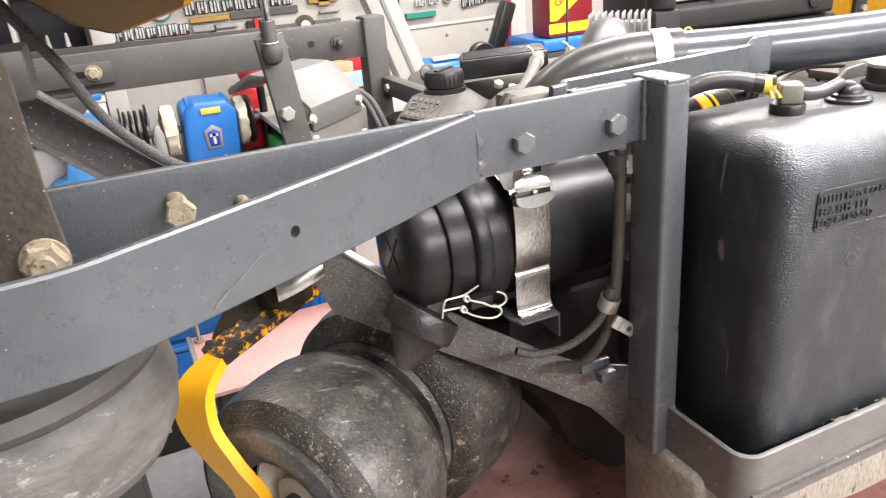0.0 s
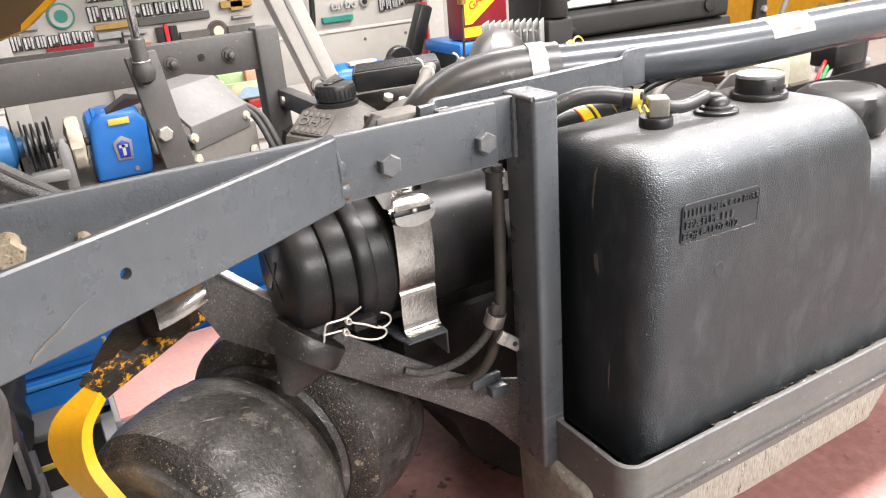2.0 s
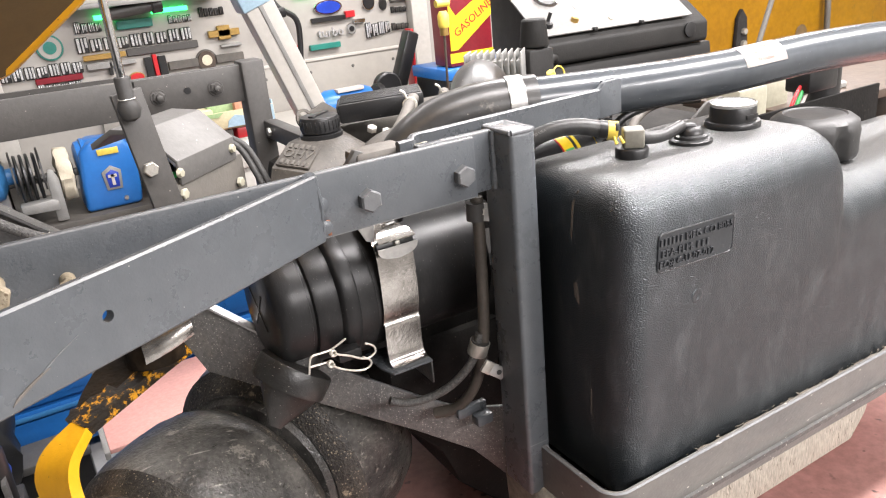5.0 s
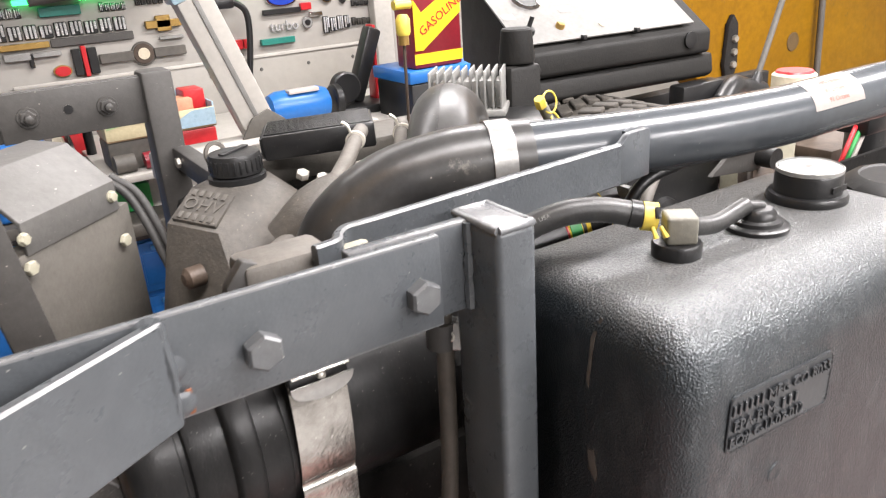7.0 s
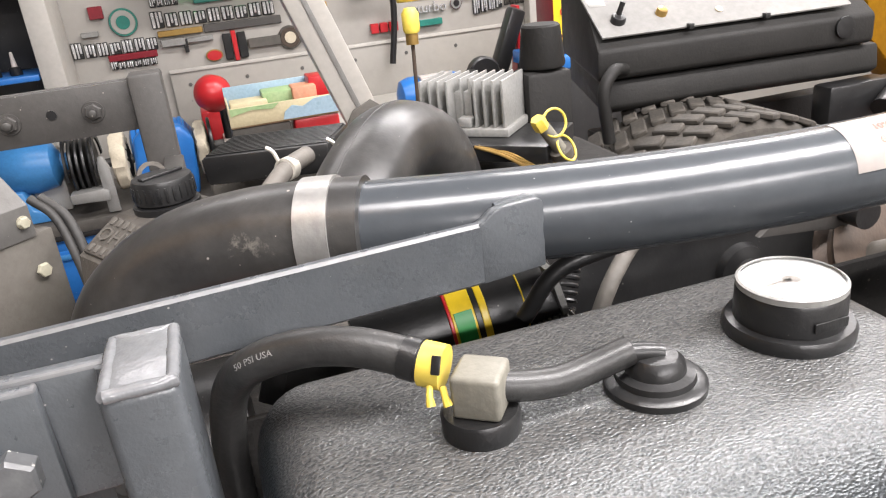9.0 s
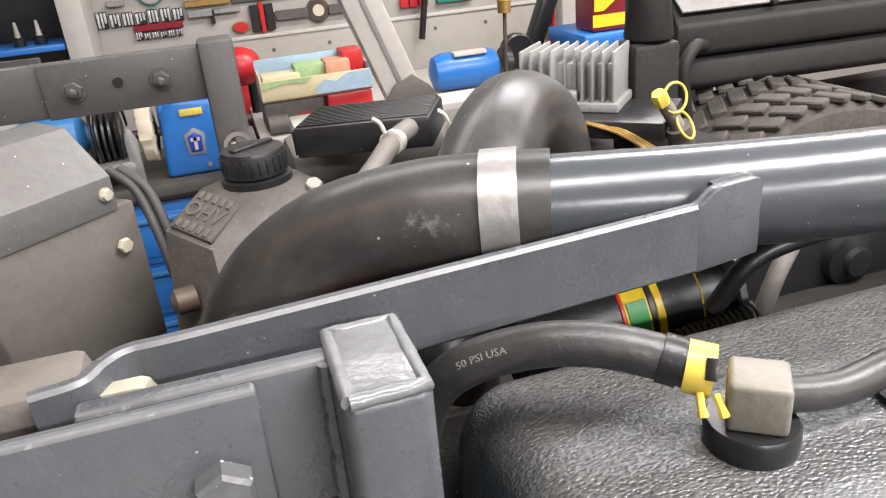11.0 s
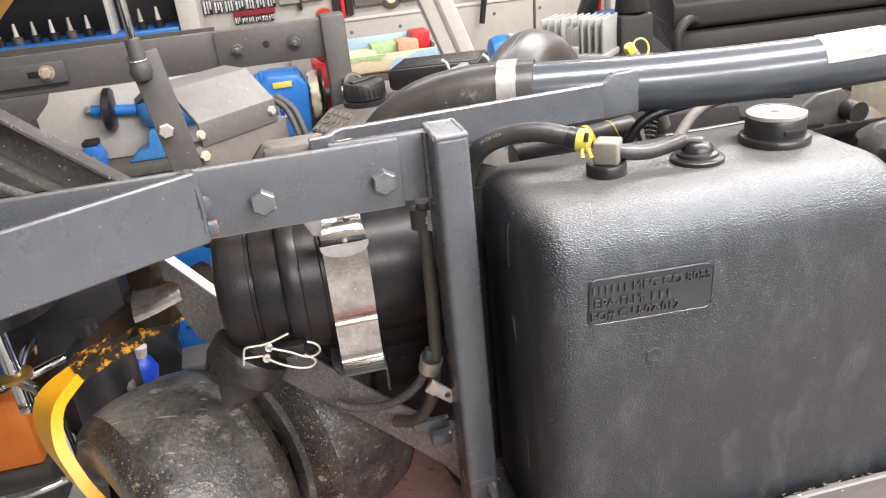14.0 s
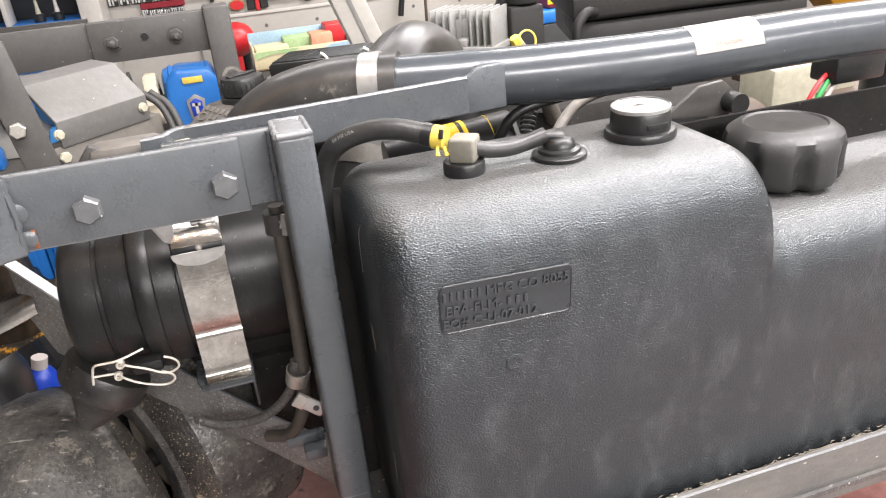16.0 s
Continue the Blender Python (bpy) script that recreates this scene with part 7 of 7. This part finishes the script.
for x0 in (0.058, 0.142):
    arc = [(2.78 + 0.104 * math.cos(radians(a)), 0.19 + 0.104 * math.sin(radians(a))) for a in range(10, 191, 12)]
    inner_arc = [(2.78 + 0.084 * math.cos(radians(a)), 0.19 + 0.084 * math.sin(radians(a))) for a in range(190, 9, -12)]
    part("wheel_guard", prism(arc + inner_arc, x0, x0 + 0.006, "yz"), BLACK, gr, "black guard plate")
part("shaft", tube([(0.02, 2.78, 0.19), (0.53, 2.78, 0.19)], 0.014, 14), SHEET, gr)
vice = thing("blue_buffer", (-0.05, 2.78, 0.055), "light blue buffing motor on a splayed foot", "buffer")
part("buffer_body", lathe([(0.03, 0), (0.05, 0.01), (0.075, 0.05), (0.082, 0.12), (0.07, 0.18), (0.035, 0.20)], (-0.16, 2.78, 0.215), (1, 0, 0), 32), BLUE_LIGHT, vice)
part("buffer_nose", tube([(0.03, 2.78, 0.215), (0.075, 2.78, 0.215)], 0.028, 20), BLUE_LIGHT, vice)
part("buffer_foot", prism([(-0.22, 0.057), (0.01, 0.057), (-0.02, 0.085), (-0.06, 0.10), (-0.075, 0.16), (-0.13, 0.16), (-0.145, 0.10), (-0.19, 0.085)], 2.70, 2.86, "xz", 0.006), BLUE_LIGHT, vice)
part("buffer_shaft", tube([(-0.31, 2.78, 0.240), (-0.155, 2.78, 0.222)], 0.020, 16), BLUE, vice)
part("buffer_wheel", lathe([(0.02, 0), (0.066, 0.003), (0.076, 0.010), (0.076, 0.030), (0.066, 0.037), (0.02, 0.040)], (-0.272, 2.78, 0.238), (1, 0, -0.1), 36), BLACK, vice, "black buffing wheel")
part("wheel_nut", hexagon((-0.312, 2.78, 0.240), (-1, 0, 0.1), 0.03, 0.02), ZINC, vice)
clamp_vise = thing("bench_vise", (-0.325, 2.70, 0.055), "small blue clamp vise on the bench edge", "vise")
part("vise_body", prism([(-0.358, 0.057), (-0.290, 0.057), (-0.290, 0.105), (-0.305, 0.140), (-0.345, 0.140), (-0.358, 0.115)], 2.67, 2.74, "xz", 0.004), BLUE, clamp_vise)
part("vise_jaw", box((-0.350, 2.675, 0.141), (-0.300, 2.735, 0.156), 0.002), DARK, clamp_vise)
part("vise_screw", tube([(-0.324, 2.60, 0.10), (-0.324, 2.669, 0.10)], 0.009, 14), ZINC, clamp_vise)
part("vise_handle", tube([(-0.365, 2.605, 0.085), (-0.285, 2.605, 0.115)], 0.0045, 10), ZINC, clamp_vise)
single("red_tool_case", box((0.475, 2.86, 0.057), (0.575, 3.0, 0.285), 0.01), RED, "red metal case on the bench", "case")
single("green_case", box((0.53, 2.55, 0.057), (0.66, 2.70, 0.14), 0.008), GREEN, "green plastic case on the bench", "case")

# raised cream shelf with bright cartons
riser = thing("bench_riser", (1.0, 2.7, 0.055), "cream painted raised shelf on the bench", "shelf")
part("riser_top", box((0.53, 2.40, 0.185), (1.75, 3.09, 0.205), 0.003), WHITE_PAINT, riser)
part("riser_leg", box((0.66, 2.56, 0.057), (0.70, 3.0, 0.184), 0.002), WHITE_PAINT, riser)
part("riser_leg", box((1.68, 2.56, 0.057), (1.72, 3.0, 0.184), 0.002), WHITE_PAINT, riser)
horn = thing("red_buff", (0.55, 2.72, 0.3), "red rubber dome on a stand", "dome")
part("dome", lathe([(0.05, 0), (0.058, 0.01), (0.055, 0.04), (0.04, 0.065), (0.015, 0.078)], (0.535, 2.74, 0.355), (-0.3, -0.6, 0.25), 32), RED, horn)
part("dome_stand", tube([(0.55, 2.78, 0.057), (0.55, 2.78, 0.35)], 0.015, 12), BLACK, horn)
carton = thing("printed_carton", (0.71, 2.54, 0.293), "open printed carton in faded cream, green and pale blue", "carton")
part("carton_floor", box((0.556, 2.462, 0.293), (0.868, 2.598, 0.297), 0.001), CARDBOARD, carton)
part("carton_front", box((0.555, 2.456, 0.298), (0.870, 2.461, 0.352), 0.001), PALE_YELLOW, carton, "faded cream printed front")
part("carton_back", box((0.555, 2.599, 0.298), (0.870, 2.604, 0.392), 0.001), PALE_BLUE, carton)
for x in (0.555, 0.865):
    part("carton_side", box((x, 2.462, 0.298), (x + 0.005, 2.598, 0.365), 0.001), PALE_YELLOW if x < 0.7 else PALE_BLUE, carton)
part("print_wave", prism([(0.705, 0.300), (0.868, 0.300), (0.868, 0.351), (0.80, 0.348), (0.765, 0.330), (0.735, 0.338), (0.712, 0.322)], 2.4535, 2.4555, "xz"), PALE_BLUE, carton)
part("print_wave", prism([(0.560, 0.330), (0.62, 0.342), (0.68, 0.336), (0.70, 0.351), (0.560, 0.351)], 2.4535, 2.4555, "xz"), PALE_GREEN, carton)
for x0, x1, y0, z1, m, name in ((0.565, 0.67, 2.47, 0.362, PALE_YELLOW, "pale_packet"), (0.66, 0.755, 2.50, 0.376, PALE_GREEN, "green_packet"), (0.745, 0.815, 2.475, 0.382, SALMON, "salmon_packet"), (0.80, 0.862, 2.51, 0.40, RED, "red_packet")):
    part(name, box((x0, y0, 0.299), (x1, y0 + 0.085, z1), 0.004, m=Matrix.Identity(4)), m, carton)
single("red_drill_case", box((0.735, 2.465, 0.206), (0.868, 2.60, 0.292), 0.008), RED, "worn red tool case under the carton", "case")
single("dark_tool_case", box((0.555, 2.47, 0.206), (0.725, 2.60, 0.292), 0.008), BENCH, "dark tool case under the carton", "case")
single("red_tool_roll", tube([(0.64, 2.44, 0.232), (0.73, 2.44, 0.238)], 0.024, 18), CAN_RED, "dark red tool body on the raised shelf", "tool")
single("brown_motor", tube([(0.56, 2.445, 0.233), (0.615, 2.445, 0.233)], 0.026, 18), BENCH, "small dark motor on the shelf", "motor")
bt = thing("blue_air_tank", (1.23, 2.65, 0.205), "blue air tank with a pale label", "air tank")
part("tank_shell", lathe([(0.02, 0), (0.05, 0.012), (0.06, 0.04), (0.06, 0.19), (0.05, 0.22), (0.02, 0.235)], (1.10, 2.66, 0.268), (1, 0, 0), 32), BLUE, bt)
part("tank_label", box((1.17, 2.61, 0.318), (1.28, 2.65, 0.331), 0.003), PAPER, bt)
part("tank_wheel", lathe([(0.05, 0), (0.055, 0.005), (0.055, 0.025), (0.05, 0.03)], (1.345, 2.66, 0.268), (1, 0, 0), 28), BLACK, bt)
sander = thing("belt_sander", (1.48, 2.7, 0.205), "black belt sander with a tilted arm", "sander")
part("sander_arm", box((-0.028, -0.03, 0), (0.028, 0.03, 0.27), 0.012, m=pose(1.46, 2.72, 0.24, 0, 22, 0)), BLACK, sander)
part("sander_wheel", lathe([(0.05, 0), (0.056, 0.005), (0.056, 0.035), (0.05, 0.04)], (1.41, 2.70, 0.30), (0, -1, 0), 28), BLACK, sander)
part("sander_belt", box((-0.006, -0.028, 0), (0.006, 0.028, 0.28), 0.003, m=pose(1.555, 2.74, 0.22, 0, 2, 0)), RED, sander, "worn red sanding belt")
part("sander_base", box((1.36, 2.62, 0.206), (1.60, 2.80, 0.235), 0.006), BLACK, sander)

# white brace on a cream beam
hoist = thing("engine_hoist", (0.8, 2.05, SHOP_FLOOR), "white painted steel hoist with a leaning brace", "hoist")
part("hoist_beam", box((0.585, 1.96, 0.275), (1.16, 2.07, 0.338), 0.005), WHITE_PAINT, hoist)
for x in (0.63, 1.10):
    part("hoist_leg", box((x - 0.035, 1.98, SHOP_FLOOR), (x + 0.035, 2.05, 0.274), 0.004), WHITE_PAINT, hoist)
brace = part("hoist_brace", box((-0.042, -0.03, 0.0), (0.042, 0.03, 1.1), 0.005, m=pose(0.868, 2.05, 0.33, 0, -19.5, 0)), WHITE_PAINT, hoist)
part("brace_rib", box((-0.006, -0.034, 0.03), (0.006, -0.0305, 1.0), 0.001, m=pose(0.868, 2.05, 0.33, 0, -19.5, 0)), ALU, brace)
part("brace_sleeve", box((-0.05, -0.036, 0.372), (0.05, 0.036, 0.50), 0.006, m=pose(0.868, 2.05, 0.33, 0, -19.5, 0)), PALE_BLUE, hoist, "pale blue sleeve")
part("brace_gusset", prism([(0.80, 0.339), (0.935, 0.339), (0.915, 0.375), (0.875, 0.405), (0.83, 0.385)], 2.005, 2.012, "xz", 0.001), SHEET_DIRTY, hoist)

# gasoline can on a dark crate
can = thing("gasoline_can", (1.62, 2.39, 0.375), "maroon and yellow tin gasoline can", "can")
part("can_body", box((1.527, 2.37, 0.376), (1.715, 2.49, 0.78), 0.008), CAN_RED, can)
part("can_band", box((1.526, 2.3685, 0.39), (1.716, 2.3695, 0.425), 0), CAN_YELLOW, can)
part("can_flash", prism([(1.53, 0.435), (1.56, 0.435), (1.713, 0.545), (1.713, 0.645), (1.56, 0.555), (1.53, 0.60)], 2.3675, 2.3692, "xz"), CAN_YELLOW, can)
part("can_word", writing("GASOLINE", 0.041, basis((1.633, 2.3665, 0.541), (0.83, 0, 0.52), (-0.52, 0, 0.83)), 0.0003), RED, can, "red lettering")
crate = thing("dark_crate", (1.68, 2.45, SHOP_FLOOR), "dark stand with a blue top edge", "stand")
part("crate_body", box((1.50, 2.36, SHOP_FLOOR), (1.95, 2.60, 0.33), 0.006), BLACK, crate)
part("crate_top", box((1.49, 2.35, 0.332), (1.96, 2.61, 0.374), 0.006), BLUE, crate)
dip = thing("oil_gun", (0.74, 1.067, 0.55), "yellow headed thin rod standing upright", "rod")
part("oil_rod", tube([(0.737, 1.067, 0.53), (0.740, 1.067, 0.655)], 0.0022, 8), COPPER_BROWN, dip)
part("oil_head", join(lathe([(0.008, 0), (0.0095, 0.004), (0.0095, 0.02), (0.006, 0.026)], (0.740, 1.067, 0.652), seg=16), tube([(0.728, 1.067, 0.69), (0.752, 1.067, 0.69)], 0.006, 12)), CLIP_YELLOW, dip)
part("oil_collar", lathe([(0.007, 0), (0.007, 0.012)], (0.7395, 1.067, 0.640), seg=14), BRASS, dip)

# low things behind the tail wheels
# Added board; its pale pink stands for the red platform's brightly lit top.
tray2 = thing("pink_board", (0.3, 1.85, SHOP_FLOOR), "pale pink board standing in for the brightly lit platform", "board")
part("board", box((0.095, 1.69, -0.262), (0.80, 2.03, -0.25), 0.002), PINK, tray2)
part("board_edge", box((0.082, 1.68, -0.268), (0.0945, 2.04, -0.248), 0.002), PANEL_WHITE, tray2)
part("cart_leg", box((0.12, 1.72, SHOP_FLOOR), (0.72, 2.0, -0.263), 0.004), GREY_FAR, tray2)
part("board_bolt", join(lathe([(0.014, 0), (0.014, 0.008)], (0.115, 1.99, -0.249), seg=16), tube([(0.115, 1.99, -0.245), (0.113, 1.99, -0.17)], 0.006, 12)), ZINC, tray2)
batt = thing("battery_box", (-0.08, 2.43, SHOP_FLOOR), "black battery box with a lime stripe and silver clips", "battery")
part("box_body", box((-0.18, 2.36, SHOP_FLOOR), (0.04, 2.50, -0.63), 0.008), BLACK, batt)
part("box_lid", box((-0.185, 2.355, -0.629), (0.045, 2.505, -0.60), 0.004), SHEET, batt)
part("lime_stripe", box((-0.16, 2.3555, -0.735), (-0.02, 2.3595, -0.715), 0.001), CLIP_YELLOW, batt)
jug = thing("oil_jug", (-0.19, 1.62, SHOP_FLOOR), "black plastic oil jug on a low stand", "jug")
part("jug_body", lathe([(0.07, 0), (0.078, 0.01), (0.078, 0.20), (0.06, 0.25), (0.025, 0.28), (0.022, 0.31)], (-0.175, 1.62, -0.32), seg=32), BLACK, jug)
part("jug_stand", box((-0.26, 1.54, SHOP_FLOOR), (-0.09, 1.70, -0.322), 0.006), GREY_FAR, jug)
part("jug_label", box((-0.115, 1.548, -0.26), (-0.105, 1.60, -0.16), 0.002), SHEET, jug)
stool = thing("shop_stool", (-0.49, 1.92, SHOP_FLOOR), "chrome shop stool with a foot ring", "stool")
hubp = Vector((-0.49, 1.92, -0.285))
part("stool_post", tube([hubp + Vector((0, 0, -0.1)), hubp + Vector((0, 0, 0.22))], 0.022, 20), CHROME, stool)
part("stool_collar", lathe([(0.03, 0), (0.045, 0.006), (0.045, 0.018), (0.03, 0.024)], hubp, seg=28), BRASS, stool)
part("stool_seat", lathe([(0.15, 0), (0.18, 0.01), (0.18, 0.05), (0.15, 0.07)], hubp + Vector((0, 0, 0.21)), seg=40), BLACK, stool)
for k in range(5):
    a = 2 * math.pi * k / 5 + 0.35
    d = Vector((math.cos(a), math.sin(a), 0))
    part("stool_leg", tube(smooth_path([hubp + d * 0.03, hubp + d * 0.16 + Vector((0, 0, 0.015)), hubp + d * 0.22 - Vector((0, 0, 0.05)), hubp + d * 0.26 - Vector((0, 0, 0.535))], 6), 0.014, 12), CHROME, stool)
part("foot_ring", tube([hubp + Vector((0.245 * math.cos(2 * math.pi * i / 48), 0.245 * math.sin(2 * math.pi * i / 48), -0.2)) for i in range(49)], 0.010, 10), CHROME, stool)
bag = bmesh.new()
bmesh.ops.create_uvsphere(bag, u_segments=40, v_segments=24, radius=1)
for v in bag.verts:
    k = 1 + 0.22 * noise.noise(v.co * 2.2) + 0.10 * noise.noise(v.co * 6)
    v.co = Vector((-0.40 + 0.26 * v.co.x * k, 2.28 + 0.16 * v.co.y * k, max(SHOP_FLOOR, -0.42 + 0.40 * v.co.z * k)))
sack = thing("black_bag", (-0.40, 2.28, SHOP_FLOOR), "crumpled glossy black plastic bag on the floor", "bag")
part("bag_body", bag, BLACK, sack)
part("bag_knot", lathe([(0.05, 0), (0.018, 0.03), (0.03, 0.06), (0.012, 0.09)], (-0.40, 2.28, -0.04), (0.2, 0, 1), 16), BLACK, sack)
bot = thing("blue_bottle", (-0.2, 1.9, SHOP_FLOOR), "blue plastic bottle on a grey stand", "bottle")
part("bottle_body", lathe([(0.045, 0), (0.05, 0.01), (0.05, 0.10), (0.03, 0.13), (0.018, 0.14)], (-0.20, 1.92, -0.42), (0.25, 0, 1), 28), BLUE_DARK, bot)
part("bottle_cap", lathe([(0.02, 0), (0.02, 0.03)], (-0.168, 1.92, -0.284), (0.25, 0, 1), 20), PAPER, bot)
part("bottle_stand", box((-0.28, 1.86, SHOP_FLOOR), (-0.12, 1.98, -0.422), 0.004), GREY_FAR, bot)
single("orange_tool_box", box((-0.86, 2.05, -0.66), (-0.56, 2.25, -0.42), 0.012), ORANGE, "orange plastic tool box by the stool", "tool box")
single("tool_box_stand", box((-0.88, 2.03, SHOP_FLOOR), (-0.54, 2.27, -0.662), 0.006), GREY_FAR, "low grey stand under the tool box", "stand")

# sticker on the intake pipe
def sticker_mesh():
    bm, rows = bmesh.new(), []
    fr = [f for f in frames(pipe_way) if 0.831 < f[0].x < 0.9035]
    for a, d, s, u in fr:
        rows.append([bm.verts.new(a + 0.0259 * (s * math.cos(radians(t)) + u * math.sin(radians(t)))) for t in range(STICK[0], STICK[1], 8)])
    for r, q in zip(rows, rows[1:]):
        for i in range(len(r) - 1):
            bm.faces.new((r[i], r[i + 1], q[i + 1], q[i]))
    bmesh.ops.solidify(bm, geom=bm.faces[:], thickness=0.0002)
    return bm


STICK = (12, 96)
stick = part("sticker", sticker_mesh(), PAPER, intake, "white warning sticker with red print")


def wrapped(text, size, x_mid, ang):
    """Letters laid round the pipe, reading along it."""
    bm = writing(text, size, Matrix.Identity(4), 0.0001)
    fr = list(frames(pipe_way))
    for v in bm.verts:
        x = x_mid + v.co.x
        i = min(range(len(fr) - 1), key=lambda k: abs(fr[k][0].x - x))
        j = i if fr[i][0].x <= x else i - 1
        t = (x - fr[j][0].x) / (fr[j + 1][0].x - fr[j][0].x)
        a, s, u = (fr[j][k].lerp(fr[j + 1][k], t) for k in (0, 2, 3))
        w = radians(ang) + v.co.y / 0.026
        v.co = a + (0.0263 + v.co.z) * (s * math.cos(w) + u * math.sin(w))
    return bm


part("print_line", join(wrapped("10% Ethanol", 0.0062, 0.868, 66), wrapped("87 Octane", 0.0062, 0.865, 46), wrapped("91 Octane", 0.0062, 0.865, 27)), RED_INK, stick)
